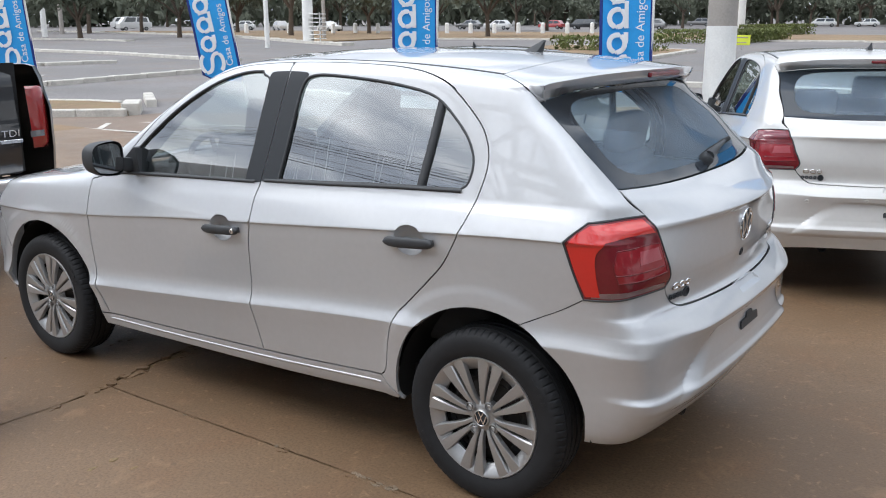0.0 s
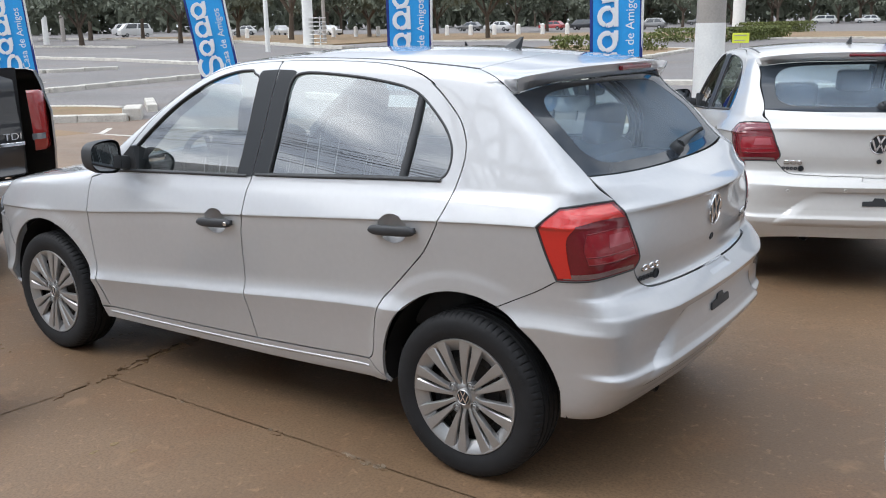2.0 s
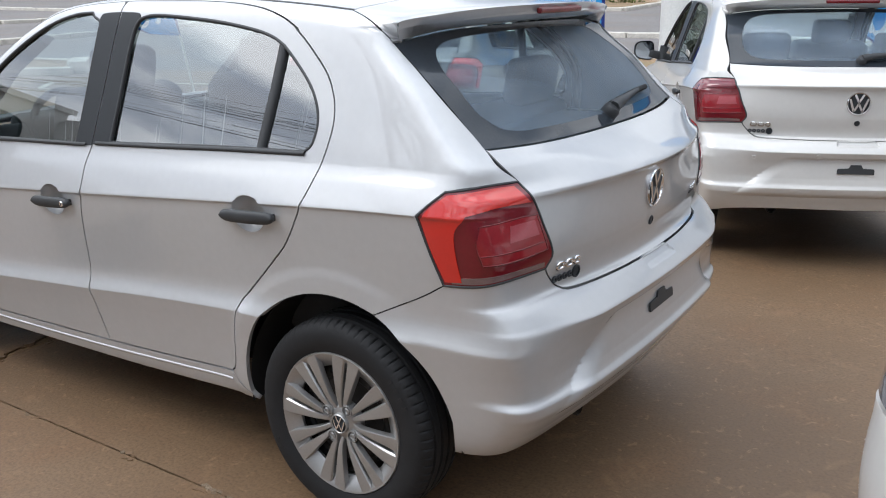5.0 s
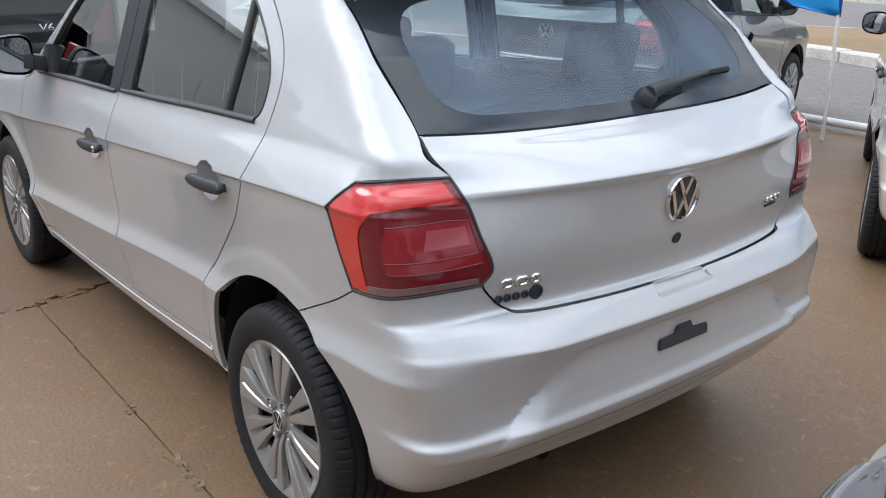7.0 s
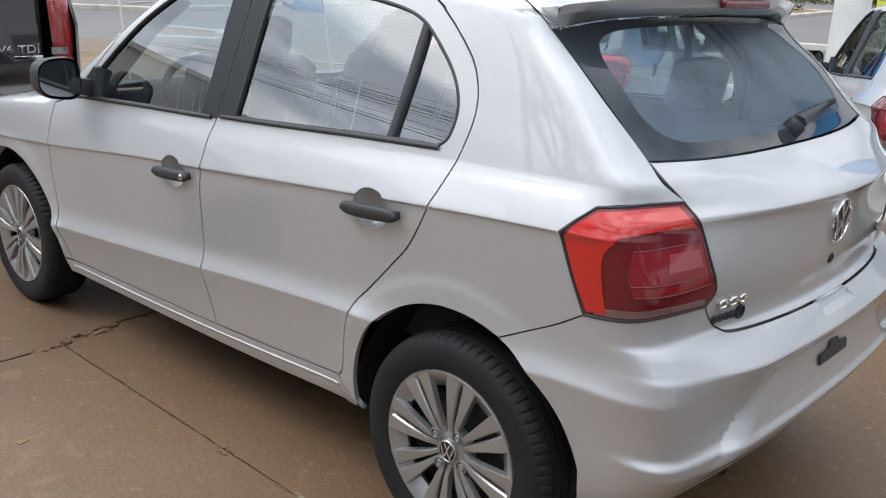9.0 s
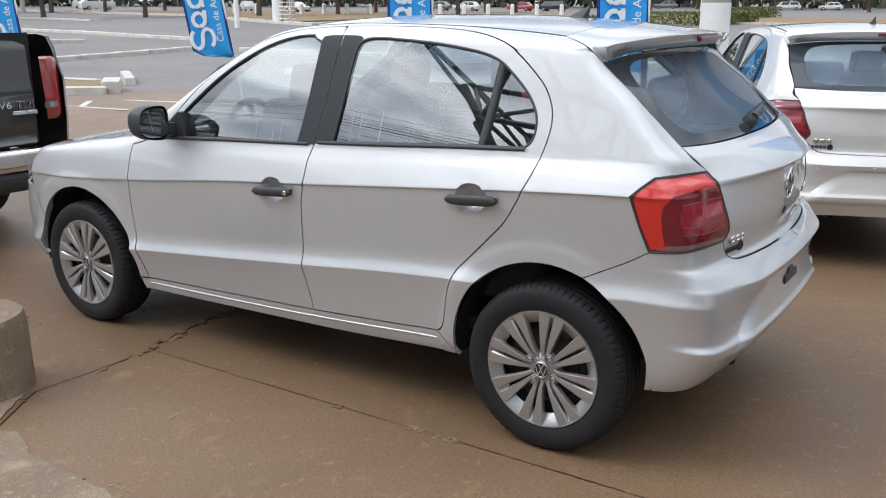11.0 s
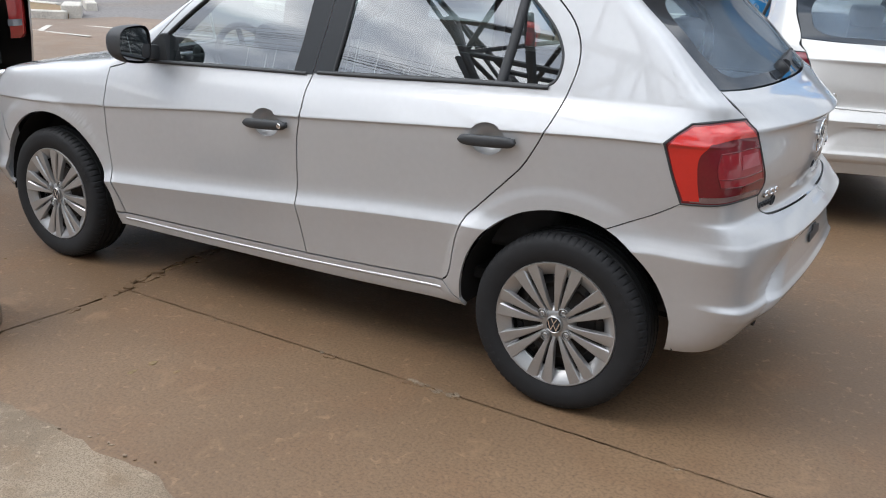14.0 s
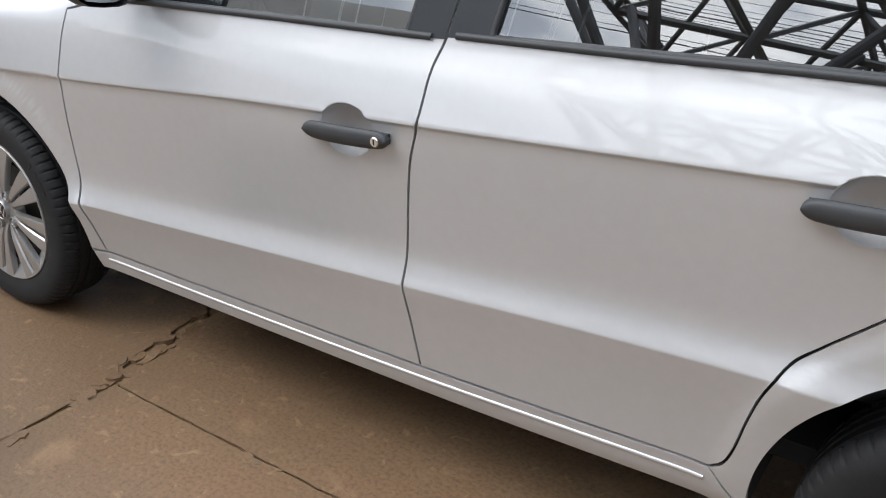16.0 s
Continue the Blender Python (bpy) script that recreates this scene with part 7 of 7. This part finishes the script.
def pickup(at):
    """A black double-cab pickup; its own tail at x = 0, nose towards -x."""
    ob = thing("pickup_truck", "black double-cab pickup with chrome rear bumper", "pickup", at)
    bed = bmesh.new()
    prof = [(-0.965, 0.54), (-0.985, 0.80), (-0.985, 1.05), (-0.955, 1.25), (-0.92, 1.325), (-0.86, 1.34)]
    full = prof + [(-y, z) for y, z in prof[::-1]]
    rows = []
    for x, k in ((-0.012, 0.955), (-0.035, 0.985), (-0.09, 1.0), (-0.9, 1.0), (-1.75, 1.0)):
        rows.append([bed.verts.new((x - (0.05 if z > 1.2 and x > -0.05 else 0), y * k, z)) for y, z in full])
    for a, b in zip(rows, rows[1:]):
        for i in range(len(full) - 1):
            bed.faces.new((a[i], a[i + 1], b[i + 1], b[i]))
    bed.faces.new(rows[-1])
    part("bed", bed, BLACK_PAINT, ob, "", 40)
    gate = bmesh.new()
    rows = []
    for z, x in ((0.64, -0.030), (0.66, -0.006), (0.80, 0.004), (0.93, 0.008), (1.02, -0.004), (1.06, -0.012), (1.20, -0.020), (1.30, -0.035), (1.325, -0.06)):
        rows.append([gate.verts.new((x - 0.020 * (y / 0.7) ** 2, y, z)) for y in np.linspace(-0.72, 0.72, 13)])
    for a, b in zip(rows, rows[1:]):
        for i in range(12):
            gate.faces.new((a[i], a[i + 1], b[i + 1], b[i]))
    tg = part("tailgate", gate, BLACK_PAINT, ob, "", 60)
    shut = bmesh.new()
    box(shut, (0.02, 1.50, 0.70), (-0.062, 0, 1.0))
    part("gate_backing", shut, DARK, ob)
    for s in (-1, 1):
        lamp = bmesh.new()
        rows = []
        for z, yi, yo in ((0.80, 0.80, 0.985), (0.83, 0.79, 0.996), (0.95, 0.785, 1.0), (1.10, 0.775, 0.996), (1.185, 0.77, 0.985), (1.20, 0.78, 0.970)):
            ring = []
            for t in np.linspace(0, 1, 7):
                y = yi + (yo - yi) * t
                ring.append(lamp.verts.new((0.010 - 0.16 * t ** 3.2 - (0.02 if z in (0.80, 1.20) else 0), s * y, z)))
            rows.append(ring)
        for a, b in zip(rows, rows[1:]):
            for i in range(6):
                lamp.faces.new((a[i], a[i + 1], b[i + 1], b[i]))
        tl = part("tail_light", lamp, PICKUP_RED, ob, "red tail light with a clear band", 50)
        band = bmesh.new()
        rows = []
        for z in (0.875, 0.915):
            rows.append([band.verts.new((0.0145 - 0.16 * t ** 3.2, s * (0.775 + 0.214 * t), z)) for t in np.linspace(0, 1, 7)])
        for i in range(6):
            band.faces.new((rows[0][i], rows[0][i + 1], rows[1][i + 1], rows[1][i]))
        part("clear_band", band, LAMP_GLASS, tl, "clear lens band")
        horn = bmesh.new()
        prism(horn, [(-0.10, s * 0.72), (0.03, s * 0.72), (0.035, s * 0.90), (-0.02, s * 0.985), (-0.16, s * 0.995), (-0.16, s * 0.80)], 0.50, 0.635, "z", 0.02)
        part("bumper_end", horn, CHROME, ob, "chrome bumper corner")
        well = bmesh.new()
        lathe(well, [(0.0, -0.10), (0.44, -0.10), (0.45, 0.10)], 32, "y", (-1.22, s * 0.88, 0.44))
        part("wheel_well", well, DARK, ob)
    bar = bmesh.new()
    prism(bar, [(-0.04, 0.49), (0.05, 0.49), (0.075, 0.52), (0.075, 0.615), (0.05, 0.635), (-0.04, 0.635)], -0.74, 0.74, "y", 0.012)
    bp = part("bumper", bar, CHROME, ob, "chrome rear bumper bar")
    slot = bmesh.new()
    prism(slot, [(-0.30, 0.54), (0.30, 0.54), (0.30, 0.57), (0.10, 0.57), (0.07, 0.595), (-0.07, 0.595), (-0.10, 0.57), (-0.30, 0.57)], 0.0755, 0.079, "x", 0.002)
    part("plate_slot", slot, TRIM, bp, "black slot in the bumper")
    low = bmesh.new()
    prism(low, [(-0.10, 0.34), (0.01, 0.36), (0.045, 0.42), (0.045, 0.488), (-0.10, 0.49)], -0.94, 0.94, "y", 0.03)
    part("bumper_skirt", low, TRIM, ob, "black plastic lower bumper")
    # engine badge in raised letters
    for word, y0 in (("V6", 0.47), ("TDI", 0.585)):
        cu = bpy.data.curves.new("badge", "FONT")
        cu.body, cu.size, cu.extrude, cu.align_x, cu.align_y = word, 0.062, 0.003, "LEFT", "CENTER"
        tx = new("badge_text", cu)
        me = bpy.data.meshes.new_from_object(tx)
        bpy.data.objects.remove(tx)
        t = part("badge", me, CHROME, tg, "chrome engine badge letters")
        t.matrix_basis = pose(-0.004, y0, 0.905, 90, 0, 90) @ Matrix.Diagonal((1.3, 1.0, 1.0, 1))
    bm = bmesh.new()
    box(bm, (0.005, 0.17, 0.024), (-0.006, 0.645, 0.855), (0, 0, -2), 0.002, 1)
    part("badge_plate", bm, CHROME, tg, "chrome badge plate")
    rg = bmesh.new()
    lathe(rg, [(0.075, -0.006), (0.075, 0.006), (0.070, 0.011), (0.064, 0.005)], 40, "x", (0.004, 0, 1.04))
    em = part("emblem", rg, CHROME, tg, "chrome ring emblem", 40)
    eb = bmesh.new()
    roundel_bars(eb, 0.064, 0.013, 0.008)
    bmesh.ops.transform(eb, matrix=pose(0.006, 0, 1.04, 90, 0, 90), verts=eb.verts)
    part("emblem_bars", eb, CHROME, em)
    cab = bmesh.new()
    prism(cab, [(-1.78, 0.45), (-1.78, 1.16), (-3.80, 1.18), (-4.75, 1.10), (-5.08, 0.98), (-5.18, 0.62), (-5.10, 0.42)], -0.965, 0.965, "y", 0.06)
    part("cab", cab, BLACK_PAINT, ob, "", 40)
    top = bmesh.new()
    rows = []
    for z, x0, x1, hw in ((1.15, -1.82, -3.82, 0.93), (1.72, -2.02, -3.25, 0.78), (1.82, -2.15, -3.12, 0.70)):
        rows.append([top.verts.new(p) for p in ((x0, -hw, z), (x1, -hw, z), (x1, hw, z), (x0, hw, z))])
    for a, b in zip(rows, rows[1:]):
        for i in range(4):
            top.faces.new((a[i], a[(i + 1) % 4], b[(i + 1) % 4], b[i]))
    top.faces.new(rows[-1])
    part("greenhouse", top, BLACK_PAINT, ob)
    for s in (-1, 1):
        for xa, xb, ua, ub in ((-2.02, -2.72, -2.14, -2.72), (-2.78, -3.66, -2.78, -3.26)):
            bm = bmesh.new()
            vs = [bm.verts.new(p) for p in ((xa, s * 0.925, 1.19), (xb, s * 0.925, 1.19), (ub, s * 0.795, 1.68), (ua, s * 0.795, 1.68))]
            bm.faces.new(vs)
            part("side_window", bm, DARK_GLASS, ob, "dark side window")
        for x in (-1.22, -4.32):
            simple_wheel(ob, x, s * 0.86, 0.385, 0.385, 0.25)
    bm = bmesh.new()
    bm.faces.new([bm.verts.new(p) for p in ((-1.80, -0.80, 1.22), (-1.80, 0.80, 1.22), (-1.995, 0.70, 1.66), (-1.995, -0.70, 1.66))])
    part("back_window", bm, DARK_GLASS, ob, "dark rear window")
    return ob


pickup(pose(-4.10, -0.63, 0.0, 0, 0, 0))


# ---- cars far across the lot ----
def far_car(x, y, turn, mat, high, length, van, label):
    ob = thing("parked_car", label, "car", Matrix.Translation((x, y, rise(x, y) - 0.05)) @ Matrix.Rotation(radians(turn), 4, "Z"), "far parked cars")
    L, H = length / 2, high
    bm = bmesh.new()
    belt = 0.62 * H
    prism(bm, [(-L, 0.32), (-L, belt * 0.78), (-L * 0.96, belt * 0.95), (-L * (0.86 if van else 0.45), belt), (L * 0.85, belt * 1.02), (L, belt * 0.95), (L, 0.32)], -0.86, 0.86, "y", 0.07)
    part("body", bm, mat, ob, "", 40)
    top = bmesh.new()
    rows = []
    f0, f1 = (-0.86, -0.62) if van else (-0.46, -0.16)
    for z, a, b, w in ((belt - 0.02, f0 * L, 0.88 * L, 0.82), (H - 0.07, f1 * L, (0.80 if van else 0.66) * L, 0.66), (H, (f1 + 0.1) * L, 0.58 * L, 0.56)):
        rows.append([top.verts.new(p) for p in ((a, -w, z), (b, -w, z), (b, w, z), (a, w, z))])
    for a, b in zip(rows, rows[1:]):
        for i in range(4):
            top.faces.new((a[i], a[(i + 1) % 4], b[(i + 1) % 4], b[i]))
    top.faces.new(rows[-1])
    part("roof", top, mat, ob)
    for s in (-1, 1):
        for u0, u1 in ((0.08, 0.48), (0.54, 0.94)):
            bm = bmesh.new()
            lo, hi = (f0 * L + 0.1, 0.86 * L), (f1 * L + 0.05, (0.78 if van else 0.62) * L)
            vs = [bm.verts.new(p) for p in ((lo[0] + (lo[1] - lo[0]) * u0, s * 0.822, belt + 0.02), (lo[0] + (lo[1] - lo[0]) * u1, s * 0.822, belt + 0.02), (hi[0] + (hi[1] - hi[0]) * u1, s * 0.685, H - 0.10), (hi[0] + (hi[1] - hi[0]) * u0, s * 0.685, H - 0.10))]
            bm.faces.new(vs)
            part("side_window", bm, DARK_GLASS, ob, "dark side window")
        for wx in (-0.62 * L, 0.62 * L):
            simple_wheel(ob, wx, s * 0.80, 0.31, 0.31, 0.2)
    return ob


RED_PAINT = paint("red_paint", (0.35, 0.03, 0.03), 0.0, 0.35)
for x, y, turn, mat, high, length, van, label in (
        (-115, 104, 40, WHITE, 1.5, 4.2, False, "small white car parked under the trees"),
        (-99, 97, 150, WHITE, 1.5, 4.1, False, "white compact car parked under the trees"),
        (-87, 94.5, 160, WHITE, 1.45, 4.3, False, "white saloon parked under the trees"),
        (-84, 126, 10, GREY_PAINT, 1.5, 4.3, False, "grey car parked beyond the verge"),
        (-76.5, 123, 8, WHITE, 1.5, 4.4, False, "white saloon parked beyond the verge"),
        (-71, 131, 5, RED_PAINT, 1.45, 4.2, False, "red car parked beyond the verge"),
        (-65.5, 132, 5, BLACK_PAINT, 1.6, 4.6, True, "black van parked beyond the verge"),
        (-52.5, 128, 8, GREY_PAINT, 1.6, 4.4, False, "grey car near the far road"),
        (-76, 186, 20, WHITE, 1.6, 4.6, True, "white people carrier on the far road"),
        (-67, 189, 20, GREY_PAINT, 1.7, 5.0, False, "grey pickup on the far road"),
        (-40.7, 184.5, 15, WHITE, 1.6, 4.6, True, "white van on the far road"),
        (-33.5, 187, 15, WHITE, 1.5, 4.4, False, "white saloon on the far road"),
        (-150, 106, 60, WHITE, 2.2, 5.2, True, "white van at the lot's far corner"),
        (-128, 92, 75, WHITE, 2.2, 5.5, True, "white minibus at the lot's far corner")):
    far_car(x, y, turn, mat, high, length, van, label)
